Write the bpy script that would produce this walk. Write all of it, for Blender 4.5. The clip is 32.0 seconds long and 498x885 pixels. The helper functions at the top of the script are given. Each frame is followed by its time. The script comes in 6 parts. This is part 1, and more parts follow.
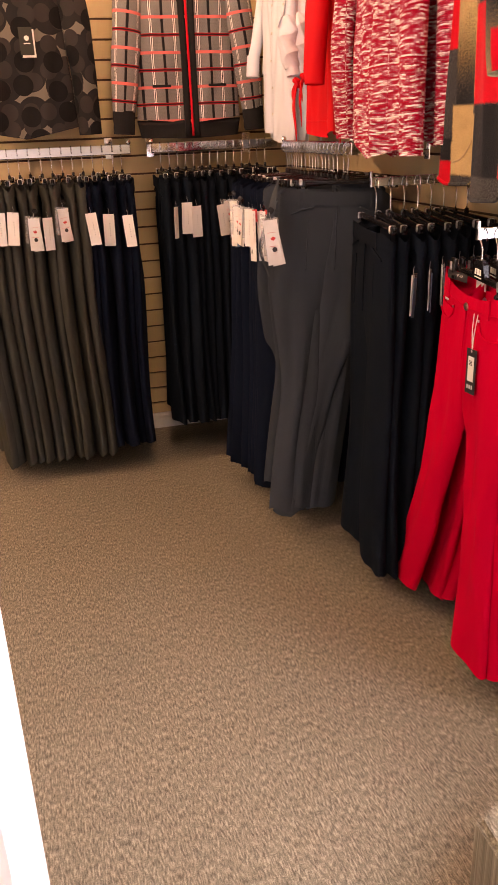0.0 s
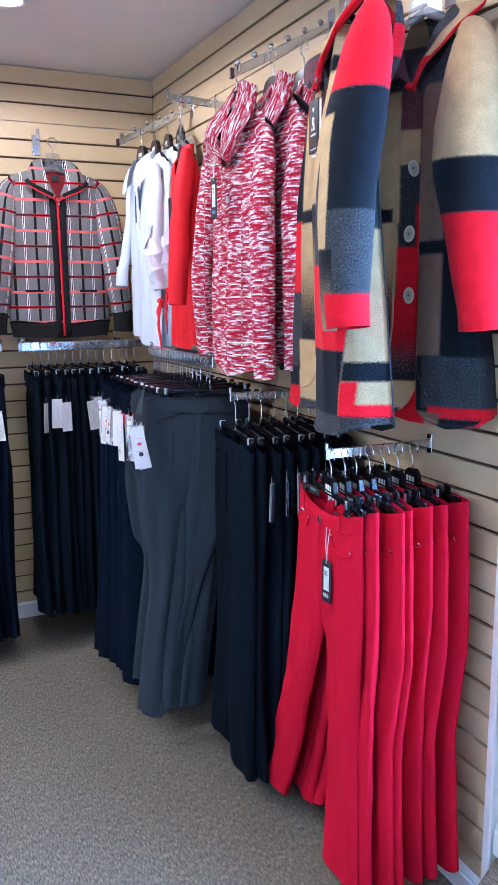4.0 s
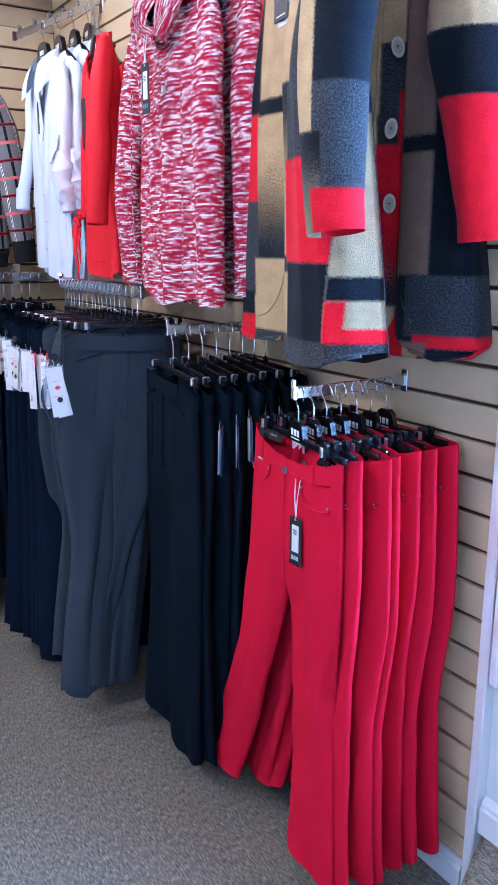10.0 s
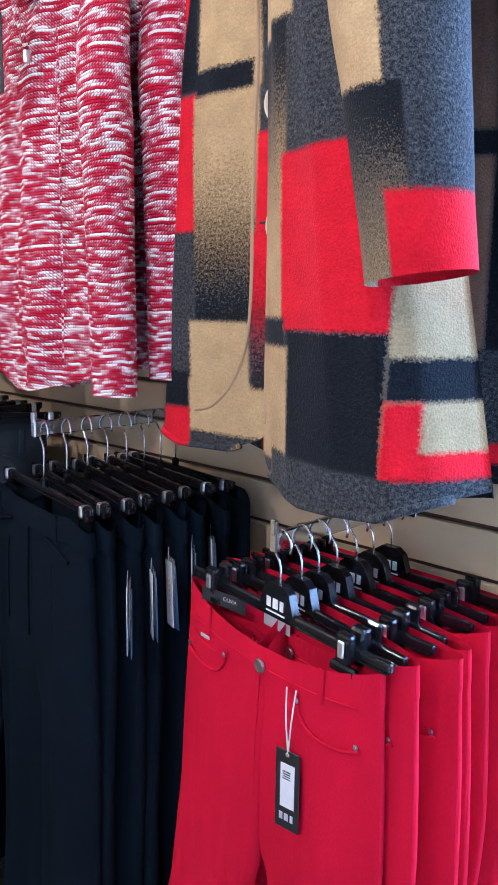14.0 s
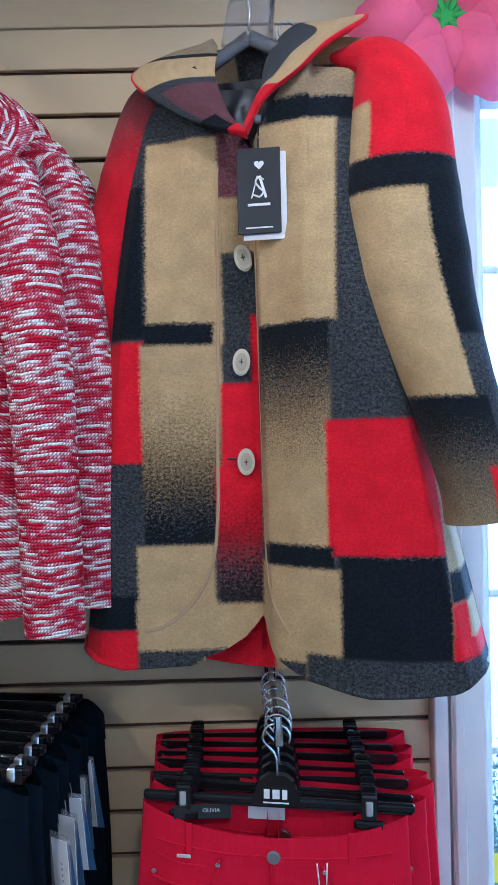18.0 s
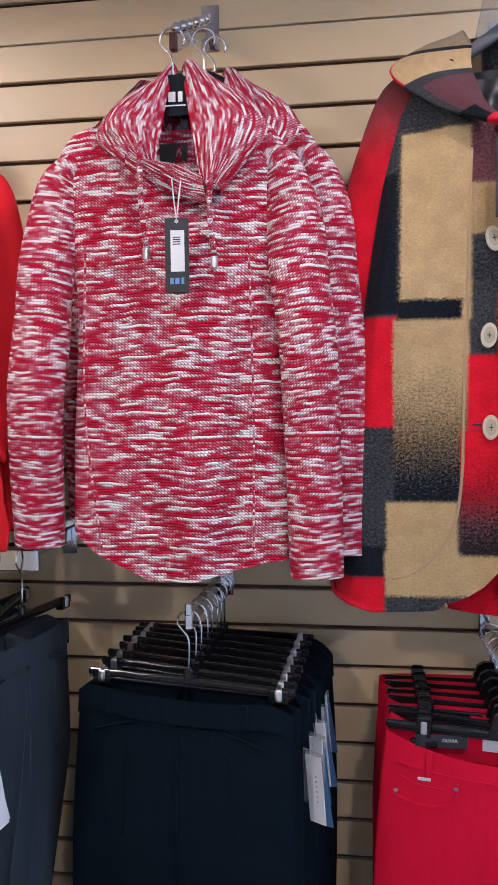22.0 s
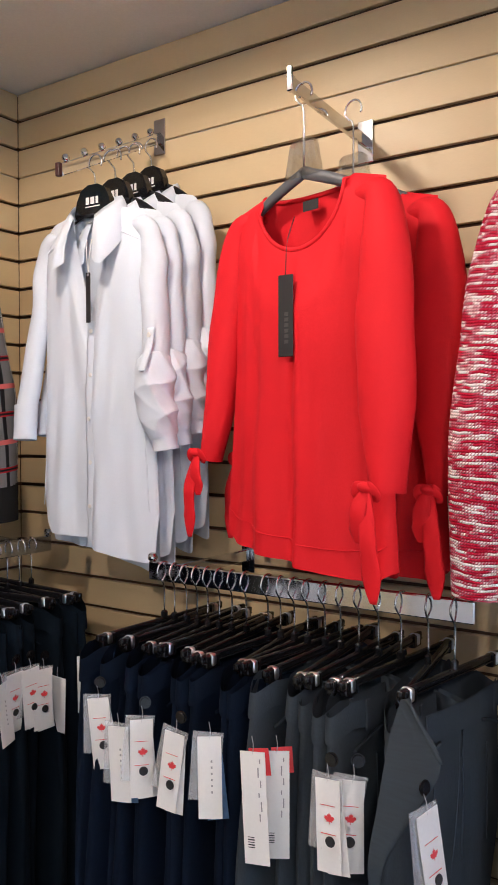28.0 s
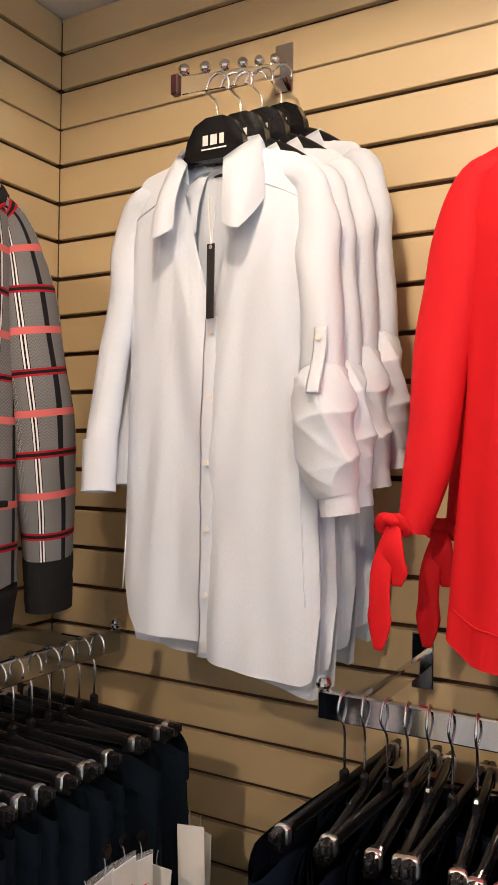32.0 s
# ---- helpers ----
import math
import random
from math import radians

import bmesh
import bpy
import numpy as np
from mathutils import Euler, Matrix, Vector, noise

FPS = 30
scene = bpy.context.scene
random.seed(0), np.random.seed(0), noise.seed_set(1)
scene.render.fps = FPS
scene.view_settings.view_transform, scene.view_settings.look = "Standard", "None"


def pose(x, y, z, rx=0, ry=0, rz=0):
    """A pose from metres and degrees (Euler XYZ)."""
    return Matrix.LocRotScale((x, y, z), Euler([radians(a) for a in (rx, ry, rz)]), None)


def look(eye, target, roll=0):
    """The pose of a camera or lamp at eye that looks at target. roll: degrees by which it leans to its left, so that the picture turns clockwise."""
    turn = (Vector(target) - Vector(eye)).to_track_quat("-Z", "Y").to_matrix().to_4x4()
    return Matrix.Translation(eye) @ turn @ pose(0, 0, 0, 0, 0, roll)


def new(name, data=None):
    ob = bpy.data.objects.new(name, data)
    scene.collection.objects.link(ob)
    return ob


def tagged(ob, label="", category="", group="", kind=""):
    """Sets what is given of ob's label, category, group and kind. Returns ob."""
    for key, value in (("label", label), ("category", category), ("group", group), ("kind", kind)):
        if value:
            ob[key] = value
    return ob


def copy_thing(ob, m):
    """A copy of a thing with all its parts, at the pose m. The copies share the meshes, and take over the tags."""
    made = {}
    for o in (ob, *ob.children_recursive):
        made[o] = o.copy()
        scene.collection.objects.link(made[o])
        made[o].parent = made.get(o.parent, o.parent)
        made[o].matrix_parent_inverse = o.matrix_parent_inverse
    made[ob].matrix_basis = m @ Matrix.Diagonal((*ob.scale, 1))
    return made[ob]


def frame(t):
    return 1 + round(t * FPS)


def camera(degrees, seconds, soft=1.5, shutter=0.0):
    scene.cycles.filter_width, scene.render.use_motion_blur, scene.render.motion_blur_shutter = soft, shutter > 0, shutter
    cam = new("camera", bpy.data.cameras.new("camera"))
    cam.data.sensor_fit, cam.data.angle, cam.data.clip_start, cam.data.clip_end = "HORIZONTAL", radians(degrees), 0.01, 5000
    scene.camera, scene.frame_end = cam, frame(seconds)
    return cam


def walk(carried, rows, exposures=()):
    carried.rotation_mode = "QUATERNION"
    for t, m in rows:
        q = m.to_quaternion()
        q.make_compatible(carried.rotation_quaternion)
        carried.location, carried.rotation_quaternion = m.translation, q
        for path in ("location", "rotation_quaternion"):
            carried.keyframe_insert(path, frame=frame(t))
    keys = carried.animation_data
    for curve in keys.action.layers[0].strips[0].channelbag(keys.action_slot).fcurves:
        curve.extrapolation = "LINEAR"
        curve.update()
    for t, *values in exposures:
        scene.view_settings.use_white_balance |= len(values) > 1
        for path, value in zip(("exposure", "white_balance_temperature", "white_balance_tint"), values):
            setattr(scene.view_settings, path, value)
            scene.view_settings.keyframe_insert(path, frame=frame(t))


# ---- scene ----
cam = camera(34.9, 32.0, 1.5, 0.15)
PATH = [
    (0, (-1.272, -3.683, 1.372), (-0.779, -1.892, 0.631), -2.3),
    (0.5, (-1.251, -3.655, 1.379), (-0.665, -1.873, 0.686), -2.0),
    (1, (-1.223, -3.559, 1.41), (-0.511, -1.782, 0.831), -1.2),
    (1.5, (-1.212, -3.515, 1.427), (-0.429, -1.737, 0.951), -0.9),
    (2, (-1.245, -3.528, 1.462), (-0.422, -1.759, 1.023), -1.4),
    (2.5, (-1.284, -3.557, 1.503), (-0.382, -1.818, 1.1), -0.8),
    (4.5, (-1.225, -3.762, 1.511), (-0.467, -1.947, 1.149), -0.6),
    (5, (-1.205, -3.786, 1.52), (-0.524, -1.945, 1.14), -0.5),
    (5.5, (-1.203, -3.771, 1.518), (-0.527, -1.927, 1.14), 0.2),
    (6, (-1.214, -3.74, 1.521), (-0.511, -1.908, 1.136), 0.6),
    (6.5, (-1.212, -3.676, 1.51), (-0.464, -1.864, 1.117), 0.4),
    (7, (-1.222, -3.604, 1.491), (-0.404, -1.825, 1.082), -0.3),
    (7.5, (-1.243, -3.539, 1.474), (-0.353, -1.802, 1.038), -0.5),
    (8, (-1.263, -3.514, 1.453), (-0.304, -1.822, 0.987), 0.4),
    (8.5, (-1.27, -3.494, 1.449), (-0.279, -1.829, 0.953), 1.1),
    (9, (-1.274, -3.477, 1.446), (-0.275, -1.823, 0.93), 1.4),
    (9.5, (-1.256, -3.442, 1.434), (-0.246, -1.796, 0.91), 1.0),
    (10, (-1.231, -3.394, 1.422), (-0.181, -1.761, 0.942), 0.2),
    (10.5, (-1.212, -3.338, 1.426), (-0.119, -1.715, 1.011), 0.7),
    (11, (-1.196, -3.267, 1.418), (-0.059, -1.677, 0.996), 0.3),
    (11.5, (-1.206, -3.182, 1.412), (0.02, -1.673, 0.946), -0.1),
    (12, (-1.222, -3.118, 1.407), (0.097, -1.694, 0.926), 0.4),
    (12.5, (-1.179, -3.049, 1.399), (0.177, -1.655, 0.93), 1.1),
    (13, (-1.078, -2.944, 1.414), (0.244, -1.512, 0.965), 1.3),
    (13.5, (-1.001, -2.859, 1.416), (0.325, -1.414, 1.024), 1.2),
    (15.5, (-0.994, -2.257, 1.513), (0.926, -1.726, 1.334), -2.1),
    (16, (-1.074, -2.12, 1.564), (0.917, -1.977, 1.445), -0.7),
    (16.5, (-1.188, -2.084, 1.556), (0.811, -2.119, 1.523), -0.3),
    (17, (-1.283, -2.092, 1.554), (0.716, -2.163, 1.534), 0.1),
    (17.5, (-1.354, -2.092, 1.562), (0.646, -2.129, 1.544), -1.1),
    (18, (-1.386, -2.078, 1.562), (0.613, -2.099, 1.524), -1.4),
    (18.5, (-1.416, -2.048, 1.566), (0.582, -2.109, 1.49), -1.4),
    (19, (-1.452, -2.011, 1.568), (0.543, -2.124, 1.482), -2.1),
    (19.5, (-1.488, -1.974, 1.56), (0.506, -2.114, 1.495), -2.4),
    (20, (-1.526, -1.942, 1.564), (0.467, -2.091, 1.488), -2.1),
    (20.5, (-1.542, -1.925, 1.559), (0.454, -2.021, 1.483), -1.5),
    (21, (-1.537, -1.912, 1.56), (0.46, -1.861, 1.473), -0.8),
    (21.5, (-1.527, -1.897, 1.56), (0.462, -1.71, 1.465), -0.5),
    (22, (-1.519, -1.885, 1.561), (0.46, -1.613, 1.452), -0.7),
    (22.5, (-1.519, -1.877, 1.565), (0.452, -1.553, 1.448), -0.4),
    (23, (-1.516, -1.872, 1.572), (0.446, -1.506, 1.446), -0.2),
    (23.5, (-1.518, -1.87, 1.568), (0.438, -1.47, 1.453), 0.0),
    (24, (-1.52, -1.857, 1.574), (0.428, -1.419, 1.464), 0.1),
    (24.5, (-1.521, -1.842, 1.576), (0.415, -1.35, 1.48), -0.3),
    (25, (-1.522, -1.817, 1.568), (0.399, -1.264, 1.491), -0.2),
    (25.5, (-1.52, -1.798, 1.573), (0.373, -1.156, 1.501), -0.1),
    (27.5, (-1.473, -1.762, 1.577), (0.242, -0.735, 1.534), -0.6),
    (28, (-1.46, -1.744, 1.584), (0.198, -0.627, 1.54), -0.1),
    (28.5, (-1.442, -1.73, 1.588), (0.15, -0.52, 1.553), 0.1),
    (29, (-1.419, -1.694, 1.593), (0.127, -0.427, 1.554), 0.8),
    (29.5, (-1.408, -1.591, 1.59), (0.151, -0.338, 1.564), 1.1),
    (30, (-1.402, -1.429, 1.599), (0.218, -0.257, 1.587), 0.2),
    (30.5, (-1.359, -1.323, 1.605), (0.328, -0.248, 1.604), 1.2),
    (31, (-1.273, -1.231, 1.604), (0.449, -0.215, 1.638), 1.3),
    (31.5, (-1.222, -1.175, 1.604), (0.507, -0.172, 1.646), 1.6),
    (32, (-1.196, -1.123, 1.613), (0.545, -0.14, 1.639), 0.8),
]
EXPOSURES = [(0.0, 0.35, 8500, 43), (0.5, 0.4, 8000, 41), (1.5, 0.46, 6100, 30), (2.5, 0.52, 4700, 22), (6.0, 0.56, 4150, 15), (9.0, 0.50, 4080, 18), (13.0, 0.48, 4350, 21), (15.5, 0.30, 4600, 14), (16.2, 0.24, 4400, 13), (17.0, -0.08, 4200, 11), (18.0, -0.18, 4050, 9), (20.0, -0.18, 4300, 10), (23.0, 0.09, 4700, 21), (25.5, 0.05, 4750, 21), (28.0, 0.09, 5100, 15), (32.0, 0.12, 5700, 14)]
walk(cam, [(t, look(eye, target, roll)) for t, eye, target, roll in PATH], EXPOSURES)

# ---- world and light ----
world = bpy.data.worlds.new("sky")
scene.world = world
world.use_nodes = True
sky = world.node_tree.nodes.new("ShaderNodeTexSky")
sky.sky_type, sky.sun_disc = "NISHITA", False
sky.sun_elevation, sky.sun_rotation = radians(54), radians(233)
back = world.node_tree.nodes["Background"]
back.inputs["Strength"].default_value = 0.15
world.node_tree.links.new(sky.outputs[0], back.inputs["Color"])


def lamp(name, kind, m, energy, color, **settings):
    data = bpy.data.lights.new(name, kind)
    data.energy, data.color = energy, color
    ob = new(name, data)
    ob.matrix_world = m
    return data


sun = lamp("sun", "SUN", look((-4, -3, 7), (0, 0, 0)), 5.0, (1.0, 0.95, 0.88))
sun.angle = radians(12)

CEIL, STEP = 2.49, 0.0762       # ceiling height, slat pitch
WALL_END = -2.40                # where the slat wall on the window side stops
WIN_A, WIN_B, WIN_LOW, WIN_TOP = -2.49, -4.60, 0.60, 2.17

glow = lamp("window_light", "AREA", look((0.45, (WIN_A + WIN_B) / 2, 1.55), (-1.5, (WIN_A + WIN_B) / 2, 1.2)), 100, (0.66, 0.84, 1.0))
glow.shape, glow.size, glow.size_y = "RECTANGLE", 2.0, 1.5
# first is the known corner downlight; the other four are unseen, added as fill
for x, y, watts in ((-0.76, -0.77, 23), (-0.86, -2.3, 16), (-2.2, -0.77, 48), (-2.2, -2.3, 40), (-1.6, -4.2, 12)):
    spot = lamp("downlight_and_fill_bulb", "SPOT", pose(x, y, CEIL - 0.03), watts, (1.0, 0.74, 0.47))
    spot.spot_size, spot.spot_blend, spot.shadow_soft_size = radians(172), 0.25, 0.035


# ---- materials ----
def material(name, color, rough=0.6, metal=0.0, fine=0.0, fine_scale=210.0, coarse=0.0, coarse_scale=4.0, bump=0.0, sheen=0.0, alpha=1.0, coat=0.0, spec=0.5):
    """Principled material with colour variation at two scales and a fine relief."""
    mat = bpy.data.materials.new(name)
    mat.use_nodes = True
    nt = mat.node_tree
    bsdf = nt.nodes["Principled BSDF"]
    bsdf.inputs["Roughness"].default_value, bsdf.inputs["Metallic"].default_value = rough, metal
    bsdf.inputs["Sheen Weight"].default_value, bsdf.inputs["Coat Weight"].default_value = sheen, coat
    bsdf.inputs["Specular IOR Level"].default_value = spec
    bsdf.inputs["Alpha"].default_value = alpha
    bsdf.inputs["Base Color"].default_value = (*color, 1)
    if fine or coarse or bump:
        geo = nt.nodes.new("ShaderNodeNewGeometry")
        n1, n2 = nt.nodes.new("ShaderNodeTexNoise"), nt.nodes.new("ShaderNodeTexNoise")
        n1.inputs["Scale"].default_value, n2.inputs["Scale"].default_value = fine_scale, coarse_scale
        n1.inputs["Detail"].default_value = n2.inputs["Detail"].default_value = 3
        for n in (n1, n2):
            nt.links.new(geo.outputs["Position"], n.inputs["Vector"])
        value = mix_value(nt, n1.outputs["Fac"], fine, n2.outputs["Fac"], coarse)
        hsv = nt.nodes.new("ShaderNodeHueSaturation")
        hsv.inputs["Color"].default_value = (*color, 1)
        nt.links.new(value, hsv.inputs["Value"])
        nt.links.new(hsv.outputs[0], bsdf.inputs["Base Color"])
        if bump:
            b = nt.nodes.new("ShaderNodeBump")
            b.inputs["Strength"].default_value, b.inputs["Distance"].default_value = bump, 0.002
            nt.links.new(n1.outputs["Fac"], b.inputs["Height"])
            nt.links.new(b.outputs[0], bsdf.inputs["Normal"])
    return mat


def calc(nt, op, a, b=None, c=None):
    """A math node on sockets or numbers; gives its output socket."""
    n = nt.nodes.new("ShaderNodeMath")
    n.operation = op
    for k, v in enumerate((a, b, c)):
        if isinstance(v, (int, float)):
            n.inputs[k].default_value = v
        elif v is not None:
            nt.links.new(v, n.inputs[k])
    return n.outputs[0]


def mix_value(nt, a, wa, b, wb):
    one = calc(nt, "MULTIPLY_ADD", a, 2 * wa, 1 - wa)
    two = calc(nt, "MULTIPLY_ADD", b, 2 * wb, 1 - wb)
    return calc(nt, "MULTIPLY", one, two)


def mix_color(nt, fac, a, b):
    n = nt.nodes.new("ShaderNodeMix")
    n.data_type = "RGBA"
    for k, v in ((0, fac), (6, a), (7, b)):
        if isinstance(v, tuple):
            n.inputs[k].default_value = (*v, 1)
        elif isinstance(v, (int, float)):
            n.inputs[k].default_value = v
        else:
            nt.links.new(v, n.inputs[k])
    return n.outputs[2]


def cloth_axes(nt):
    """Across and up, in metres, on the cloth."""
    att = nt.nodes.new("ShaderNodeAttribute")
    att.attribute_name = "cloth"
    sep = nt.nodes.new("ShaderNodeSeparateXYZ")
    nt.links.new(att.outputs["Vector"], sep.inputs[0])
    return att.outputs["Vector"], sep.outputs[0], sep.outputs[1]


def scaled_noise(nt, vector, sx, sy, scale=1.0, detail=2.0, sz=1.0):
    mp = nt.nodes.new("ShaderNodeMapping")
    mp.inputs["Scale"].default_value = (sx, sy, sz)
    nt.links.new(vector, mp.inputs[0])
    n = nt.nodes.new("ShaderNodeTexNoise")
    n.inputs["Scale"].default_value, n.inputs["Detail"].default_value = scale, detail
    nt.links.new(mp.outputs[0], n.inputs["Vector"])
    return n.outputs["Fac"]


def add_bump(nt, height, strength, distance):
    b = nt.nodes.new("ShaderNodeBump")
    b.inputs["Strength"].default_value, b.inputs["Distance"].default_value = strength, distance
    nt.links.new(height, b.inputs["Height"])
    nt.links.new(b.outputs[0], nt.nodes["Principled BSDF"].inputs["Normal"])


def weave(name, color, rough=0.85, amount=0.1, across=700.0, along=180.0, bump=0.25, sheen=0.0, shine=0.22, soft=0.08, crease=0.0):
    """Woven cloth: fine threads that run up the cloth, soft mottling, fine relief."""
    mat = material(name, color, rough=rough, sheen=sheen, spec=shine)
    nt = mat.node_tree
    vec, u, v = cloth_axes(nt)
    threads = scaled_noise(nt, vec, across, along)
    mottle = scaled_noise(nt, vec, 9, 5, detail=3)
    value = mix_value(nt, threads, amount, mottle, soft)
    hsv = nt.nodes.new("ShaderNodeHueSaturation")
    hsv.inputs["Color"].default_value = (*color, 1)
    nt.links.new(value, hsv.inputs["Value"])
    nt.links.new(hsv.outputs[0], nt.nodes["Principled BSDF"].inputs["Base Color"])
    if crease:
        folds = scaled_noise(nt, vec, 26, 7, detail=4)
        threads = calc(nt, "MULTIPLY_ADD", folds, crease, calc(nt, "MULTIPLY", threads, 0.08))
        bump = 0.5
    add_bump(nt, threads, bump, 0.0008 if not crease else 0.008)
    return mat


def board_material():
    mat = material("slat_laminate", (0.63, 0.492, 0.280), rough=0.42, spec=0.4)
    nt = mat.node_tree
    geo = nt.nodes.new("ShaderNodeNewGeometry")
    inf = nt.nodes.new("ShaderNodeObjectInfo")
    fleck = scaled_noise(nt, geo.outputs["Position"], 60, 60, 1.0, 4.0, 900)
    cloud = scaled_noise(nt, geo.outputs["Position"], 2.5, 2.5, 1.0, 3.0, 9)
    value = mix_value(nt, fleck, 0.05, cloud, 0.06)
    value = calc(nt, "MULTIPLY", value, calc(nt, "MULTIPLY_ADD", inf.outputs["Random"], 0.05, 0.975))
    hsv = nt.nodes.new("ShaderNodeHueSaturation")
    hsv.inputs["Color"].default_value = (0.63, 0.492, 0.280, 1)
    nt.links.new(value, hsv.inputs["Value"])
    nt.links.new(hsv.outputs[0], nt.nodes["Principled BSDF"].inputs["Base Color"])
    nt.links.new(calc(nt, "MULTIPLY_ADD", cloud, 0.25, 0.3), nt.nodes["Principled BSDF"].inputs["Roughness"])
    return mat


def carpet_material():
    """Loop pile in short strokes that run with the pile, mottled dark and light."""
    mat = material("loop_carpet", (0.15, 0.13, 0.115), rough=0.95, spec=0.1)
    nt = mat.node_tree
    geo = nt.nodes.new("ShaderNodeNewGeometry")
    pos = geo.outputs["Position"]
    strokes = scaled_noise(nt, pos, 250, 62, detail=3)
    cross = scaled_noise(nt, pos, 80, 260, detail=2)
    grain = scaled_noise(nt, pos, 420, 380, detail=2)
    patch = scaled_noise(nt, pos, 60, 45, detail=2)
    mottle = scaled_noise(nt, pos, 75, 40, detail=2)
    wear = scaled_noise(nt, pos, 1.3, 1.3, detail=3)
    way = calc(nt, "MINIMUM", calc(nt, "MAXIMUM", calc(nt, "MULTIPLY_ADD", patch, 5.0, -2.7), 0.0), 1.0)
    loops = calc(nt, "ADD", calc(nt, "MULTIPLY", strokes, calc(nt, "SUBTRACT", 1.0, way)), calc(nt, "MULTIPLY", cross, way))
    loops = calc(nt, "MULTIPLY_ADD", grain, 0.32, calc(nt, "MULTIPLY", loops, 0.68))
    tone = calc(nt, "MULTIPLY_ADD", calc(nt, "SUBTRACT", mottle, 0.5), 0.16, loops)
    ramp = nt.nodes.new("ShaderNodeValToRGB")
    ramp.color_ramp.elements[0].position, ramp.color_ramp.elements[0].color = 0.36, (0.105, 0.094, 0.068, 1)
    ramp.color_ramp.elements[1].position, ramp.color_ramp.elements[1].color = 0.64, (0.38, 0.342, 0.252, 1)
    mid = ramp.color_ramp.elements.new(0.5)
    mid.color = (0.208, 0.187, 0.138, 1)
    nt.links.new(tone, ramp.inputs[0])
    hsv = nt.nodes.new("ShaderNodeHueSaturation")
    nt.links.new(ramp.outputs[0], hsv.inputs["Color"])
    nt.links.new(calc(nt, "MULTIPLY_ADD", wear, 0.3, 0.85), hsv.inputs["Value"])
    nt.links.new(hsv.outputs[0], nt.nodes["Principled BSDF"].inputs["Base Color"])
    add_bump(nt, loops, 0.7, 0.004)
    return mat


def knit_material():
    """Space-dyed knit: rows of slanted stitches, white and red dashes along the rows, and pink where the two yarns mix."""
    mat = material("space_dyed_knit", (0.5, 0.1, 0.13), rough=0.9, spec=0.12)
    nt = mat.node_tree
    vec, u, v = cloth_axes(nt)
    wob = calc(nt, "MULTIPLY_ADD", scaled_noise(nt, vec, 12, 7), 0.014, v)
    wob = calc(nt, "MULTIPLY_ADD", scaled_noise(nt, vec, 60, 40), 0.0035, wob)
    row = calc(nt, "FLOOR", calc(nt, "MULTIPLY", wob, 235.0))
    lean = calc(nt, "SINE", calc(nt, "MULTIPLY_ADD", u, 1150.0, calc(nt, "MULTIPLY_ADD", wob, 900.0, calc(nt, "MULTIPLY", row, 2.1))))
    ridge = calc(nt, "ABSOLUTE", calc(nt, "SINE", calc(nt, "MULTIPLY", wob, 235.0 * 3.1416)))
    comb = nt.nodes.new("ShaderNodeCombineXYZ")
    nt.links.new(calc(nt, "MULTIPLY_ADD", u, 23.0, calc(nt, "MULTIPLY", row, 0.34)), comb.inputs[0])
    nt.links.new(calc(nt, "MULTIPLY", row, 1.25), comb.inputs[1])
    n = nt.nodes.new("ShaderNodeTexNoise")
    n.inputs["Scale"].default_value, n.inputs["Detail"].default_value, n.inputs["Roughness"].default_value = 1.0, 2.2, 0.55
    nt.links.new(comb.outputs[0], n.inputs["Vector"])
    tone = calc(nt, "ADD", n.outputs["Fac"], calc(nt, "MULTIPLY", lean, 0.034))
    tone = calc(nt, "MULTIPLY_ADD", calc(nt, "SUBTRACT", scaled_noise(nt, vec, 700, 420), 0.5), 0.10, tone)
    ramp = nt.nodes.new("ShaderNodeValToRGB")
    els = ramp.color_ramp.elements
    els[0].position, els[0].color = 0.41, (0.45, 0.006, 0.030, 1)
    els[1].position, els[1].color = 0.475, (0.52, 0.030, 0.075, 1)
    for p, c in ((0.505, (0.50, 0.135, 0.185, 1)), (0.55, (0.63, 0.34, 0.37, 1)), (0.592, (0.90, 0.82, 0.81, 1)), (0.72, (0.92, 0.86, 0.85, 1))):
        e = els.new(p)
        e.color = c
    nt.links.new(tone, ramp.inputs[0])
    relief = calc(nt, "ADD", calc(nt, "MULTIPLY", lean, 0.26), ridge)
    hsv = nt.nodes.new("ShaderNodeHueSaturation")
    nt.links.new(ramp.outputs[0], hsv.inputs["Color"])
    nt.links.new(calc(nt, "MULTIPLY_ADD", relief, 0.26, 0.84), hsv.inputs["Value"])
    nt.links.new(hsv.outputs[0], nt.nodes["Principled BSDF"].inputs["Base Color"])
    add_bump(nt, relief, 0.8, 0.0022)
    return mat


def stripe(nt, coord, period, centre, half):
    """1 within a stripe of that half width, repeated along coord."""
    off = calc(nt, "PINGPONG", calc(nt, "SUBTRACT", coord, centre), period / 2)
    return calc(nt, "LESS_THAN", off, half)


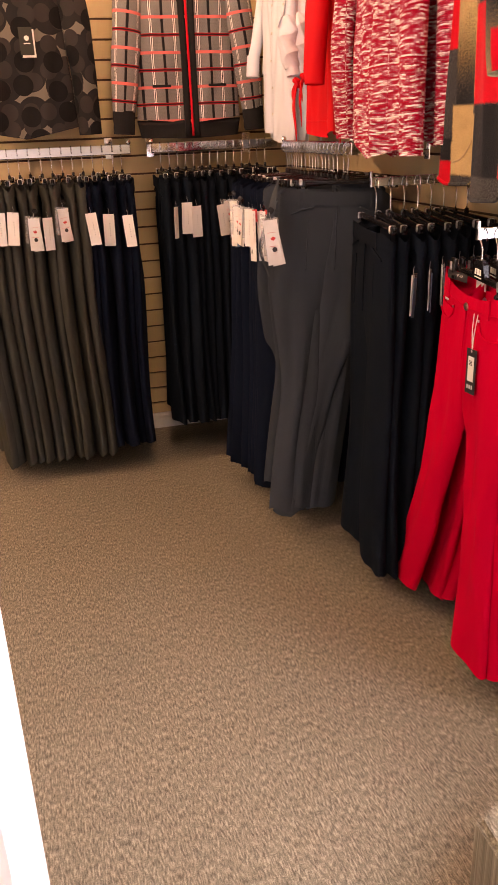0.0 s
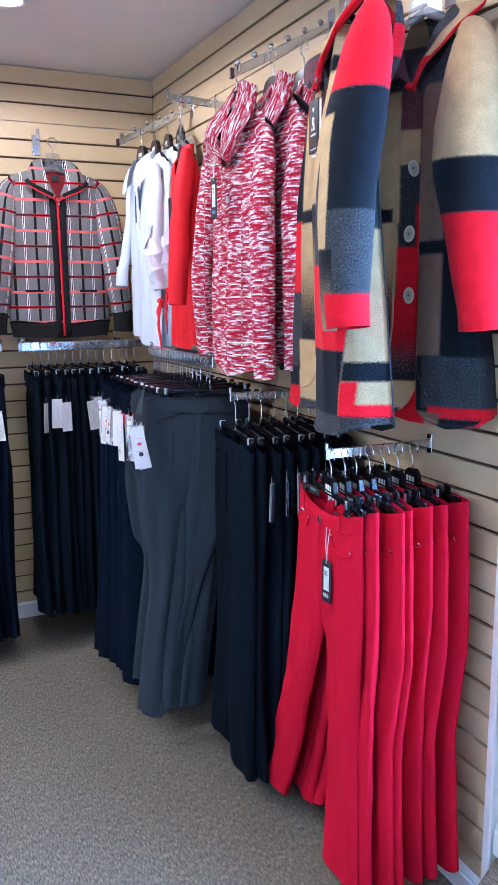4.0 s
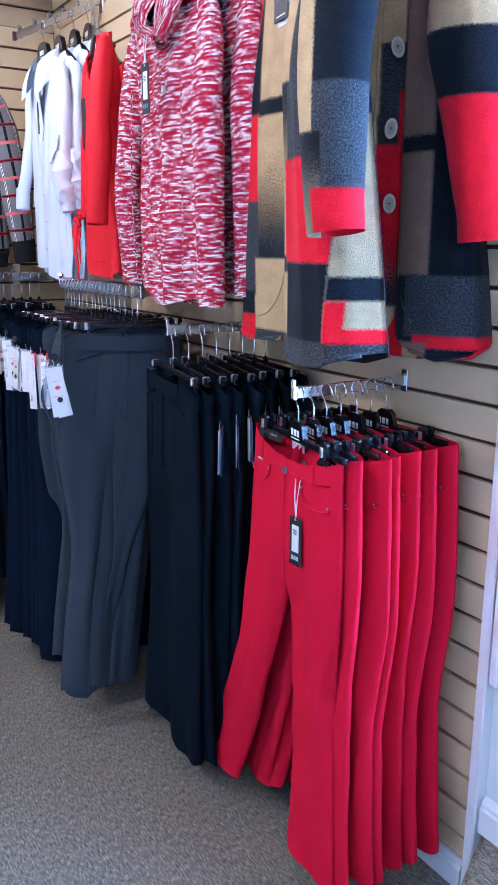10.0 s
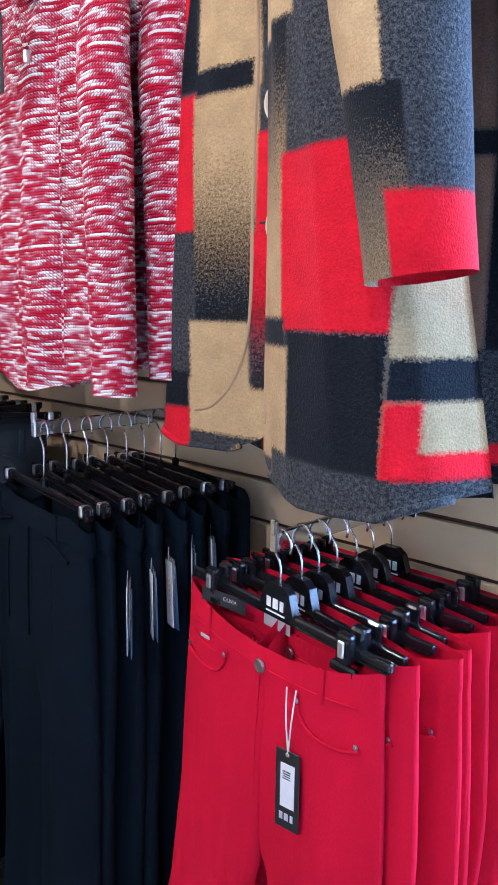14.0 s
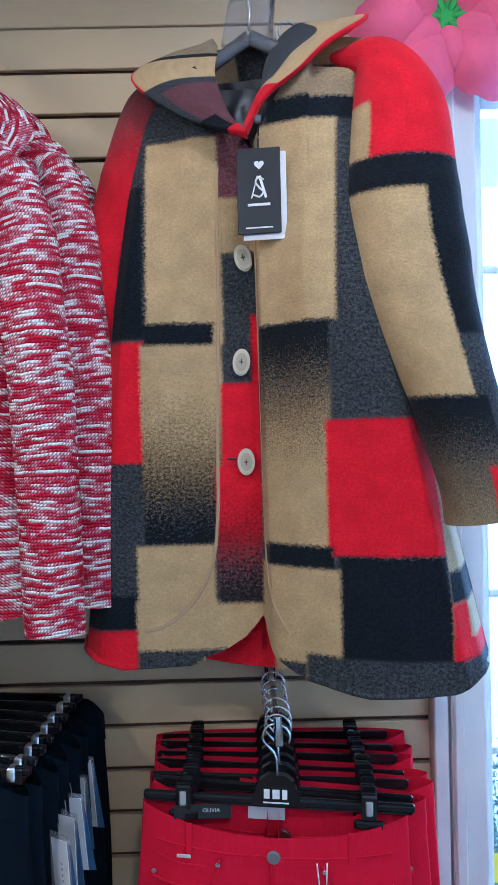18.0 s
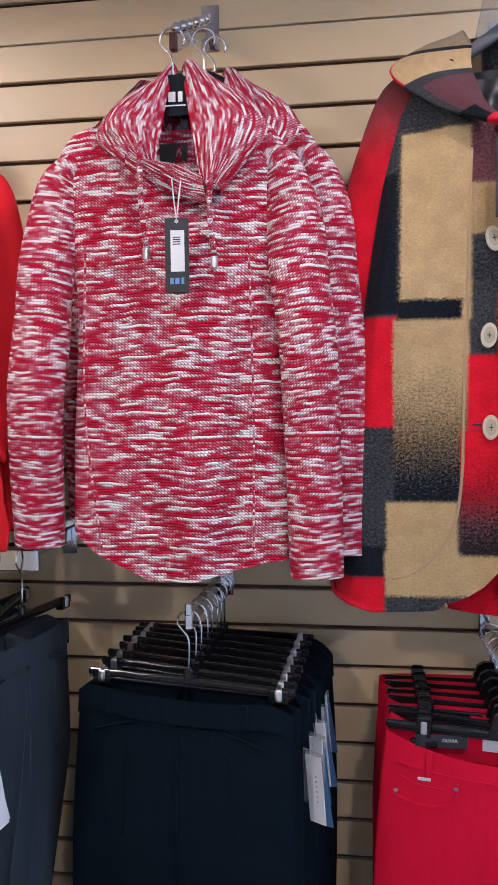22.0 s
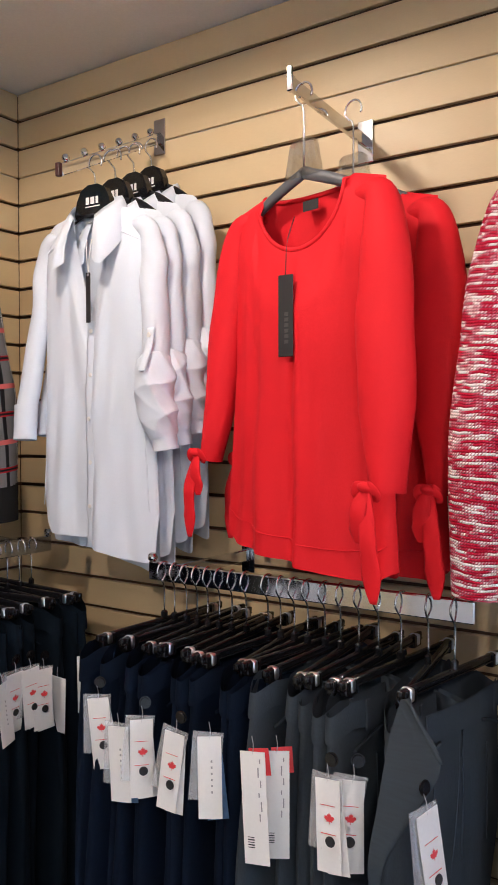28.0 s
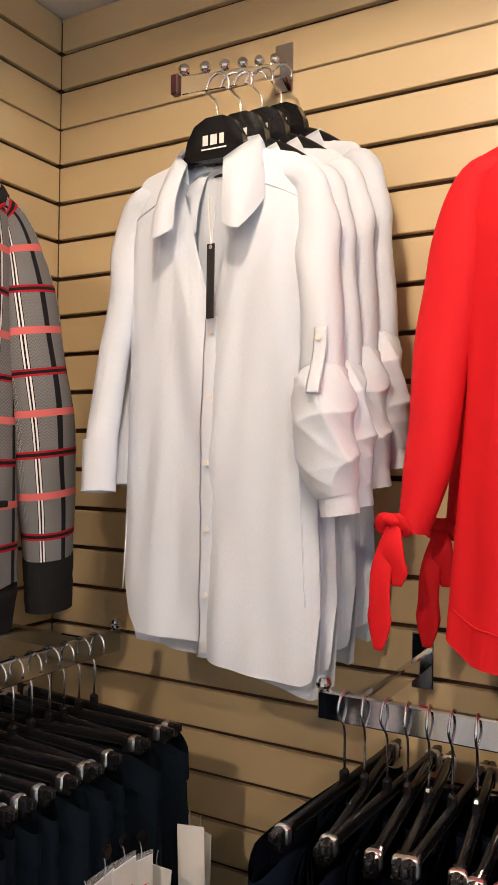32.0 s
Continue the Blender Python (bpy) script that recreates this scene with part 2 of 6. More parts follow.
def plaid_material():
    """Grey tweed with black, white, salmon and red lines."""
    mat = material("plaid_knit", (0.3, 0.3, 0.3), rough=0.9, spec=0.15)
    nt = mat.node_tree
    vec, u, v = cloth_axes(nt)
    zig = calc(nt, "PINGPONG", calc(nt, "MULTIPLY_ADD", v, 1.0, calc(nt, "PINGPONG", u, 0.004)), 0.0025)
    tweed = scaled_noise(nt, vec, 800, 800)
    grey = calc(nt, "MULTIPLY_ADD", calc(nt, "ADD", calc(nt, "MULTIPLY", zig, 160.0), tweed), 0.225, 0.018)
    comb = nt.nodes.new("ShaderNodeCombineColor")
    for k in range(3):
        nt.links.new(grey, comb.inputs[k])
    col = comb.outputs[0]
    for coord, period, centre, half, shade in (
            (u, 0.094, 0.0, 0.0055, (0.012, 0.012, 0.014)), (u, 0.094, 0.047, 0.0065, (0.012, 0.012, 0.014)),
            (u, 0.094, 0.047, 0.005, (0.75, 0.75, 0.73)), (u, 0.094, 0.047, 0.0016, (0.012, 0.012, 0.014)),
            (v, 0.126, 0.0, 0.0055, (0.66, 0.15, 0.14)), (v, 0.126, 0.063, 0.0058, (0.36, 0.012, 0.02)),
            (v, 0.126, 0.063, 0.0024, (0.012, 0.012, 0.014))):
        col = mix_color(nt, stripe(nt, coord, period, centre, half), col, shade)
    nt.links.new(col, nt.nodes["Principled BSDF"].inputs["Base Color"])
    add_bump(nt, tweed, 0.3, 0.001)
    return mat


def circles_material():
    """Dark top printed with overlapping charcoal discs on a pale ground."""
    mat = material("disc_print", (0.05, 0.05, 0.05), rough=0.85, spec=0.15)
    nt = mat.node_tree
    vec, u, v = cloth_axes(nt)

    def discs(shift, scale, radius):
        mp = nt.nodes.new("ShaderNodeMapping")
        mp.inputs["Location"].default_value = (shift, shift * 0.7, 0)
        nt.links.new(vec, mp.inputs[0])
        vor = nt.nodes.new("ShaderNodeTexVoronoi")
        vor.voronoi_dimensions = "2D"
        vor.inputs["Scale"].default_value, vor.inputs["Randomness"].default_value = scale, 0.55
        nt.links.new(mp.outputs[0], vor.inputs["Vector"])
        return calc(nt, "LESS_THAN", vor.outputs["Distance"], radius)

    a, b, c = discs(0.0, 9.5, 0.58), discs(0.31, 12.5, 0.40), discs(0.77, 9.0, 0.34)
    col = mix_color(nt, a, (0.15, 0.14, 0.12), (0.017, 0.0165, 0.018))
    col = mix_color(nt, b, col, (0.030, 0.028, 0.028))
    col = mix_color(nt, c, col, (0.007, 0.007, 0.008))
    nt.links.new(col, nt.nodes["Principled BSDF"].inputs["Base Color"])
    return mat


def wool_material(name="brushed_wool", ground=None, blocks=(), back=()):
    """Brushed wool. Its colour comes from the dyed attribute, or from colour blocks (x0, x1, z0, z1 in cm on the cloth, colour, and a second colour for a fade towards the top)."""
    mat = material(name, (0.5, 0.4, 0.3), rough=0.95, sheen=0.06, spec=0.1)
    nt = mat.node_tree
    vec, u, v = cloth_axes(nt)
    fibre = scaled_noise(nt, vec, 420, 380, detail=3)
    tuft = scaled_noise(nt, vec, 560, 470, detail=3)
    clump = scaled_noise(nt, vec, 210, 250, detail=4)
    speck = scaled_noise(nt, vec, 950, 700, detail=2)
    cloud = scaled_noise(nt, vec, 30, 30, detail=3)
    if ground is None:
        att = nt.nodes.new("ShaderNodeAttribute")
        att.attribute_name = "dye"
        col = att.outputs["Color"]
    else:
        fuzz = calc(nt, "MULTIPLY_ADD", calc(nt, "SUBTRACT", clump, 0.5), 0.9, calc(nt, "MULTIPLY", calc(nt, "SUBTRACT", tuft, 0.5), 0.9))
        x, z = calc(nt, "MULTIPLY_ADD", u, 100.0, fuzz), calc(nt, "MULTIPLY_ADD", v, 100.0, fuzz)
        col = ground
        for x0, x1, z0, z1, low, *high in list(blocks) + [(100 - q[1], 100 - q[0], *q[2:]) for q in back]:
            gaps = [calc(nt, "SUBTRACT", (q1 - q0) / 2, calc(nt, "ABSOLUTE", calc(nt, "SUBTRACT", q, (q0 + q1) / 2))) for q, q0, q1 in ((x, x0, x1), (z, z0, z1))]
            inside = calc(nt, "MULTIPLY_ADD", calc(nt, "MINIMUM", *gaps), 1.7, 0.5)
            inside = calc(nt, "MINIMUM", calc(nt, "MAXIMUM", inside, 0.0), 1.0)
            shade = low
            if high:
                way = calc(nt, "MULTIPLY_ADD", z, 1.7 / (z1 - z0), 0.5 - 0.85 - 1.7 * z0 / (z1 - z0))
                way = calc(nt, "MULTIPLY_ADD", calc(nt, "SUBTRACT", tuft, 0.5), 1.5, calc(nt, "MULTIPLY_ADD", calc(nt, "SUBTRACT", clump, 0.5), 1.1, way))
                way = calc(nt, "MULTIPLY_ADD", calc(nt, "SUBTRACT", speck, 0.5), 1.2, way)
                way = calc(nt, "MINIMUM", calc(nt, "MAXIMUM", way, 0.0), 1.0)
                shade = mix_color(nt, way, low, high[0])
            col = mix_color(nt, inside, col, shade)
    bright = nt.nodes.new("ShaderNodeRGBToBW")
    if isinstance(col, tuple):
        bright.inputs[0].default_value = (*col, 1)
    else:
        nt.links.new(col, bright.inputs[0])
    strong = calc(nt, "MINIMUM", calc(nt, "MAXIMUM", calc(nt, "MULTIPLY_ADD", bright.outputs[0], 70.0, -0.63), 0.06), 0.5)
    strong = calc(nt, "MULTIPLY", strong, calc(nt, "LESS_THAN", bright.outputs[0], 0.06))
    hairs = calc(nt, "MULTIPLY_ADD", clump, 0.35, calc(nt, "MULTIPLY_ADD", tuft, 0.3, calc(nt, "MULTIPLY", speck, 0.35)))
    hairs = calc(nt, "MINIMUM", calc(nt, "MAXIMUM", calc(nt, "MULTIPLY_ADD", hairs, 4.5, -1.95), 0.0), 1.0)
    mixed = mix_color(nt, calc(nt, "MULTIPLY", hairs, strong), col, (0.20, 0.205, 0.20))
    hsv = nt.nodes.new("ShaderNodeHueSaturation")
    nt.links.new(mixed, hsv.inputs["Color"])
    nt.links.new(mix_value(nt, calc(nt, "MULTIPLY_ADD", clump, 0.5, calc(nt, "MULTIPLY", fibre, 0.5)), 0.5, cloud, 0.26), hsv.inputs["Value"])
    nt.links.new(hsv.outputs[0], nt.nodes["Principled BSDF"].inputs["Base Color"])
    add_bump(nt, fibre, 0.55, 0.002)
    return mat


def glass_material(name, tint=(1, 1, 1), rough=0.0, amount=0.12):
    """Thin clear sheet: mostly see-through, with a clear gloss."""
    mat = bpy.data.materials.new(name)
    mat.use_nodes = True
    nt = mat.node_tree
    nt.nodes.remove(nt.nodes["Principled BSDF"])
    clear, gloss, mixn = nt.nodes.new("ShaderNodeBsdfTransparent"), nt.nodes.new("ShaderNodeBsdfGlossy"), nt.nodes.new("ShaderNodeMixShader")
    clear.inputs[0].default_value = (*tint, 1)
    gloss.inputs["Roughness"].default_value = rough
    fres = nt.nodes.new("ShaderNodeFresnel")
    fres.inputs["IOR"].default_value = 1.45
    nt.links.new(calc(nt, "MINIMUM", calc(nt, "MAXIMUM", fres.outputs[0], amount), amount + 0.22), mixn.inputs[0])
    nt.links.new(clear.outputs[0], mixn.inputs[1])
    nt.links.new(gloss.outputs[0], mixn.inputs[2])
    nt.links.new(mixn.outputs[0], nt.nodes["Material Output"].inputs[0])
    return mat


M_BOARD, M_CARPET, M_KNIT, M_PLAID, M_DISC, M_WOOL = board_material(), carpet_material(), knit_material(), plaid_material(), circles_material(), wool_material()
M_GROOVE = material("groove_core", (0.10, 0.055, 0.028), 0.8, fine=0.2, fine_scale=200)
M_STRIP = material("joint_strip", (0.55, 0.5, 0.42), 0.4, fine=0.1)
M_PAINT = material("white_trim_paint", (0.78, 0.78, 0.76), 0.35, coarse=0.05, coarse_scale=6, fine=0.03, fine_scale=90, bump=0.08)
M_WALL = material("white_wall_paint", (0.74, 0.73, 0.70), 0.7, coarse=0.06, coarse_scale=3, fine=0.04, fine_scale=120, bump=0.15)
M_CEIL = material("ceiling_paint", (0.74, 0.72, 0.69), 0.85, coarse=0.05, coarse_scale=3, fine=0.06, fine_scale=160, bump=0.35)
M_CHROME = material("chrome", (0.66, 0.67, 0.69), 0.08, metal=1.0, coarse=0.05, coarse_scale=20, fine=0.04, fine_scale=150)
M_CLIP = material("clip_steel", (0.90, 0.90, 0.91), 0.30, metal=1.0, fine=0.06, fine_scale=200)
M_WIRE = material("hook_steel", (0.72, 0.73, 0.75), 0.2, metal=1.0, fine=0.05, fine_scale=300)
M_BLACK = material("black_plastic", (0.009, 0.009, 0.011), 0.16, spec=0.5, fine=0.06, fine_scale=200)
M_GREYP = material("grey_hanger_plastic", (0.10, 0.105, 0.115), 0.45, fine=0.15, fine_scale=250, bump=0.1)
M_CAP = material("maroon_rubber_cap", (0.045, 0.012, 0.014), 0.35, fine=0.1)
M_CARD = material("white_card", (0.78, 0.77, 0.75), 0.55, fine=0.04, fine_scale=200, coarse=0.03)
M_INK = material("black_ink", (0.02, 0.02, 0.022), 0.5, fine=0.2)
M_GREY_INK = material("grey_ink", (0.30, 0.30, 0.31), 0.5, fine=0.1)
M_DIM_INK = material("dim_ink", (0.075, 0.073, 0.072), 0.4, fine=0.1)
M_SILVER = material("silver_print", (0.62, 0.63, 0.66), 0.4, metal=0.3, fine=0.08)
M_BLUE_INK = material("blue_print", (0.16, 0.30, 0.55), 0.5, fine=0.1)
M_REDINK = material("red_ink", (0.62, 0.04, 0.045), 0.55, fine=0.1)
M_TAGBLACK = material("black_card", (0.018, 0.019, 0.022), 0.35, fine=0.15)
M_BLUE_CARD = material("blue_card", (0.07, 0.14, 0.27), 0.45, fine=0.2, fine_scale=120, coarse=0.25, coarse_scale=60)
M_SLEEVE = material("clear_pouch", (0.72, 0.75, 0.80), 0.15, alpha=0.30)
M_CLEAR = glass_material("clear_plastic", (0.93, 0.93, 0.92), 0.10, 0.22)
M_GLASS = glass_material("window_glass", (0.97, 0.99, 1.0), 0.0, 0.03)
M_RED_DENIM = weave("red_denim", (0.54, 0.003, 0.026), 0.82, 0.12, bump=0.3, shine=0.10, soft=0.14, crease=0.8)
M_BLACK_TW = weave("black_twill", (0.0048, 0.0085, 0.014), 0.9, 0.18, shine=0.06, crease=0.4)
M_NAVY_TW = weave("navy_twill", (0.0052, 0.0092, 0.020), 0.9, 0.16, shine=0.06, crease=0.4)
M_GREY_TW = weave("grey_twill", (0.041, 0.051, 0.063), 0.85, 0.14, shine=0.12, crease=0.4)
M_OLIVE_TW = weave("olive_grey_twill", (0.046, 0.049, 0.043), 0.85, 0.14, shine=0.12, crease=0.4)
M_SHIRT = weave("white_shirting", (0.655, 0.705, 0.79), 0.6, 0.02, bump=0.06, soft=0.02, crease=0.22)
M_CREPE = weave("red_crepe", (0.70, 0.010, 0.014), 0.7, 0.04, bump=0.12, soft=0.03, crease=0.4)
M_RIB = weave("black_rib_knit", (0.012, 0.012, 0.013), 0.9, 0.3, across=320, along=20, bump=0.6)
M_LINING = weave("black_lining", (0.014, 0.014, 0.015), 0.45, 0.1, shine=0.5)
M_REDTRIM = weave("red_trim", (0.55, 0.012, 0.022), 0.8, 0.1)
M_DARKRED = weave("dark_red_knit", (0.16, 0.014, 0.016), 0.9, 0.3)
M_PALEHORN = material("pale_horn", (0.46, 0.41, 0.28), 0.3, coarse=0.1, coarse_scale=80, fine=0.05)
M_ZIP = material("zip_metal", (0.55, 0.55, 0.56), 0.3, metal=1.0, fine=0.1)
M_HORN = material("horn_button", (0.62, 0.56, 0.40), 0.35, coarse=0.15, coarse_scale=60, fine=0.05)
M_PEARL = material("pearl_button", (0.78, 0.77, 0.75), 0.2, fine=0.05)
M_BLUE_PETAL = material("blue_paper", (0.012, 0.20, 0.36), 0.75, fine=0.08, fine_scale=90, coarse=0.1, coarse_scale=14)
M_PINK_PETAL = material("pink_paper", (0.80, 0.13, 0.24), 0.7, fine=0.06, fine_scale=90, coarse=0.12, coarse_scale=12)
M_GREEN_PAPER = material("green_paper", (0.10, 0.42, 0.06), 0.7, fine=0.1, fine_scale=90)
M_LIME_PAPER = material("lime_paper", (0.34, 0.52, 0.06), 0.7, fine=0.1, fine_scale=90)
M_YELLOW = material("yellow_sticker", (0.85, 0.72, 0.04), 0.5, fine=0.05)
M_LEAF = material("leaf", (0.17, 0.24, 0.19), 0.7, fine=0.3, fine_scale=30, coarse=0.2, coarse_scale=3)
M_SNOW = material("pale_ground", (0.62, 0.63, 0.64), 0.9, fine=0.1, fine_scale=20, coarse=0.12, coarse_scale=0.5, bump=0.3)
M_BULB = bpy.data.materials.new("lamp_glow")
M_BULB.use_nodes = True
M_BULB.node_tree.nodes["Principled BSDF"].inputs["Emission Color"].default_value = (1.0, 0.82, 0.6, 1)
M_BULB.node_tree.nodes["Principled BSDF"].inputs["Emission Strength"].default_value = 9.0
# emission that stands in for daylight beyond the window
M_GLOW = bpy.data.materials.new("outdoor_glow_sheet")
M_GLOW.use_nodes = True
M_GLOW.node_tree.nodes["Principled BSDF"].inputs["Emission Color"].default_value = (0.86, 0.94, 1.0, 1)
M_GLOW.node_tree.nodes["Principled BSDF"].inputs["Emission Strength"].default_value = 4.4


# ---- building helpers ----
def thing(name, m, label, category, group="", kind=""):
    ob = new(name)
    ob.empty_display_size = 0.05
    ob.matrix_world = m
    return tagged(ob, label, category, group, kind)


def part(name, mesh, mat, parent=None, label=""):
    """Links a mesh (or a bmesh) as one object under a thing or a part."""
    if isinstance(mesh, bmesh.types.BMesh):
        data = bpy.data.meshes.new(name)
        mesh.to_mesh(data)
        mesh.free()
        mesh = data
    if mat is not None and not mesh.materials:
        mesh.materials.append(mat)
    ob = new(name, mesh)
    ob.parent = parent
    return tagged(ob, label)


def box(sx, sy, sz, at=(0, 0, 0), bevel=0.002, segs=1):
    bm = bmesh.new()
    bmesh.ops.create_cube(bm, size=1.0, matrix=Matrix.Translation(at) @ Matrix.Diagonal((sx, sy, sz, 1)))
    if bevel:
        bmesh.ops.bevel(bm, geom=bm.edges[:], offset=bevel, segments=segs, affect="EDGES", profile=0.6)
    return bm


def add_box(bm, sx, sy, sz, at, turn=None, bevel=0.0):
    m = Matrix.Translation(at) @ (turn or Matrix.Identity(4)) @ Matrix.Diagonal((sx, sy, sz, 1))
    made = bmesh.ops.create_cube(bm, size=1.0, matrix=m)["verts"]
    if bevel:
        edges = list({e for v in made for e in v.link_edges})
        bmesh.ops.bevel(bm, geom=edges, offset=bevel, segments=1, affect="EDGES")


def grid_faces(rows, cols, wrap=False, start=0):
    r, c = np.meshgrid(np.arange(rows - 1), np.arange(cols if wrap else cols - 1), indexing="ij")
    d = (c + 1) % cols
    a = r * cols
    return (np.stack([a + c, a + d, a + cols + d, a + cols + c], -1).reshape(-1, 4) + start).tolist()


def shell(name, verts, faces, cloth=None, dye=None, smooth=True):
    """A mesh from arrays, with the cloth's own axes and dyed colour as attributes."""
    mesh = bpy.data.meshes.new(name)
    mesh.from_pydata(np.asarray(verts).tolist(), [], faces)
    if smooth:
        mesh.polygons.foreach_set("use_smooth", [True] * len(mesh.polygons))
    if cloth is not None:
        att = mesh.attributes.new("cloth", "FLOAT_VECTOR", "POINT")
        att.data.foreach_set("vector", np.asarray(cloth, np.float32).ravel())
    if dye is not None:
        att = mesh.attributes.new("dye", "FLOAT_COLOR", "POINT")
        att.data.foreach_set("color", np.c_[dye, np.ones(len(dye))].astype(np.float32).ravel())
    mesh.update()
    return mesh


def smooth_path(points, count):
    """Catmull-Rom through the points."""
    p = np.array(points, float)
    p = np.vstack([2 * p[0] - p[1], p, 2 * p[-1] - p[-2]])
    t = np.linspace(0, len(points) - 1 - 1e-6, count)
    i = t.astype(int)
    f = (t - i)[:, None]
    a, b, c, d = p[i], p[i + 1], p[i + 2], p[i + 3]
    return 0.5 * (2 * b + (c - a) * f + (2 * a - 5 * b + 4 * c - d) * f**2 + (3 * b - a - 3 * c + d) * f**3)


def sweep(points, rx, ry, count=24, segs=14, side=(0, 1, 0), caps=True, smoothed=True, wob=None):
    """A tube along a path: rx across, ry along side. Gives verts, faces and the cloth's axes."""
    path = smooth_path(points, count) if smoothed else np.array(points, float)
    count = len(path)
    s = np.linspace(0, 1, count)
    rx = np.interp(s, np.linspace(0, 1, len(np.atleast_1d(rx))), np.atleast_1d(rx))
    ry = np.interp(s, np.linspace(0, 1, len(np.atleast_1d(ry))), np.atleast_1d(ry))
    tang = np.gradient(path, axis=0)
    tang /= np.linalg.norm(tang, axis=1)[:, None]
    side = np.array(side, float)
    across = np.cross(side, tang)
    across /= np.linalg.norm(across, axis=1)[:, None]
    up = np.cross(tang, across)
    ang = np.linspace(0, 2 * np.pi, segs, endpoint=False)
    k = np.ones((count, segs)) if wob is None else wob(s[:, None], ang[None, :])
    verts = path[:, None] + k[..., None] * (rx[:, None, None] * np.cos(ang)[None, :, None] * across[:, None] + ry[:, None, None] * np.sin(ang)[None, :, None] * up[:, None])
    length = np.r_[0, np.cumsum(np.linalg.norm(np.diff(path, axis=0), axis=1))]
    cloth = np.stack(np.broadcast_arrays(((ang - np.pi) * max(rx.max(), 1e-4))[None, :], -length[:, None], 0.0), -1)
    faces = grid_faces(count, segs, True)
    if caps:
        faces += [list(range(segs))[::-1], [(count - 1) * segs + j for j in range(segs)]]
    return verts.reshape(-1, 3), faces, cloth.reshape(-1, 3)


def tube(name, points, radius, mat, parent, segs=8, count=20, label="", smoothed=True):
    v, f, c = sweep(points, radius, radius, count, segs, side=(0.0, 0.31, 0.95), smoothed=smoothed)
    return part(name, shell(name, v, f, c), mat, parent, label)


def join(*pieces):
    """Several (verts, faces, cloth) as one."""
    vs, fs, cs, n = [], [], [], 0
    for v, f, c in pieces:
        vs.append(np.asarray(v))
        cs.append(np.asarray(c))
        fs += [[i + n for i in face] for face in f]
        n += len(vs[-1])
    return np.vstack(vs), fs, np.vstack(cs)


def disc(radius, depth, at=(0, 0, 0), axis="y", segs=20, bulge=0.0):
    """A thin round plate that faces along axis."""
    bm = bmesh.new()
    turn = {"y": Matrix.Rotation(radians(90), 4, "X"), "x": Matrix.Rotation(radians(90), 4, "Y"), "z": Matrix.Identity(4)}[axis]
    bmesh.ops.create_cone(bm, cap_ends=True, segments=segs, radius1=radius, radius2=radius, depth=depth, matrix=Matrix.Translation(at) @ turn)
    bmesh.ops.bevel(bm, geom=[e for e in bm.edges if len(e.link_faces) == 2 and any(len(f.verts) > 4 for f in e.link_faces)], offset=min(depth * 0.4, radius * 0.3), segments=2, affect="EDGES")
    return bm


def words(text, size, m, mat, parent, name="lettering"):
    """Built-in lettering as a flat mesh."""
    cu = bpy.data.curves.new(name, "FONT")
    cu.body, cu.size, cu.align_x, cu.align_y = text, size, "CENTER", "CENTER"
    tmp = bpy.data.objects.new(name, cu)
    scene.collection.objects.link(tmp)
    mesh = bpy.data.meshes.new_from_object(tmp.evaluated_get(bpy.context.evaluated_depsgraph_get()))
    bpy.data.objects.remove(tmp)
    mesh.transform(m)
    return part(name, mesh, mat, parent)


# ---- setting ----
def slab(name, label, x0, x1, y0, y1, z0, z1, mat, category="wall", parent=None):
    bm = box(x1 - x0, y1 - y0, z1 - z0, ((x0 + x1) / 2, (y0 + y1) / 2, (z0 + z1) / 2), 0.0)
    ob = part(name, bm, mat, parent)
    return tagged(ob, label, category, "", "structure") if parent is None else ob


ROOM_W, ROOM_S = -3.3, -5.6
slab("floor", "grey brown loop pile carpet floor", ROOM_W - 0.1, 0.16, ROOM_S - 0.1, 0.1, -0.12, 0.0, M_CARPET, "floor")
slab("ceiling", "off-white painted flat ceiling", ROOM_W - 0.1, 0.16, ROOM_S - 0.1, 0.1, CEIL, CEIL + 0.12, M_CEIL, "ceiling")
wall_north = slab("wall_north", "tan laminate slatwall with dark horizontal grooves", ROOM_W - 0.1, 0.16, 0.014, 0.1, 0.0, CEIL - 0.001, M_GROOVE)
wall_east = slab("wall_east", "tan laminate slatwall ending beside a white window", 0.014, 0.16, WALL_END, 0.012, 0.0, CEIL - 0.001, M_GROOVE)
slab("wall_west", "plain white painted wall", ROOM_W - 0.1, ROOM_W, ROOM_S, 0.012, 0.0, CEIL - 0.001, M_WALL)
slab("wall_south", "plain white painted wall", ROOM_W, 0.16, ROOM_S - 0.1, ROOM_S, 0.0, CEIL - 0.001, M_WALL)
# wall with the window: four pieces round the opening
wall_window = slab("wall_window", "white painted wall below and round the window", 0.002, 0.16, WIN_B, WALL_END - 0.012, 0.0, WIN_LOW, M_WALL)
slab("panel", "", 0.002, 0.16, WIN_B, WALL_END - 0.012, WIN_TOP, CEIL - 0.001, M_WALL, parent=wall_window)
slab("panel", "", 0.002, 0.16, WIN_A, WALL_END - 0.012, WIN_LOW, WIN_TOP, M_WALL, parent=wall_window)
slab("panel", "", 0.002, 0.16, ROOM_S, WIN_B, 0.0, CEIL - 0.001, M_WALL, parent=wall_window)


def slat_board(length, height):
    """One slat: proud face with eased edges, lips above and below the groove."""
    bm = box(length, 0.012, height, (0, 0.006, 0), 0.0012, 1)
    data = bpy.data.meshes.new("slat_board")
    bm.to_mesh(data)
    bm.free()
    data.materials.append(M_BOARD)
    return data


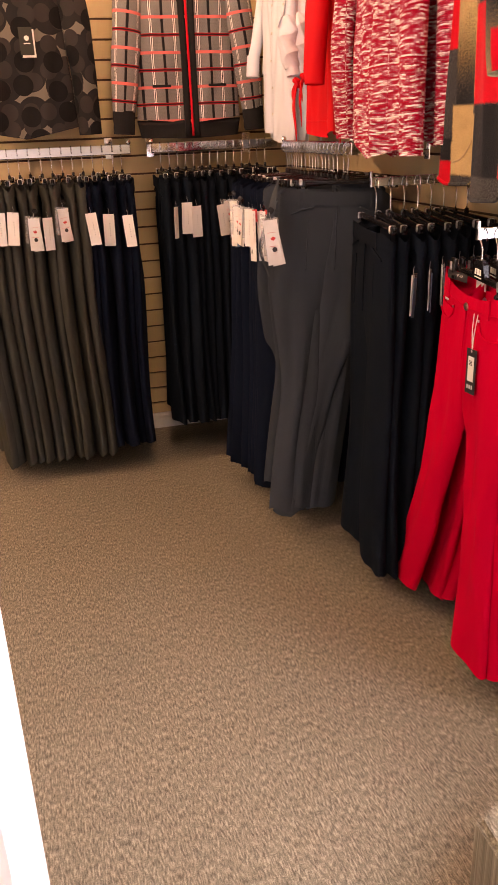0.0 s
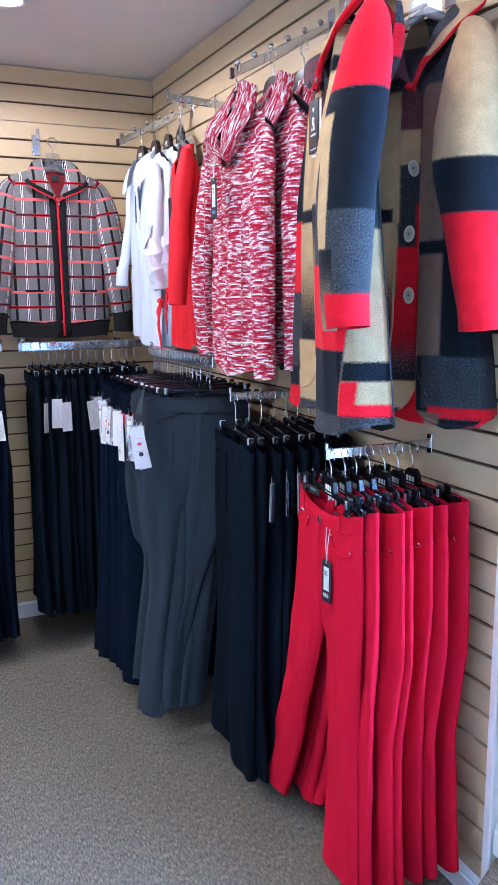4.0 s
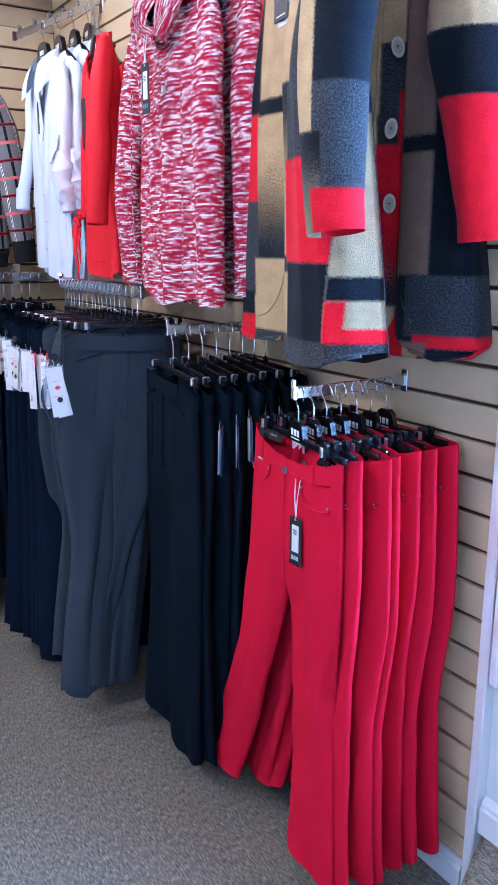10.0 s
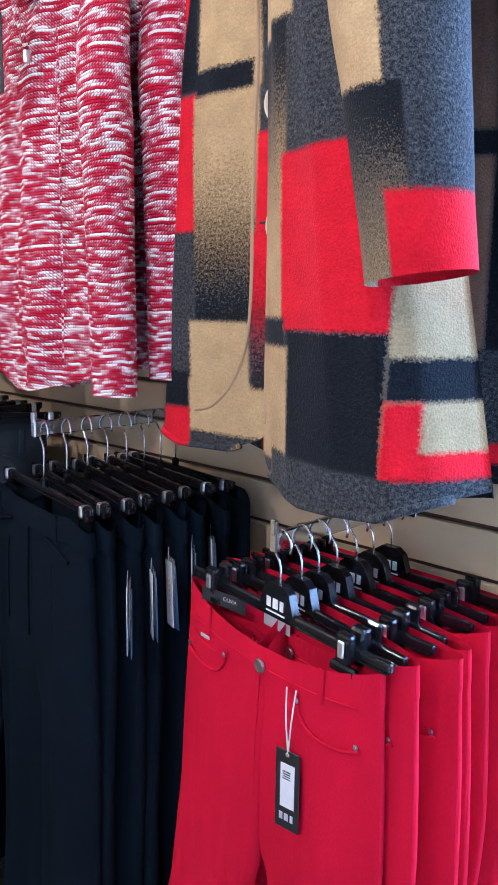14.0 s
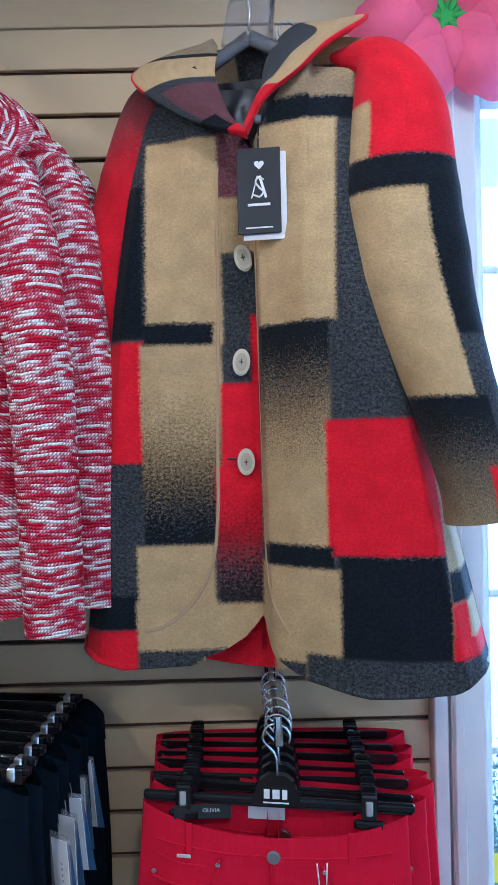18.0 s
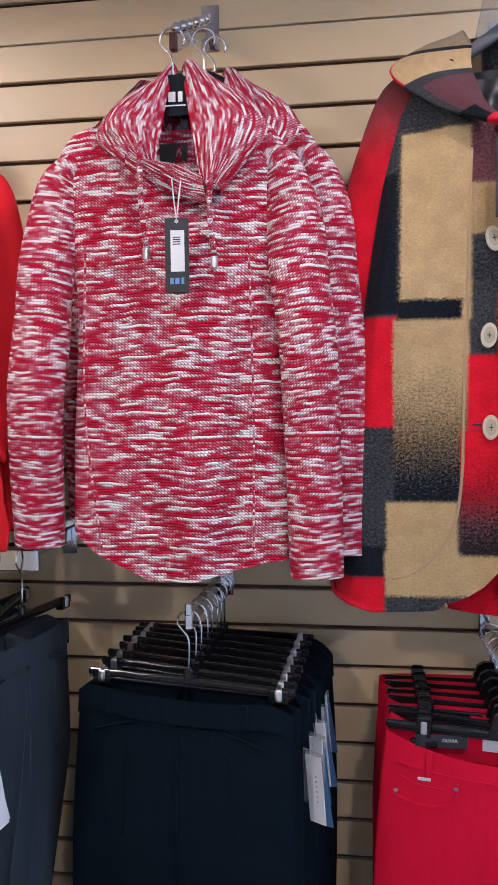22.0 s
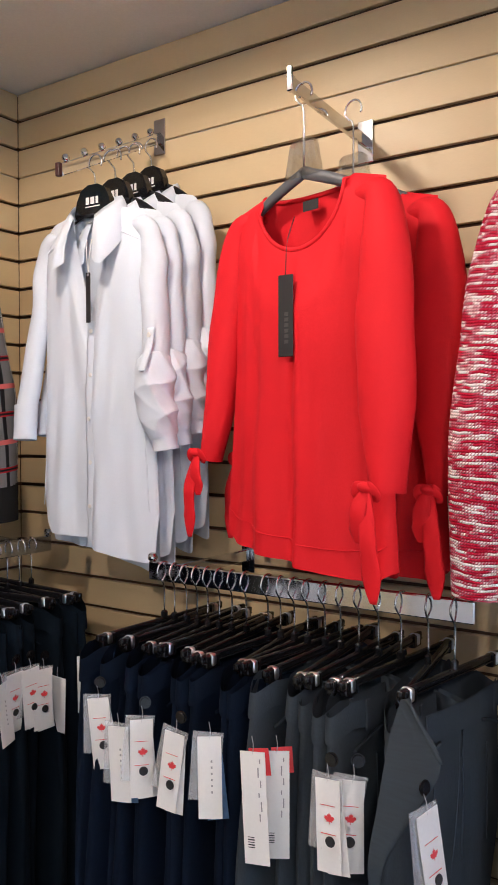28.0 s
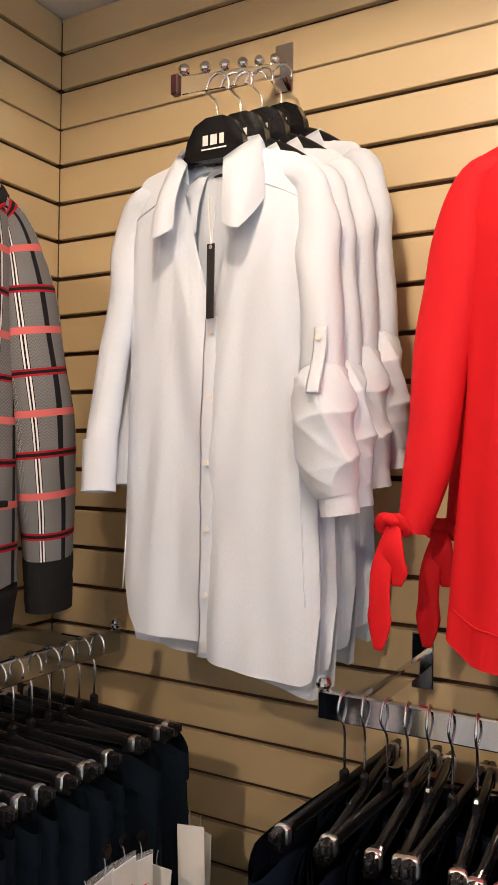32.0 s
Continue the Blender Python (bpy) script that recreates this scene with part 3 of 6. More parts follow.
def slat_wall(parent, length, place):
    """The boards of one wall, each an object of its own on shared meshes."""
    plain, tall = slat_board(length, STEP - 0.0085), slat_board(length, STEP - 0.0045)
    low = slat_board(length, CEIL - 31 * STEP - 0.075 - 0.0085 / 2)
    for k in range(32):
        top, bottom = CEIL - k * STEP, CEIL - (k + 1) * STEP
        if k == 31:
            mesh, z = low, (top - 0.0085 / 2 + 0.0755) / 2
        else:
            mesh, z = plain, (top + bottom) / 2
        if k == 2:
            mesh, z = tall, z - 0.002
        ob = new("slat", mesh)
        ob.parent, ob.matrix_world = parent, place(z)


slat_wall(wall_east, -WALL_END - 0.001, lambda z: pose(0, WALL_END / 2, z, 0, 0, -90))
slat_wall(wall_north, 3.29, lambda z: pose(-1.6455, 0, z))
strip = part("joint_strip", box(0.004, -WALL_END - 0.004, 0.0035, (0.008, WALL_END / 2, CEIL - 3 * STEP - 0.0025), 0), M_STRIP, wall_east)
strip = part("joint_strip", box(3.28, 0.004, 0.0035, (-1.65, 0.008, CEIL - 3 * STEP - 0.0025), 0), M_STRIP, wall_north)


def moulding(name, label, length, m, tall=0.075, deep=0.014):
    """A skirting board with a stepped top, laid along local x with its face to -y."""
    outline = [(0, 0), (-deep, 0), (-deep, tall * 0.68), (-deep * 0.75, tall * 0.74), (-deep * 0.75, tall * 0.84), (-deep * 0.35, tall * 0.95), (0, tall)]
    n = len(outline)
    v = [(x, y, z) for x in (0, length) for y, z in outline]
    f = [[k, (k + 1) % n, n + (k + 1) % n, n + k] for k in range(n)] + [list(range(n))[::-1], list(range(n, 2 * n))]
    ob = part(name, shell(name, v, f, smooth=False), M_PAINT)
    ob.matrix_world = m
    return tagged(ob, label, "baseboard", "", "structure")


moulding("baseboard_north", "white painted baseboard under the slatwall", 3.27, pose(-3.285, 0.0, 0.0))
moulding("baseboard_east", "white painted baseboard under the slatwall", 2.37, pose(0.0, -0.016, 0.0, 0, 0, -90))

# end trim of the slat wall, window casing, sashes
trim_1 = part("trim_1", box(0.05, 0.026, CEIL - 0.002, (-0.002 + 0.0, WALL_END - 0.0135, CEIL / 2), 0.003), M_PAINT)
tagged(trim_1, "white painted end trim of the slatwall", "trim", "", "structure")

STAGE = 0.19
stage_pts = [(0.0, -2.428), (-0.615, -2.745), (-0.65, -3.4), (-0.69, ROOM_S + 0.001), (0.0, ROOM_S + 0.001)]


def stage_mesh():
    bm = bmesh.new()
    low = [bm.verts.new((x, y, 0.0005)) for x, y in stage_pts]
    high = [bm.verts.new((x, y, STAGE)) for x, y in stage_pts]
    bm.faces.new(high[::-1])
    n = len(low)
    for k in range(n):
        bm.faces.new((low[k], high[k], high[(k + 1) % n], low[(k + 1) % n]))
    bmesh.ops.recalc_face_normals(bm, faces=bm.faces[:])
    bmesh.ops.bevel(bm, geom=[e for e in bm.edges if all(v.co.z > 0.1 for v in e.verts)], offset=0.012, segments=3, affect="EDGES")
    return bm


tagged(part("window_platform", stage_mesh(), M_CARPET), "low carpeted platform under the shop window", "platform", "", "structure")
moulding("baseboard_window", "white painted baseboard below the window on the platform", 2.9, pose(0.0, -2.43, STAGE, 0, 0, -90), 0.085, 0.018)


def window(name, a, b):
    """A wooden window seen from inside: moulded casing, sash, glazing bars and panes."""
    win = thing(name, pose(0, 0, 0), "white framed window with horizontal glazing bars", "window", "", "structure")
    w, low, top = 0.062, WIN_LOW, WIN_TOP
    for y in (a + w / 2 - 0.004, b - w / 2 + 0.004):
        bm = box(0.024, w, top - low + 2 * w - 0.012, (-0.010, y, (low + top) / 2), 0.004, 2)
        add_box(bm, 0.012, 0.020, top - low + 2 * w - 0.03, (-0.026, y + (0.018 if y > b + 1 else -0.018), (low + top) / 2), None, 0.003)
        part("casing", bm, M_PAINT, win)
    for z in (top + w / 2 - 0.004, low - w / 2 + 0.004):
        bm = box(0.0235, a - b - 0.004, w, (-0.0098, (a + b) / 2, z), 0.004, 2)
        part("casing", bm, M_PAINT, win)
    for y in (a - 0.02, b + 0.02):
        part("sash_stile", box(0.045, 0.04, top - low, (0.085, y, (low + top) / 2), 0.005, 2), M_PAINT, win)
    for z, h in ((low + 0.035, 0.07), (top - 0.02, 0.04)):
        part("sash_rail", box(0.045, a - b - 0.08, h, (0.085, (a + b) / 2, z), 0.005, 2), M_PAINT, win)
    rows = [low + 0.07, 0.948, 1.243, 1.54, 1.842, top - 0.04]
    cols = np.linspace(a - 0.04, b + 0.04, 5)
    for z in rows[1:-1]:
        part("glazing_bar", box(0.018, a - b - 0.082, 0.016, (0.085, (a + b) / 2, z), 0.003), M_PAINT, win)
    for y in cols[1:-1]:
        part("glazing_bar", box(0.0175, 0.016, top - low - 0.112, (0.085, y, (low + 0.07 + top - 0.04) / 2), 0.003), M_PAINT, win)
    for z0, z1 in zip(rows, rows[1:]):
        for y0, y1 in zip(cols, cols[1:]):
            pane = part("pane", box(0.004, abs(y1 - y0) - 0.012, z1 - z0 - 0.012, (0.085, (y0 + y1) / 2, (z0 + z1) / 2), 0), M_GLASS, win)
            pane.visible_shadow = False
    return win


window("window_1", WIN_A, -3.53)
window("window_2", -3.57, WIN_B)
tagged(part("mullion", box(0.15, 0.036, WIN_TOP - WIN_LOW, (0.08, -3.55, (WIN_LOW + WIN_TOP) / 2), 0.003), M_PAINT), "white painted post between two windows", "mullion", "", "structure")
sticker = thing("window_sticker", pose(0.079, -2.561, 0.725, 0, 0, -90), "yellow square sticker on the window pane", "sticker")
part("sheet", box(0.055, 0.0008, 0.055, (0, 0, 0), 0), M_YELLOW, sticker)
part("ring", disc(0.017, 0.0006, (0, -0.0012, 0), "y", 20), M_INK, sticker)
part("ring_centre", disc(0.014, 0.0006, (0, -0.0018, 0), "y", 20), M_YELLOW, sticker)
tagged(part("wall_post", box(0.16, 0.28, CEIL - 0.004, (-1.425, -3.02, CEIL / 2), 0.004), M_PAINT), "white painted square post", "post", "", "structure")

# outside: pale ground, soffit, hedge
tagged(part("ground", box(300, 300, 0.2, (150.2, 0, -0.42), 0), M_SNOW), "pale bright open ground outside", "ground", "", "structure")
soffit = tagged(part("soffit", box(0.7, 6.0, 0.03, (0.515, -2.8, 2.24), 0.003), M_PAINT), "white perforated soffit over the window", "soffit", "", "structure")


# added glowing sheet in place of the bright outdoors; also lights the room
backdrop = tagged(part("backdrop", box(0.1, 60, 24, (14, -8, 8), 0), M_GLOW), "added glowing sheet standing in for the bright outdoors", "backdrop", "", "structure")


def shrub(m, seed):
    rnd = random.Random(seed)
    bush = thing("shrub", m, "leafy green shrub outside the window", "shrub", "shrubs outside")
    for k in range(7):
        a = rnd.uniform(0, 6.28)
        top = (0.35 * math.cos(a) * rnd.random(), 0.35 * math.sin(a) * rnd.random(), rnd.uniform(0.6, 1.1))
        tube("stem", [(0, 0, 0), (top[0] * 0.4, top[1] * 0.4, top[2] * 0.5), top], [0.014, 0.005], M_OLIVE_TW, bush, 5, 8)
    v, f = [], []
    for k in range(4200):
        d = Vector((rnd.gauss(0, 1), rnd.gauss(0, 1), rnd.gauss(0, 0.8))).normalized() * (rnd.random() ** 0.45)
        c = Vector((d.x * 0.55, d.y * 0.6, 0.72 + d.z * 0.52))
        t = Euler((rnd.uniform(0, 6), rnd.uniform(0, 6), rnd.uniform(0, 6))).to_matrix()
        s = rnd.uniform(0.012, 0.026)
        n = len(v)
        for p in ((-1, 0, 0), (0, -0.45, 0.12), (1, 0, 0), (0, 0.45, 0.12)):
            v.append(tuple(c + t @ (Vector(p) * s)))
        f.append([n, n + 1, n + 2, n + 3])
    tagged(part("leaves", shell("leaves", v, f, smooth=False), M_LEAF, bush), kind="stuff")


for k, (x, y) in enumerate(((1.20, -2.95), (1.32, -3.75), (1.18, -4.50), (1.36, -5.30))):
    shrub(pose(x, y, -0.32, 0, 0, 50 * k) @ Matrix.Diagonal((0.85, 0.85, 0.66, 1)), k)
# fittings for the corner downlight and for the four added fill lamps
for x, y in ((-0.76, -0.77), (-0.86, -2.3), (-2.2, -0.77), (-2.2, -2.3), (-1.6, -4.2)):
    light = thing("recessed_downlight", pose(x, y, CEIL), "round white recessed ceiling downlight, lit; all but the corner one added as fill", "downlight", "ceiling downlights")
    v, f, c = sweep([(0.058 * math.cos(a), 0.058 * math.sin(a), -0.004) for a in np.linspace(0, 2 * math.pi, 33)], 0.010, 0.005, segs=8, side=(0, 0, 1), smoothed=False, caps=False)
    part("trim_ring", shell("trim_ring", v, f, c), M_PAINT, light)
    part("lens", disc(0.047, 0.004, (0, 0, -0.004), "z", 28), M_BULB, light, "glowing lens").visible_shadow = False


# ---- garments: builders ----
def torso(prof, ztop, hem, neck, dips, depth, slope=0.32, folds=(), rows=56, cols=72, noise_amp=0.004, seed=0, belly=0.6, boxy=3.2, bell=1.0, vee=False, back_hem=None, tip=0.0):
    """Front and back sheets of a hung garment, joined at the sides and shoulders. Gives verts, faces, cloth axes, and the (x, z, side) of each vertex."""
    rng = np.random.RandomState(seed)
    a = np.linspace(-1, 1, cols)
    a = np.sign(a) * (1 - (1 - np.abs(a)) ** 1.35)
    r = np.linspace(0, 1, rows) ** 0.9
    A, R = np.meshgrid(a, r)
    pr, left, right = np.array(prof).T
    hw = np.where(A < 0, np.interp(R, pr, left), np.interp(R, pr, right))
    X = A * hw
    xt = a * np.where(a < 0, left[-1], right[-1])
    zb = np.interp(a, *np.array(hem).T)
    out, faces, cloth, tags = [], [], [], []
    ph = rng.uniform(0, 6.28, 8)
    for side, dip in ((-1, dips[0]), (1, dips[1])):
        if side > 0 and back_hem:
            zb = np.interp(a, *np.array(back_hem).T)
        inside = np.clip(1 - (xt / neck) ** 2, 0, 1)
        zt = ztop - slope * np.clip(np.abs(xt) - neck, 0, None) ** 1.05 - dip * (np.clip(1 - np.abs(xt) / neck, 0, 1) if vee and side < 0 else np.sqrt(inside)) - tip * np.clip((np.abs(a) - 0.80) / 0.20, 0, 1) ** 2
        Z = zb[None] + (zt - zb)[None] * R
        close = np.where(np.abs(xt)[None] < neck, 0.55 + 0.45 * np.clip((1 - R) / 0.2, 0, 1), np.sqrt(np.clip((1 - R) / 0.16, 0, 1)))
        d = depth * (1 - np.abs(A) ** boxy) ** belly * close * np.interp(R, [0, 0.5, 1], [bell, 0.9, 1.05])
        wave = sum(amp * np.sin(f * A + p + 1.3 * side) * np.clip(1 - R, 0, 1) ** pw for f, p, amp, pw in folds) if folds else 0
        wave = wave * (1 - np.abs(A) ** 4)
        rough = noise_amp * (np.sin(7 * A + 9 * R + ph[0]) * np.sin(5 * R + ph[1]) + 0.6 * np.sin(15 * A - 11 * R + ph[2]))
        Y = side * (d + (wave + rough * (1 - np.abs(A) ** 4)) * np.clip((1 - R) / 0.1, 0, 1))
        n = sum(len(o) for o in out)
        out.append(np.stack([X, Y, Z], -1).reshape(-1, 3))
        fs = grid_faces(rows, cols, False, n)
        faces += fs if side < 0 else [q[::-1] for q in fs]
        cloth.append(np.stack([X if side < 0 else 1.0 - X, Z, np.zeros_like(X)], -1).reshape(-1, 3))
        tags.append(np.stack([X, Z, np.full_like(X, side)], -1).reshape(-1, 3))
    return np.vstack(out), faces, np.vstack(cloth), np.vstack(tags)


def sleeve(points, rx, ry, count=40, segs=28, seed=0, wrinkle=0.05, caps=False):
    rng = np.random.RandomState(seed)
    p = rng.uniform(0, 6.28, 4)
    if len(points) > 2:
        x0, y0, z0 = points[0]
        points = [(x0 * 0.6, y0 * 0.5, z0 + 0.014), (x0, y0, z0), *points[1:]]
        rx, ry = [0.006, 0.024, rx[0] * 0.92, *rx[1:]], [0.006, 0.020, *ry]

    def wob(s, ang):
        w = np.sin(22 * s + 2 * np.cos(ang) + p[0]) * np.exp(-((s - 0.55) / 0.2) ** 2) + 0.5 * np.sin(11 * s + 2 * ang + p[1])
        return 1 + wrinkle * w
    return sweep(points, rx, ry, count, segs, caps=caps, wob=wob)


def fold_collar(neck_x, neck_y, z0, crest, falls, reach, points=(0.0,), open_deg=150, rows=9, cols=48, front_drop=0.05):
    """A turned-down collar round the neck: up from the neckline, over the crest and down to its edge."""
    ph = np.radians(np.linspace(-open_deg, open_deg, cols))
    w = np.abs(ph) / np.radians(open_deg)
    base = np.stack([neck_x * np.sin(ph), neck_y * np.cos(ph), z0 - front_drop * w**2], -1)
    outd = np.stack([np.sin(ph), np.cos(ph), 0 * ph], -1)
    fall = np.interp(w, [0, 0.6, 0.93, 1], falls)
    rch = np.interp(w, [0, 0.6, 0.93, 1], reach)
    verts = []
    for k in range(rows):
        t = k / (rows - 1)
        if t < 0.4:
            q = t / 0.4
            p = base + outd * (0.004 * q) + np.array([0, 0, crest * q])
        else:
            q = (t - 0.4) / 0.6
            p = base + outd * (0.004 + rch * np.sin(q * 1.57))[:, None] + np.stack([0 * ph, 0 * ph, crest + 0.004 * np.sin(q * 3.1) - (crest + fall) * q], -1)
        verts.append(p)
    v = np.array(verts)
    cloth = np.stack(np.broadcast_arrays((ph * neck_x)[None], np.linspace(0, 0.12, rows)[:, None], 0.0), -1)
    return v.reshape(-1, 3), grid_faces(rows, cols), cloth.reshape(-1, 3)


def lapel(inner, outer, rows=16, cols=60, bulge=0.016, under=0.014, wave=0.003):
    """A soft folded flap between an inner and an outer edge, rolled under at the outer one. Gives verts, faces, cloth axes and (along, across)."""
    a, b = smooth_path(inner, cols), smooth_path(outer, cols)
    lean_ = np.array((0.0, -1.0, 0.45))
    vs, uv = [], []
    u = np.linspace(0, 1, cols)
    for k in range(rows + 5):
        q = k / (rows - 1)
        if q <= 1:
            p = a + (b - a) * q + (bulge * math.sin(math.pi * q) ** 0.8 + wave * np.sin(9 * u + 5 * q))[:, None] * lean_
        else:
            r = (q - 1) * (rows - 1) / 5
            p = b + (a - b) * 0.30 * r**2 + np.array((0, under * math.sin(1.57 * r), -0.004 * math.sin(3.1 * r)))
        vs.append(p)
        uv.append(np.stack([u, np.full(cols, min(q, 1.0))], -1))
    v = np.array(vs)
    span = np.cumsum(np.r_[0, np.linalg.norm(np.diff(b, axis=0), axis=1)])
    cloth = np.stack(np.broadcast_arrays(span[None], (np.arange(rows + 5) * 0.006)[:, None], 0.0), -1)
    return v.reshape(-1, 3), grid_faces(rows + 5, cols), cloth.reshape(-1, 3), np.array(uv).reshape(-1, 2)


def on_front(t, x, z, off=0.002):
    """A point just in front of a hung garment's front sheet."""
    n = len(t[0]) // 2
    k = np.argmin((t[0][:n, 0] - x) ** 2 + (t[0][:n, 2] - z) ** 2)
    return (x, t[0][k, 1] - off, z)


def ribbon(points, width, side, thick=0.002):
    """A flat strip along a path, across the given side."""
    return sweep(points, width / 2, thick, count=18, segs=8, side=side)


def leg_mesh(side, waist, hip, knee, hemw, length, crotch, depth, splay, seed, dip=0.008, ahead=0.0, boxy=3.0, pleat=0.28, start=0.28, power=1.7):
    rng = np.random.RandomState(seed)
    rows, segs = 64, 32
    z = np.linspace(0, -length, rows)
    t = -z / length
    outer = np.interp(t, [0, 0.17, 0.30, 0.58, 1], [waist, hip, hip * 1.02, knee[1], hemw[1]])
    ct = crotch / length
    inner = np.interp(t, [0, ct + 0.06, ct + 0.14, 0.62, 1], [0.0, 0.0, 0.004, knee[0], hemw[0]])
    k = np.ones(9) / 9
    outer = np.convolve(np.pad(outer, 4, mode="edge"), k, "valid")
    ang = np.linspace(0, 2 * np.pi, segs, endpoint=False)
    p = rng.uniform(0, 6.28, 6)
    c, h = (outer + inner) / 2, (outer - inner) / 2
    d = np.interp(t, [0, 0.15, 0.35, 1], [depth * 0.8, depth, depth * 1.05, depth * 1.15])
    cx = np.sign(np.cos(ang)) * np.abs(np.cos(ang)) ** (0.8 if pleat else 0.92)
    crease = 1 + pleat * np.exp(-(cx / 0.18) ** 2)
    wave = 0.007 * np.sin(2.2 * cx[None] + 3.5 * t[:, None] + p[0]) * t[:, None] + 0.004 * np.sin(5 * cx[None] - 6 * t[:, None] + p[1])
    if not pleat:
        wave = wave + 0.0028 * np.sin(9 * cx[None] + 13 * t[:, None] + p[5]) * np.sin(3.1 * t[:, None]) ** 2 + 0.0016 * np.sin(34 * t[:, None] - 6 * cx[None] + p[2]) * np.exp(-((t[:, None] - 0.62) / 0.12) ** 2)
    if pleat:
        wave = wave + 0.005 * np.sin(7 * cx[None] + p[5]) * np.exp(-t[:, None] / 0.07)
    swing = np.clip((t - start) / (1 - start), 0, 1)[:, None] ** power
    join = np.clip((ct + 0.10 - t) / 0.14, 0, 1)[:, None]
    reach = cx[None] - 0.10 * join * (cx[None] < -0.8)
    X = side * (c[:, None] + h[:, None] * reach) + splay * swing + 0.004 * np.sin(7 * t[:, None] + p[2]) * swing
    whole = 1.2 * np.clip(1 - np.abs(X / (outer[:, None] * 1.002)) ** boxy, 0, 1) ** 0.5 * np.sign(np.sin(ang) + 1e-6)[None]
    Y = -d[:, None] * (np.sin(ang)[None] * crease[None] * (1 - join) + whole * join) + wave * (1 - 0.7 * join) + 0.010 * np.sin(4 * t[:, None] + p[3]) * t[:, None] * (1 - join)
    Z = np.broadcast_to(z[:, None], X.shape) + 0.006 * np.sin(3 * ang[None] + p[4]) * t[:, None] ** 6
    Z = Z - dip * (np.sin(ang)[None] > 0) * np.clip(1 - (X / waist) ** 2, 0, 1) * np.clip(1 - t[:, None] / 0.25, 0, 1)
    if pleat:
        Z = Z - 0.022 * np.clip((np.abs(X) / waist - 0.80) / 0.20, 0, 1) ** 1.4 * np.exp(-t[:, None] / 0.16)
    Y = Y - ahead * t[:, None] ** 1.8
    Z = Z - 0.15 * abs(splay) * swing
    if side < 0:
        faces = [q[::-1] for q in grid_faces(rows, segs, True)]
    else:
        faces = grid_faces(rows, segs, True)
    cloth = np.stack([X, Z, np.where(np.sin(ang)[None] > 0, 0.0, 0.7) + 0 * X], -1)
    return np.stack([X, Y, Z], -1).reshape(-1, 3), faces, cloth.reshape(-1, 3)


def pants(name, label, mat, style="trousers", length=1.02, seed=0, splay=(0.0, 0.0), waist=0.178, group="", taper=1.0, flare=0.0, ahead=(0.0, 0.0), start=0.28, power=1.7):
    """Hung pants with their origin at the top of the waistband: two legs, waistband, seams and fittings."""
    item = thing(name, pose(0, 0, -50), label, "pants", group)
    jeans = style == "jeans"
    hip = waist + (0.012 if jeans else 0.012)
    knee, hemw = ((0.022, 0.180), (0.016, 0.194)) if jeans else ((0.016, 0.188), (0.012, 0.205))
    knee, hemw = (knee[0], knee[1] * taper), (hemw[0], hemw[1] * taper + flare)
    depth = 0.021 if jeans else 0.021
    dip = 0.034 if jeans else 0.010
    for side in (-1, 1):
        v, f, c = leg_mesh(side, waist, hip, knee, hemw, length, 0.27, depth, splay[side > 0], seed + (side + 1), dip, ahead[side > 0], 3.0 if jeans else 4.0, 0.0 if jeans else 0.28, start, power)
        part("leg", shell("leg", v, f, c), mat, item)
    # waistband: a thin loop, front edge a little lower
    n, rowsb = 40, 4
    q = np.linspace(0, 2 * np.pi, n, endpoint=False)
    cx = np.sign(np.cos(q)) * np.abs(np.cos(q)) ** (0.7 if jeans else 0.6)
    drop = np.where(np.sin(q) > 0, dip * (1 - cx**2), 0)
    proud = (0.0014, 0.0016) if jeans else (0.0035, 0.15 * depth + 0.003)
    rings = [np.stack([(waist + proud[0]) * cx * (1 + 0.004 * k), -(depth * (0.8 + 0.017 * k) + proud[1]) * np.sin(q) * 1.2, 0.002 - 0.013 * k - drop + (0.0 if jeans else -0.022) * np.clip((np.abs(cx) - 0.80) / 0.20, 0, 1) ** 1.4], -1) for k in range(rowsb)]
    v = np.array(rings).reshape(-1, 3)
    part("waistband", shell("waistband", v, grid_faces(rowsb, n, True), np.c_[v[:, 0], v[:, 2], 0 * v[:, 0]]), mat, item)
    yf = -depth * 1.24

    def front(x, z, off=0.0008):
        deep = depth * (0.8 + 0.2 * min(1, -z / (0.15 * length)))
        return (x, -deep * 1.2 * max(0, 1 - abs(x / hip) ** (3 if jeans else 4)) ** 0.5 - off, z - (dip * (1 - (x / waist) ** 2) * max(0, 1 + z / (0.25 * length)) * 0.6 if jeans else 0))

    seam = [front(0.0, z, 0.002) for z in (-0.05, -0.10, -0.16, -0.24)]
    tube("fly_seam", seam, 0.0018, mat, item, 6, 12)
    for x in (-0.115, 0.11):
        part("belt_loop", box(0.010, 0.003, 0.044, (x, front(x, -0.02)[1] - 0.0022 if jeans else yf * 0.98, -0.020 - dip * 0.6), 0.001), mat, item)
    if not jeans:
        part("waist_tab", box(0.034, 0.003, 0.020, front(0.006, -0.024, 0.002), 0.001), mat, item)
        part("hook_button", disc(0.006, 0.003, front(-0.004, -0.026, 0.005), "y", 12), M_INK, item)
        tube("band_seam", [front(x, -0.040, 0.0012) for x in np.linspace(-0.160, 0.160, 15)], 0.0011, mat, item, 6, 40)
        for s in (-1, 1):
            tube("pocket_welt", [front(s * 0.072, -0.052, 0.002), front(s * 0.105, -0.060, 0.002), front(s * 0.142, -0.074, 0.002)], 0.0026, mat, item, 6, 12)
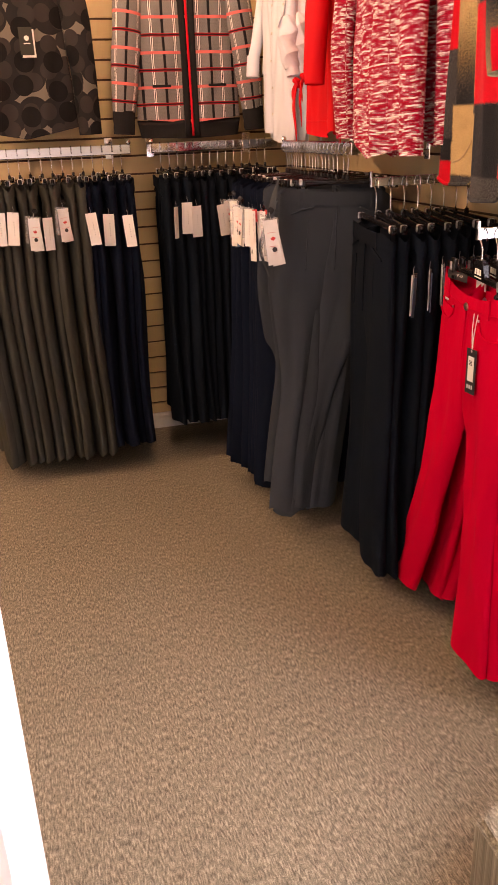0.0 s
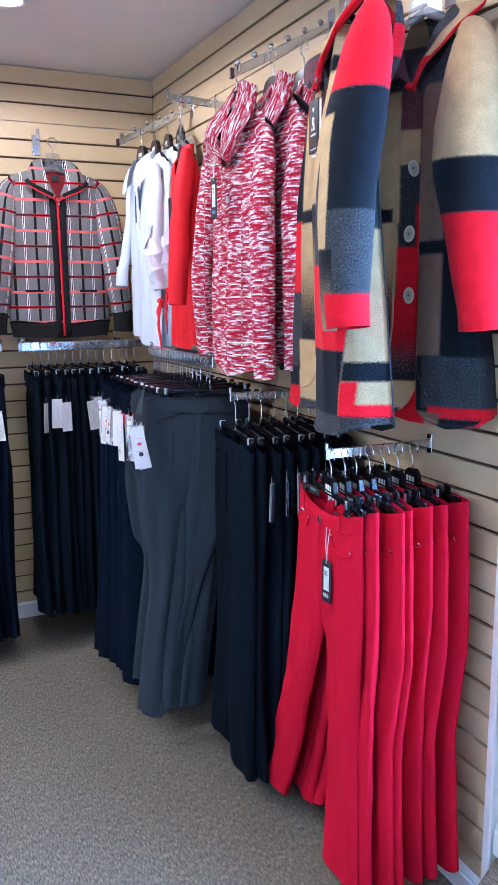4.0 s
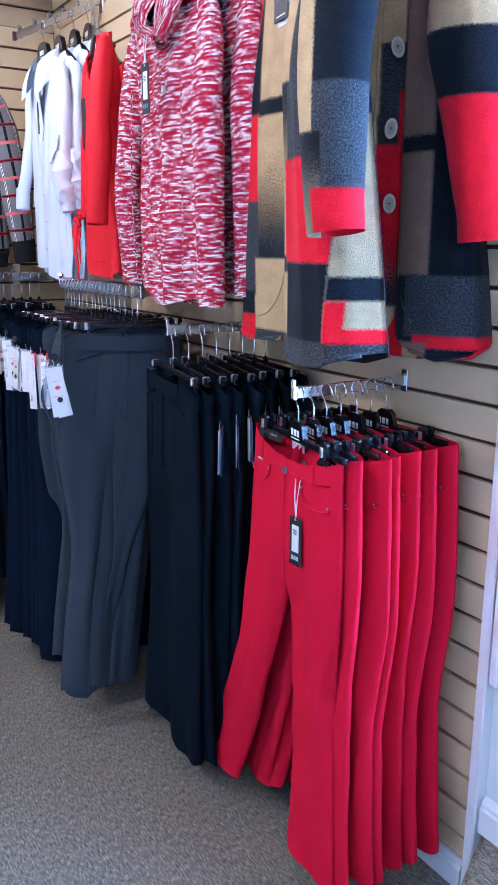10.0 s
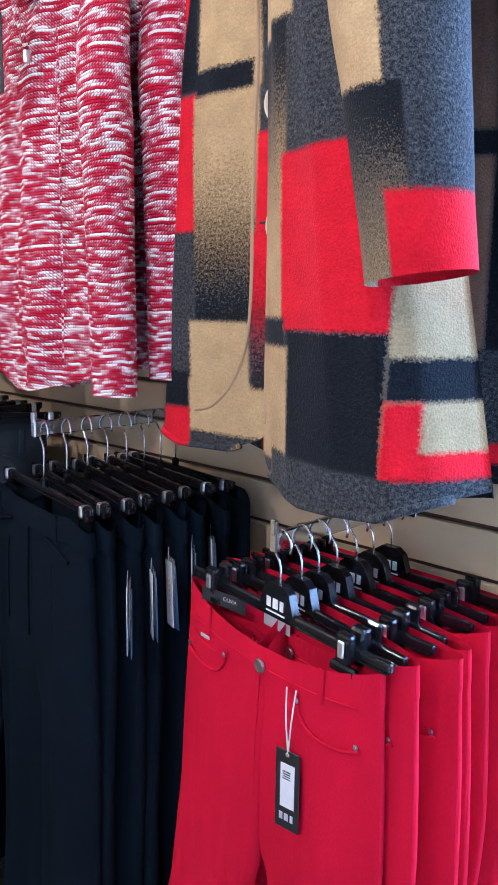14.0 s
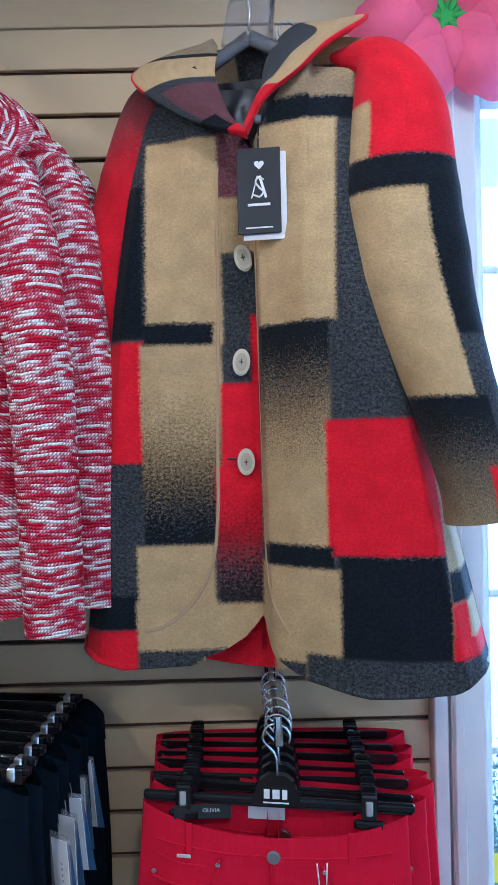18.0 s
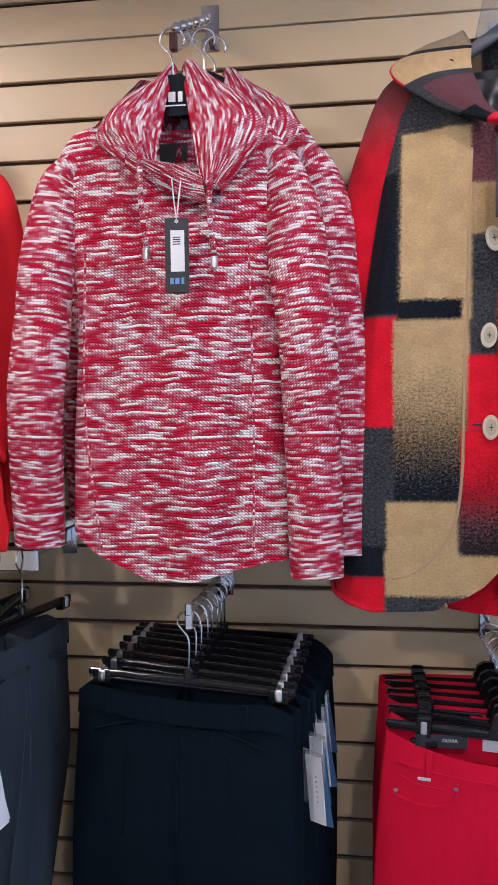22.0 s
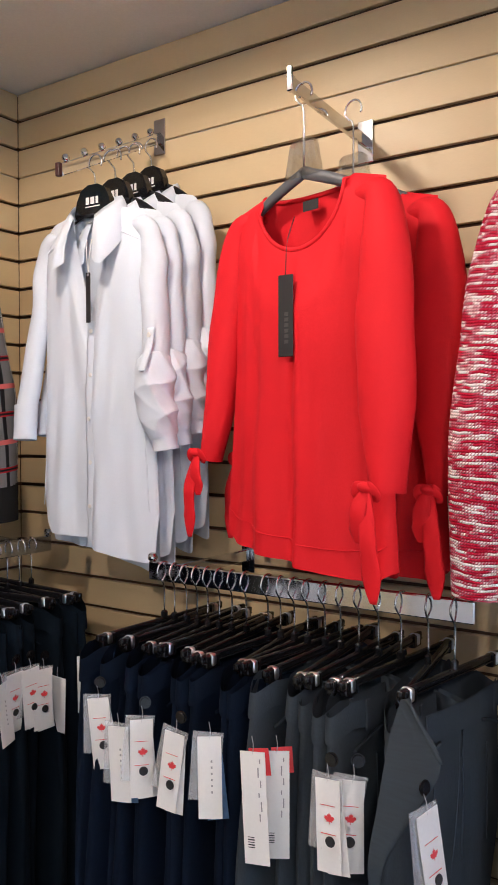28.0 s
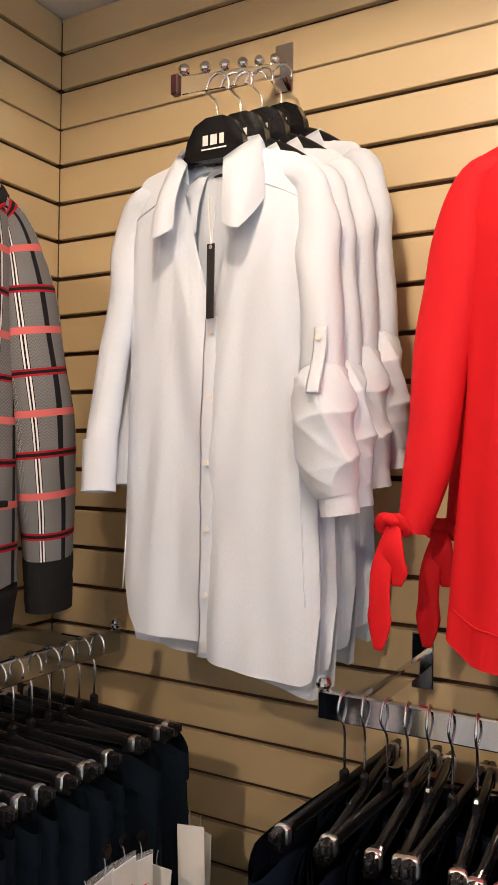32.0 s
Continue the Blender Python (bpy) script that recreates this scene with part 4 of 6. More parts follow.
            tube("leg_crease", [front(s * 0.088, -0.09, 0.001), front(s * 0.090, -0.16, 0.0012), front(s * 0.092, -0.24, 0.001)], 0.0014, mat, item, 6, 12)
    if jeans:
        tube("band_seam", [front(x, -0.042, 0.0012) for x in np.linspace(-0.165, 0.165, 15)], 0.0014, mat, item, 6, 40)
        part("button", disc(0.0095, 0.005, (0.004, front(0.0, -0.03)[1] - 0.005, -0.022 - dip), "y", 18), M_ZIP, item, "silver shank button")
        g = waist / 0.180
        for s in (-1, 1):
            arc = [front(s * x * g, z, 0.0025) for x, z in ((0.070, -0.052), (0.076, -0.078), (0.098, -0.096), (0.135, -0.100), (0.166, -0.094))]
            tube("pocket_seam", arc, 0.0022, mat, item, 6, 16)
            part("rivet", disc(0.0035, 0.003, front(s * 0.162 * g, -0.088, 0.004), "y", 10), M_ZIP, item)
            part("rivet", disc(0.0035, 0.003, front(s * 0.072 * g, -0.060, 0.004), "y", 10), M_ZIP, item)
        tube("coin_pocket_seam", [front(x * g, z, 0.002) for x, z in ((-0.155, -0.062), (-0.128, -0.068), (-0.088, -0.066))], 0.0014, mat, item, 6, 10)
        part("metal_tab", box(0.020, 0.002, 0.005, front(-0.122, -0.056, 0.003), 0.0006), M_SILVER, item, "small silver metal tab")
        part("inner_label", box(0.052, 0.001, 0.018, (-0.01, depth * 0.55, -0.014), 0), M_SILVER, item, "silver printed inner label")
    return item


def ring_hook(height, radius=0.019):
    """Path of a hanger hook whose bearing point is at z = 0."""
    pts = [(radius * math.cos(a), 0, -0.0 - radius + radius * math.sin(a) + 0.0) for a in np.radians(np.linspace(-25, 195, 9))]
    low = [(-radius * 0.55, 0, -radius * 1.75), (0, 0, -radius * 2.6), (0, 0, -height)]
    return pts + low


def clip_hanger(name, label, drop, style="plain", group="", bar=0.38):
    """Black clip hanger, origin where the hook bears on the rail; its bar hangs drop below."""
    item = thing(name, pose(0, 0, -50), label, "hanger", group)
    tube("hook", ring_hook(drop - 0.004), 0.0017, M_WIRE, item, 7, 34, "bent steel hook")
    bm = box(bar, 0.009, 0.012, (0, 0, -drop - 0.006), 0.004, 3)
    add_box(bm, bar * 0.98, 0.012, 0.0025, (0, 0, -drop - 0.012), None, 0.0005)
    part("bar", bm, M_BLACK, item)
    if style == "boss":
        v = [(-0.036, -0.012), (0.036, -0.012), (0.030, 0.006), (0.024, 0.024), (0.012, 0.032), (-0.012, 0.032), (-0.024, 0.024), (-0.030, 0.006)]
        vs = [(x, y, z - drop) for y in (-0.006, 0.006) for x, z in v]
        m = len(v)
        part("boss", shell("boss", vs, [list(range(m)), list(range(m, 2 * m))[::-1]] + [[k, m + k, m + (k + 1) % m, (k + 1) % m] for k in range(m)], smooth=False), M_BLACK, item)
        for x, w in ((-0.013, 0.008), (0.0, 0.010), (0.012, 0.007)):
            part("printed_mark", box(w, 0.0006, 0.013, (x, -0.0068, 0.006 - drop), 0), M_CARD, item, "white printed mark")
        part("printed_line", box(0.036, 0.0006, 0.002, (0, -0.0068, -0.006 - drop), 0), M_CARD, item)
        xs = (-0.130, 0.128)
    else:
        part("boss", box(0.014, 0.010, 0.018, (0, 0, 0.004 - drop), 0.003), M_BLACK, item)
        xs = (-0.147, 0.147)
    for x in xs:
        if style == "boss":
            bm = box(0.022, 0.012, 0.036, (x, -0.010, -drop - 0.002), 0.004, 2)
            add_box(bm, 0.042, 0.010, 0.012, (x, -0.011, -drop - 0.027), None, 0.003)
            add_box(bm, 0.022, 0.010, 0.046, (x, 0.010, -drop - 0.006), None, 0.003)
            clip = part("clip", bm, M_BLACK, item)
            part("clip_spring", box(0.010, 0.004, 0.020, (x, -0.0175, -drop - 0.002), 0.0015), M_CLIP, clip, "chrome clip spring")
        else:
            bm = box(0.032, 0.014, 0.022, (x, 0, -drop - 0.012), 0.003, 2)
            clip = part("clip", bm, M_BLACK, item)
            part("clip_spring", box(0.013, 0.019, 0.021, (x, 0, -drop - 0.010), 0.006, 3), M_CLIP, clip, "chrome clip spring")
    return item


LEAF = ((0, 1.0), (0.14, 0.62), (0.36, 0.74), (0.30, 0.28), (0.58, 0.50), (0.66, 0.36), (0.95, 0.40), (0.80, 0.16), (0.92, 0.06), (0.46, -0.34), (0.52, -0.50), (0.06, -0.42), (0.05, -0.85))


def leaf_mesh(size):
    pts = list(LEAF) + [(-x, z) for x, z in LEAF[:0:-1]]
    v = [(x * size, 0, z * size) for x, z in pts]
    return shell("leaf_mark", v, [list(range(len(v)))[::-1]], smooth=False)


LEAF_MESH = leaf_mesh(0.0085)


def card_tag(m, style="leaf", pouch=True, size=(0.040, 0.125), group="hang tags on pants", label="white card hang tag with a red leaf and black button"):
    """A hang tag with its string at the top; local face to -y, hanging down from z = 0."""
    w, h = size
    item = thing("hang_tag", m, label, "tag", group)
    part("card", box(w, 0.0012, h, (0, 0, -0.022 - h / 2), 0), M_CARD, item)
    tube("cord", [(0, 0.001, 0.0), (0.002, 0.0, -0.014), (0, 0, -0.026)], 0.0007, M_GREY_INK, item, 5, 8)
    if style == "leaf":
        leaf = part("leaf_mark", LEAF_MESH, M_REDINK, item, "red leaf mark")
        leaf.location = (0.002, -0.0010, -0.022 - h * 0.42)
        part("spare_button", disc(0.0072, 0.003, (0.003, -0.0022, -0.022 - h * 0.66), "y", 16), M_INK, item, "black spare button")
    elif style == "price":
        for k in range(6):
            part("print_bar", box(0.0018, 0.0004, 0.006 + 0.004 * ((k * 5) % 3), (w * 0.28 - 0.003 * (k % 2), -0.001, -0.035 - 0.016 * k), 0), M_GREY_INK, item)
        for k in range(5):
            part("barcode", box(0.010, 0.0004, 0.0010 + 0.0006 * (k % 2), (-w * 0.2, -0.001, -0.022 - h * 0.76 - 0.0036 * k), 0), M_INK, item)
        bm = bmesh.new()
        add_box(bm, w * 0.80, 0.0010, h * 0.24, (0.009, 0.0045, -0.018 - h * 0.12), Matrix.Rotation(radians(-4), 4, "Y"))
        part("back_card", bm, M_REDINK, item, "red card behind")
    elif style == "plain":
        for k in range(6):
            part("print_bar", box(0.0026, 0.0004, 0.0032, (0.003, -0.001, -0.022 - h * (0.30 + 0.075 * k)), 0), M_GREY_INK, item)
    if style == "leaf":
        for k in (0.28, 0.585):
            part("print_line", box(w * 0.62, 0.0004, 0.0008, (0, -0.001, -0.022 - h * k), 0), M_REDINK, item)
        part("loop_knob", disc(0.010, 0.006, (0.006, 0.003, 0.004), "y", 16), M_BLACK, item, "black plastic loop knob")
    if pouch:
        bm = bmesh.new()
        add_box(bm, w * 1.30, 0.0014, h * 0.84, (-0.006, 0.0040, -0.016 - h * 0.42), Matrix.Rotation(radians(5), 4, "Y"))
        part("pouch", bm, M_SLEEVE, item, "clear plastic pouch")
        bm = bmesh.new()
        add_box(bm, w * 0.90, 0.0010, h * 0.96, (0.006, 0.0064, -0.028 - h * 0.5), Matrix.Rotation(radians(-5), 4, "Y"))
        part("back_card", bm, M_BLUE_CARD if style == "plain" else M_CARD, item, "blue printed card behind" if style == "plain" else "")
    return item


def black_tag(m, long=0.062, wide=0.032, label="black hang tag with a white barcode sticker", cord=0.05, sticker=True, mark=M_SILVER):
    item = thing("hang_tag", m, label, "tag")
    tube("cord", [(-0.007, 0.004, 0.0), (-0.004, 0, -cord * 0.5), (0, 0, -cord - 0.004)], 0.0011, M_CARD, item, 6, 12)
    tube("cord", [(0.007, 0.004, 0.0), (0.004, 0, -cord * 0.5), (0, 0, -cord - 0.004)], 0.0011, M_CARD, item, 6, 12)
    part("card", box(wide, 0.002, long, (0, 0, -cord - long / 2), 0.0008), M_TAGBLACK, item)
    part("eyelet", disc(0.003, 0.003, (0, -0.0006, -cord - 0.005), "y", 12), M_ZIP, item)
    if sticker:
        part("barcode_sticker", box(wide * 0.58, 0.0006, long * 0.55, (0.001, -0.0015, -cord - long * 0.44), 0), M_CARD, item, "white barcode sticker")
        for k in range(4):
            part("barcode", box(wide * 0.32, 0.0004, 0.0014, (0, -0.002, -cord - long * (0.26 + 0.03 * k)), 0), M_INK, item)
        for x, w in ((-0.008, 0.005), (0.0, 0.006), (0.008, 0.004)):
            part("printed_mark", box(w, 0.0006, 0.009, (x, -0.0014, -cord - long * 0.84), 0), mark, item)
    return item


def shoulder_hanger(name, m, label, hook, style="label", width=0.40):
    """Hanger with sloping shoulders; the hook bears at z = 0, the shoulders start hook below."""
    item = thing(name, m, label, "hanger")
    body, lab = (M_GREYP, False) if style == "clear" else (M_BLACK, True)
    tube("hook", ring_hook(hook + 0.01), 0.002, M_WIRE, item, 8, 34, "bent steel hook")
    z = -hook
    for s in (-1, 1):
        fall, thick = ((0.012, 0.032, 0.075, 0.105), (0.012, 0.011, 0.010, 0.007)) if lab else ((0.020, 0.048, 0.078, 0.092), (0.011, 0.010, 0.008, 0.006))
        v, f, c = sweep([(s * width * k, d, z - drop) for k, d, drop in zip((0, 0.22, 0.42, 0.5), (0, 0.004, 0.012, 0.018), fall)], thick, [0.006, 0.007, 0.008, 0.006], 18, 12)
        part("arm", shell("arm", v, f, c), body, item)
    if lab:
        v = [(-0.052, -0.030), (0.052, -0.030), (0.046, 0.0), (0.034, 0.022), (0.014, 0.032), (-0.014, 0.032), (-0.034, 0.022), (-0.046, 0.0)]
        vs = [(x, y, zz + z) for y in (-0.008, 0.008) for x, zz in v]
        k8 = len(v)
        part("label_plate", shell("label_plate", vs, [list(range(k8)), list(range(k8, 2 * k8))[::-1]] + [[k, k8 + k, k8 + (k + 1) % k8, (k + 1) % k8] for k in range(k8)], smooth=False), body, item)
        for x, w in ((-0.014, 0.009), (0.0, 0.011), (0.013, 0.007)):
            part("printed_mark", box(w, 0.0006, 0.015, (x, -0.0088, z - 0.002), 0), M_CARD, item, "white printed mark")
        part("printed_line", box(0.042, 0.0006, 0.002, (0, -0.0088, z - 0.015), 0), M_CARD, item)
    else:
        v = [(-0.040, -0.028), (0.040, -0.028), (0.034, 0.0), (0.028, 0.030), (0.020, 0.036), (-0.020, 0.036), (-0.028, 0.030), (-0.034, 0.0)]
        vs = [(x, y, zz + z) for y in (-0.006, 0.006) for x, zz in v]
        k8 = len(v)
        part("neck_block", shell("neck_block", vs, [list(range(k8)), list(range(k8, 2 * k8))[::-1]] + [[k, k8 + k, k8 + (k + 1) % k8, (k + 1) % k8] for k in range(k8)], smooth=False), M_CLEAR, item, "clear plastic neck block")
    return item


def wall_arm(m, label, length, drop=0.0, balls=0, tip=True, plate=(0.034, 0.085)):
    """Chrome display arm: plate hooked in the slats, square bar out into the room along -y, with ball studs on a sloping one."""
    item = thing("display_arm", m, label, "display arm", "chrome display arms")
    part("plate", box(plate[0], 0.005, plate[1], (0, -0.003, 0.0), 0.0015), M_CHROME, item, "chrome slatwall plate")
    ang = math.atan2(drop, length)
    bm = bmesh.new()
    add_box(bm, 0.009, math.hypot(length, drop), 0.024, (0, -length / 2, -drop / 2), Matrix.Rotation(ang, 4, "X"), 0.0015)
    part("bar", bm, M_CHROME, item)
    part("end_cap", box(0.012, 0.012, 0.028, (0, -length - 0.003, -drop), 0.002), M_CAP if balls else M_CHROME, item, "dark red rubber end cap" if balls else "chrome upturned end")
    for k in range(balls):
        t = (k + 0.7) / balls
        bm = bmesh.new()
        bmesh.ops.create_uvsphere(bm, u_segments=14, v_segments=9, radius=0.0085, matrix=Matrix.Translation((0, -length * t, -drop * t + 0.021)))
        part("ball_stud", bm, M_CHROME, item)
    if not balls and tip:
        part("tip", box(0.010, 0.008, 0.020, (0, -length - 0.006, -drop + 0.018), 0.002), M_CHROME, item)
    return item


def hang_rail(m, label, length, reach):
    """Chrome rectangular hang rail along local x, held by two arms that run back to the wall at +y."""
    item = thing("hang_rail", m, label, "hang rail", "chrome hang rails")
    part("bar", box(length, 0.012, 0.036, (0, 0, 0), 0.002), M_CHROME, item)
    for x in (-length / 2 + 0.05, length / 2 - 0.05):
        part("support_arm", box(0.012, reach - 0.012, 0.026, (x, reach / 2, -0.002), 0.002), M_CHROME, item)
        part("plate", box(0.034, 0.005, 0.085, (x, reach - 0.003, 0.0), 0.0015), M_CHROME, item)
    for x in (-length / 2 + 0.006, length / 2 - 0.006):
        bm = bmesh.new()
        bmesh.ops.create_uvsphere(bm, u_segments=14, v_segments=9, radius=0.010, matrix=Matrix.Translation((x, 0, 0.026)))
        part("end_ball", bm, M_CHROME, item)
    return item


# ---- garments: the things ----
def east(x, y, z, turn=0.0, tilt=0.0):
    """Pose of a thing on the slat wall that faces into the room, away from the wall."""
    return pose(x, y, z, 0, tilt, -90 + turn)


def cloth_part(name, piece, mat, parent, label="", dye=None):
    v, f, c = piece[:3]
    return part(name, shell(name, v, f, c, dye), mat, parent, label)


def shirt(m, seed, rolled=True):
    item = thing("white_shirt", m, "white button-up shirt with rolled sleeves on a hanger", "shirt", "white shirts")
    t = torso([(0, 0.156, 0.168), (0.3, 0.152, 0.160), (0.75, 0.148, 0.152), (1, 0.150, 0.150)], 0.0,
              [(-1, -0.60), (-0.86, -0.675), (-0.75, -0.700), (-0.05, -0.706), (0.05, -0.724), (0.6, -0.740), (0.88, -0.746), (0.96, -0.738), (1, -0.65)], 0.062, (0.232, 0.01), 0.028, 0.30,
              [(4.5, 0.9, 0.009, 0.7), (9.5, 1.1, 0.0042, 0.7), (19, 0.3, 0.0018, 0.5)], seed=seed, vee=True, noise_amp=0.003, tip=0.026, back_hem=[(-1, -0.60), (-0.9, -0.72), (0, -0.745), (0.9, -0.772), (0.97, -0.765), (1, -0.66)])
    cloth_part("body", t, M_SHIRT, item)
    cloth_part("collar", fold_collar(0.058, 0.040, 0.006, 0.034, [0.028, 0.040, 0.090, 0.064], [0.014, 0.020, 0.046, 0.022], open_deg=152, front_drop=0.060), M_SHIRT, item, "pointed turned-down collar")
    left = sleeve([(-0.136, 0.003, -0.056), (-0.155, 0.002, -0.105), (-0.166, 0.0, -0.20), (-0.176, -0.022, -0.35), (-0.172, -0.044, -0.43)], [0.027, 0.027, 0.026, 0.024, 0.022], [0.018, 0.021, 0.023, 0.024, 0.022], seed=seed, wrinkle=0.10)
    right = sleeve([(0.137, 0.002, -0.056), (0.155, -0.001, -0.105), (0.163, -0.006, -0.18), (0.172, -0.014, -0.31), (0.177, -0.018, -0.39)], [0.028, 0.030, 0.031, 0.031, 0.030], [0.018, 0.022, 0.026, 0.029, 0.030], seed=seed + 3, wrinkle=0.09)
    cloth_part("sleeve", left, M_SHIRT, item)
    cloth_part("sleeve", right, M_SHIRT, item)
    cloth_part("cuff", sleeve([(-0.173, -0.043, -0.418), (-0.168, -0.052, -0.494)], [0.0270, 0.0260], [0.025, 0.025], 8, 20, seed, 0.02), M_SHIRT, item)
    q = np.random.RandomState(seed).uniform(0, 6.28, 3)

    def crumple(k, ang):
        body = np.sin(3.14 * k) ** 0.4
        fold = (1 - np.abs(np.sin(4.6 * k + ang + q[0] + 0.7 * np.sin(2 * ang + q[1])))) ** 1.4
        cross = (1 - np.abs(np.sin(6.5 * k - ang + q[1] + 0.9 * np.sin(5 * k + ang)))) ** 1.6
        fine = (1 - np.abs(np.sin(11 * k + 2 * ang + q[2]))) ** 1.5
        return 1 + (0.17 * fold + 0.13 * cross + 0.06 * fine - 0.14) * body

    cloth_part("rolled_cuff", sweep([(0.175, -0.018, -0.325), (0.178, -0.026, -0.350), (0.182, -0.029, -0.400), (0.190, -0.026, -0.450), (0.198, -0.022, -0.486)], [0.033, 0.040, 0.044, 0.042, 0.028], [0.031, 0.037, 0.041, 0.038, 0.026], 110, 84, caps=False, wob=crumple), M_SHIRT, item, "loosely rolled cuff")
    cloth_part("roll_edge", sleeve([(0.196, -0.022, -0.470), (0.202, -0.020, -0.512)], [0.027, 0.026], [0.024, 0.024], 8, 24, seed, 0.03), M_SHIRT, item)
    cloth_part("sleeve_tab", ribbon([(0.180, -0.040, -0.268), (0.181, -0.048, -0.304), (0.182, -0.066, -0.340), (0.182, -0.072, -0.356)], 0.019, (0, 1, 0)), M_SHIRT, item)
    part("sleeve_button", disc(0.005, 0.003, (0.180, -0.047, -0.282), "y", 12), M_PEARL, item)
    cloth_part("placket", ribbon([on_front(t, 0.006, z, 0.0015) for z in np.linspace(-0.240, -0.722, 16)], 0.026, (0, 1, 0), 0.0014), M_SHIRT, item)
    for z in (-0.262, -0.355, -0.448, -0.541, -0.634):
        part("button", disc(0.0048, 0.003, on_front(t, 0.006, z, 0.005), "y", 12), M_PEARL, item)
    for s in (-1, 1):
        tube("yoke_seam", [on_front(t, s * x, z, 0.0004) for x, z in ((0.076, -0.055), (0.10, -0.066), (0.125, -0.078), (0.146, -0.088))], 0.0013, M_SHIRT, item, 6, 14)
        tube("side_seam", [on_front(t, s * x, z, 0.0004) for x, z in ((0.140, -0.20), (0.138, -0.34), (0.142, -0.48), (0.150, -0.64))], 0.0011, M_SHIRT, item, 6, 20)
    part("neck_label", box(0.034, 0.001, 0.020, (0.0, 0.018, -0.016), 0), M_INK, item, "black neck label")
    return item


first_shirt = shirt(east(-0.222, -0.516, 2.046, 2), 1)
second_shirt = shirt(east(-0.168, -0.522, 2.054, -2), 5)
copy_thing(first_shirt, east(-0.116, -0.532, 2.078, -4))
copy_thing(second_shirt, east(-0.066, -0.544, 2.104, -6))
for k, x in enumerate((-0.222, -0.168, -0.116, -0.066)):
    shoulder_hanger("shirt_hanger", east(x, -0.512 - 0.008 * k, 2.166 + 0.025 * k, (2, -2, -4, -6)[k]), "black plastic hanger with white printed mark, in a white shirt", 0.098, "label", 0.30)
wall_arm(east(0.0, -0.508, 2.268), "chrome sloping arm with ball studs holding white shirts", 0.318, 0.160, 6)
shirt_tag = black_tag(east(-0.262, -0.530, 1.975), 0.105, 0.013, "narrow black hang tag on a bead chain on a white shirt", 0.07, False)


def bow(parent, x, y, z, s, seed):
    """A knotted sleeve tie: knot, two loops, two tails."""
    rnd = random.Random(seed)
    v, f, c = sweep([(x - 0.012, y - 0.010, z), (x, y - 0.018, z - 0.002), (x + 0.014, y - 0.012, z - 0.004)], [0.005, 0.009, 0.005], [0.008, 0.011, 0.008], 8, 10)
    part("knot", shell("knot", v, f, c), M_CREPE, parent)
    for d in (-1, 1):
        loop = [(x, y - 0.012, z), (x + d * 0.012, y - 0.020, z - 0.001), (x + d * 0.019, y - 0.016, z - 0.012), (x + d * 0.012, y - 0.010, z - 0.016), (x, y - 0.010, z - 0.005)]
        v, f, c = sweep(loop, [0.006, 0.009, 0.008, 0.006], 0.003, 18, 10, side=(0, 1, 0.2))
        part("loop", shell("loop", v, f, c), M_CREPE, parent)
    for d, ln in ((-0.2, 0.085), (0.35, 0.170)):
        tail = [(x, y - 0.014, z - 0.004), (x + d * 0.030 * s, y - 0.026, z - ln * 0.4), (x + d * 0.042 * s, y - 0.022, z - ln * 0.75), (x + d * 0.050 * s, y - 0.020, z - ln)]
        v, f, c = sweep(tail, [0.008, 0.015, 0.019, 0.006], [0.005, 0.004, 0.003, 0.001], 22, 12, wob=lambda k, ang: 1 + 0.10 * np.sin(9 * k + 2 * ang))
        part("tail", shell("tail", v, f, c), M_CREPE, parent)


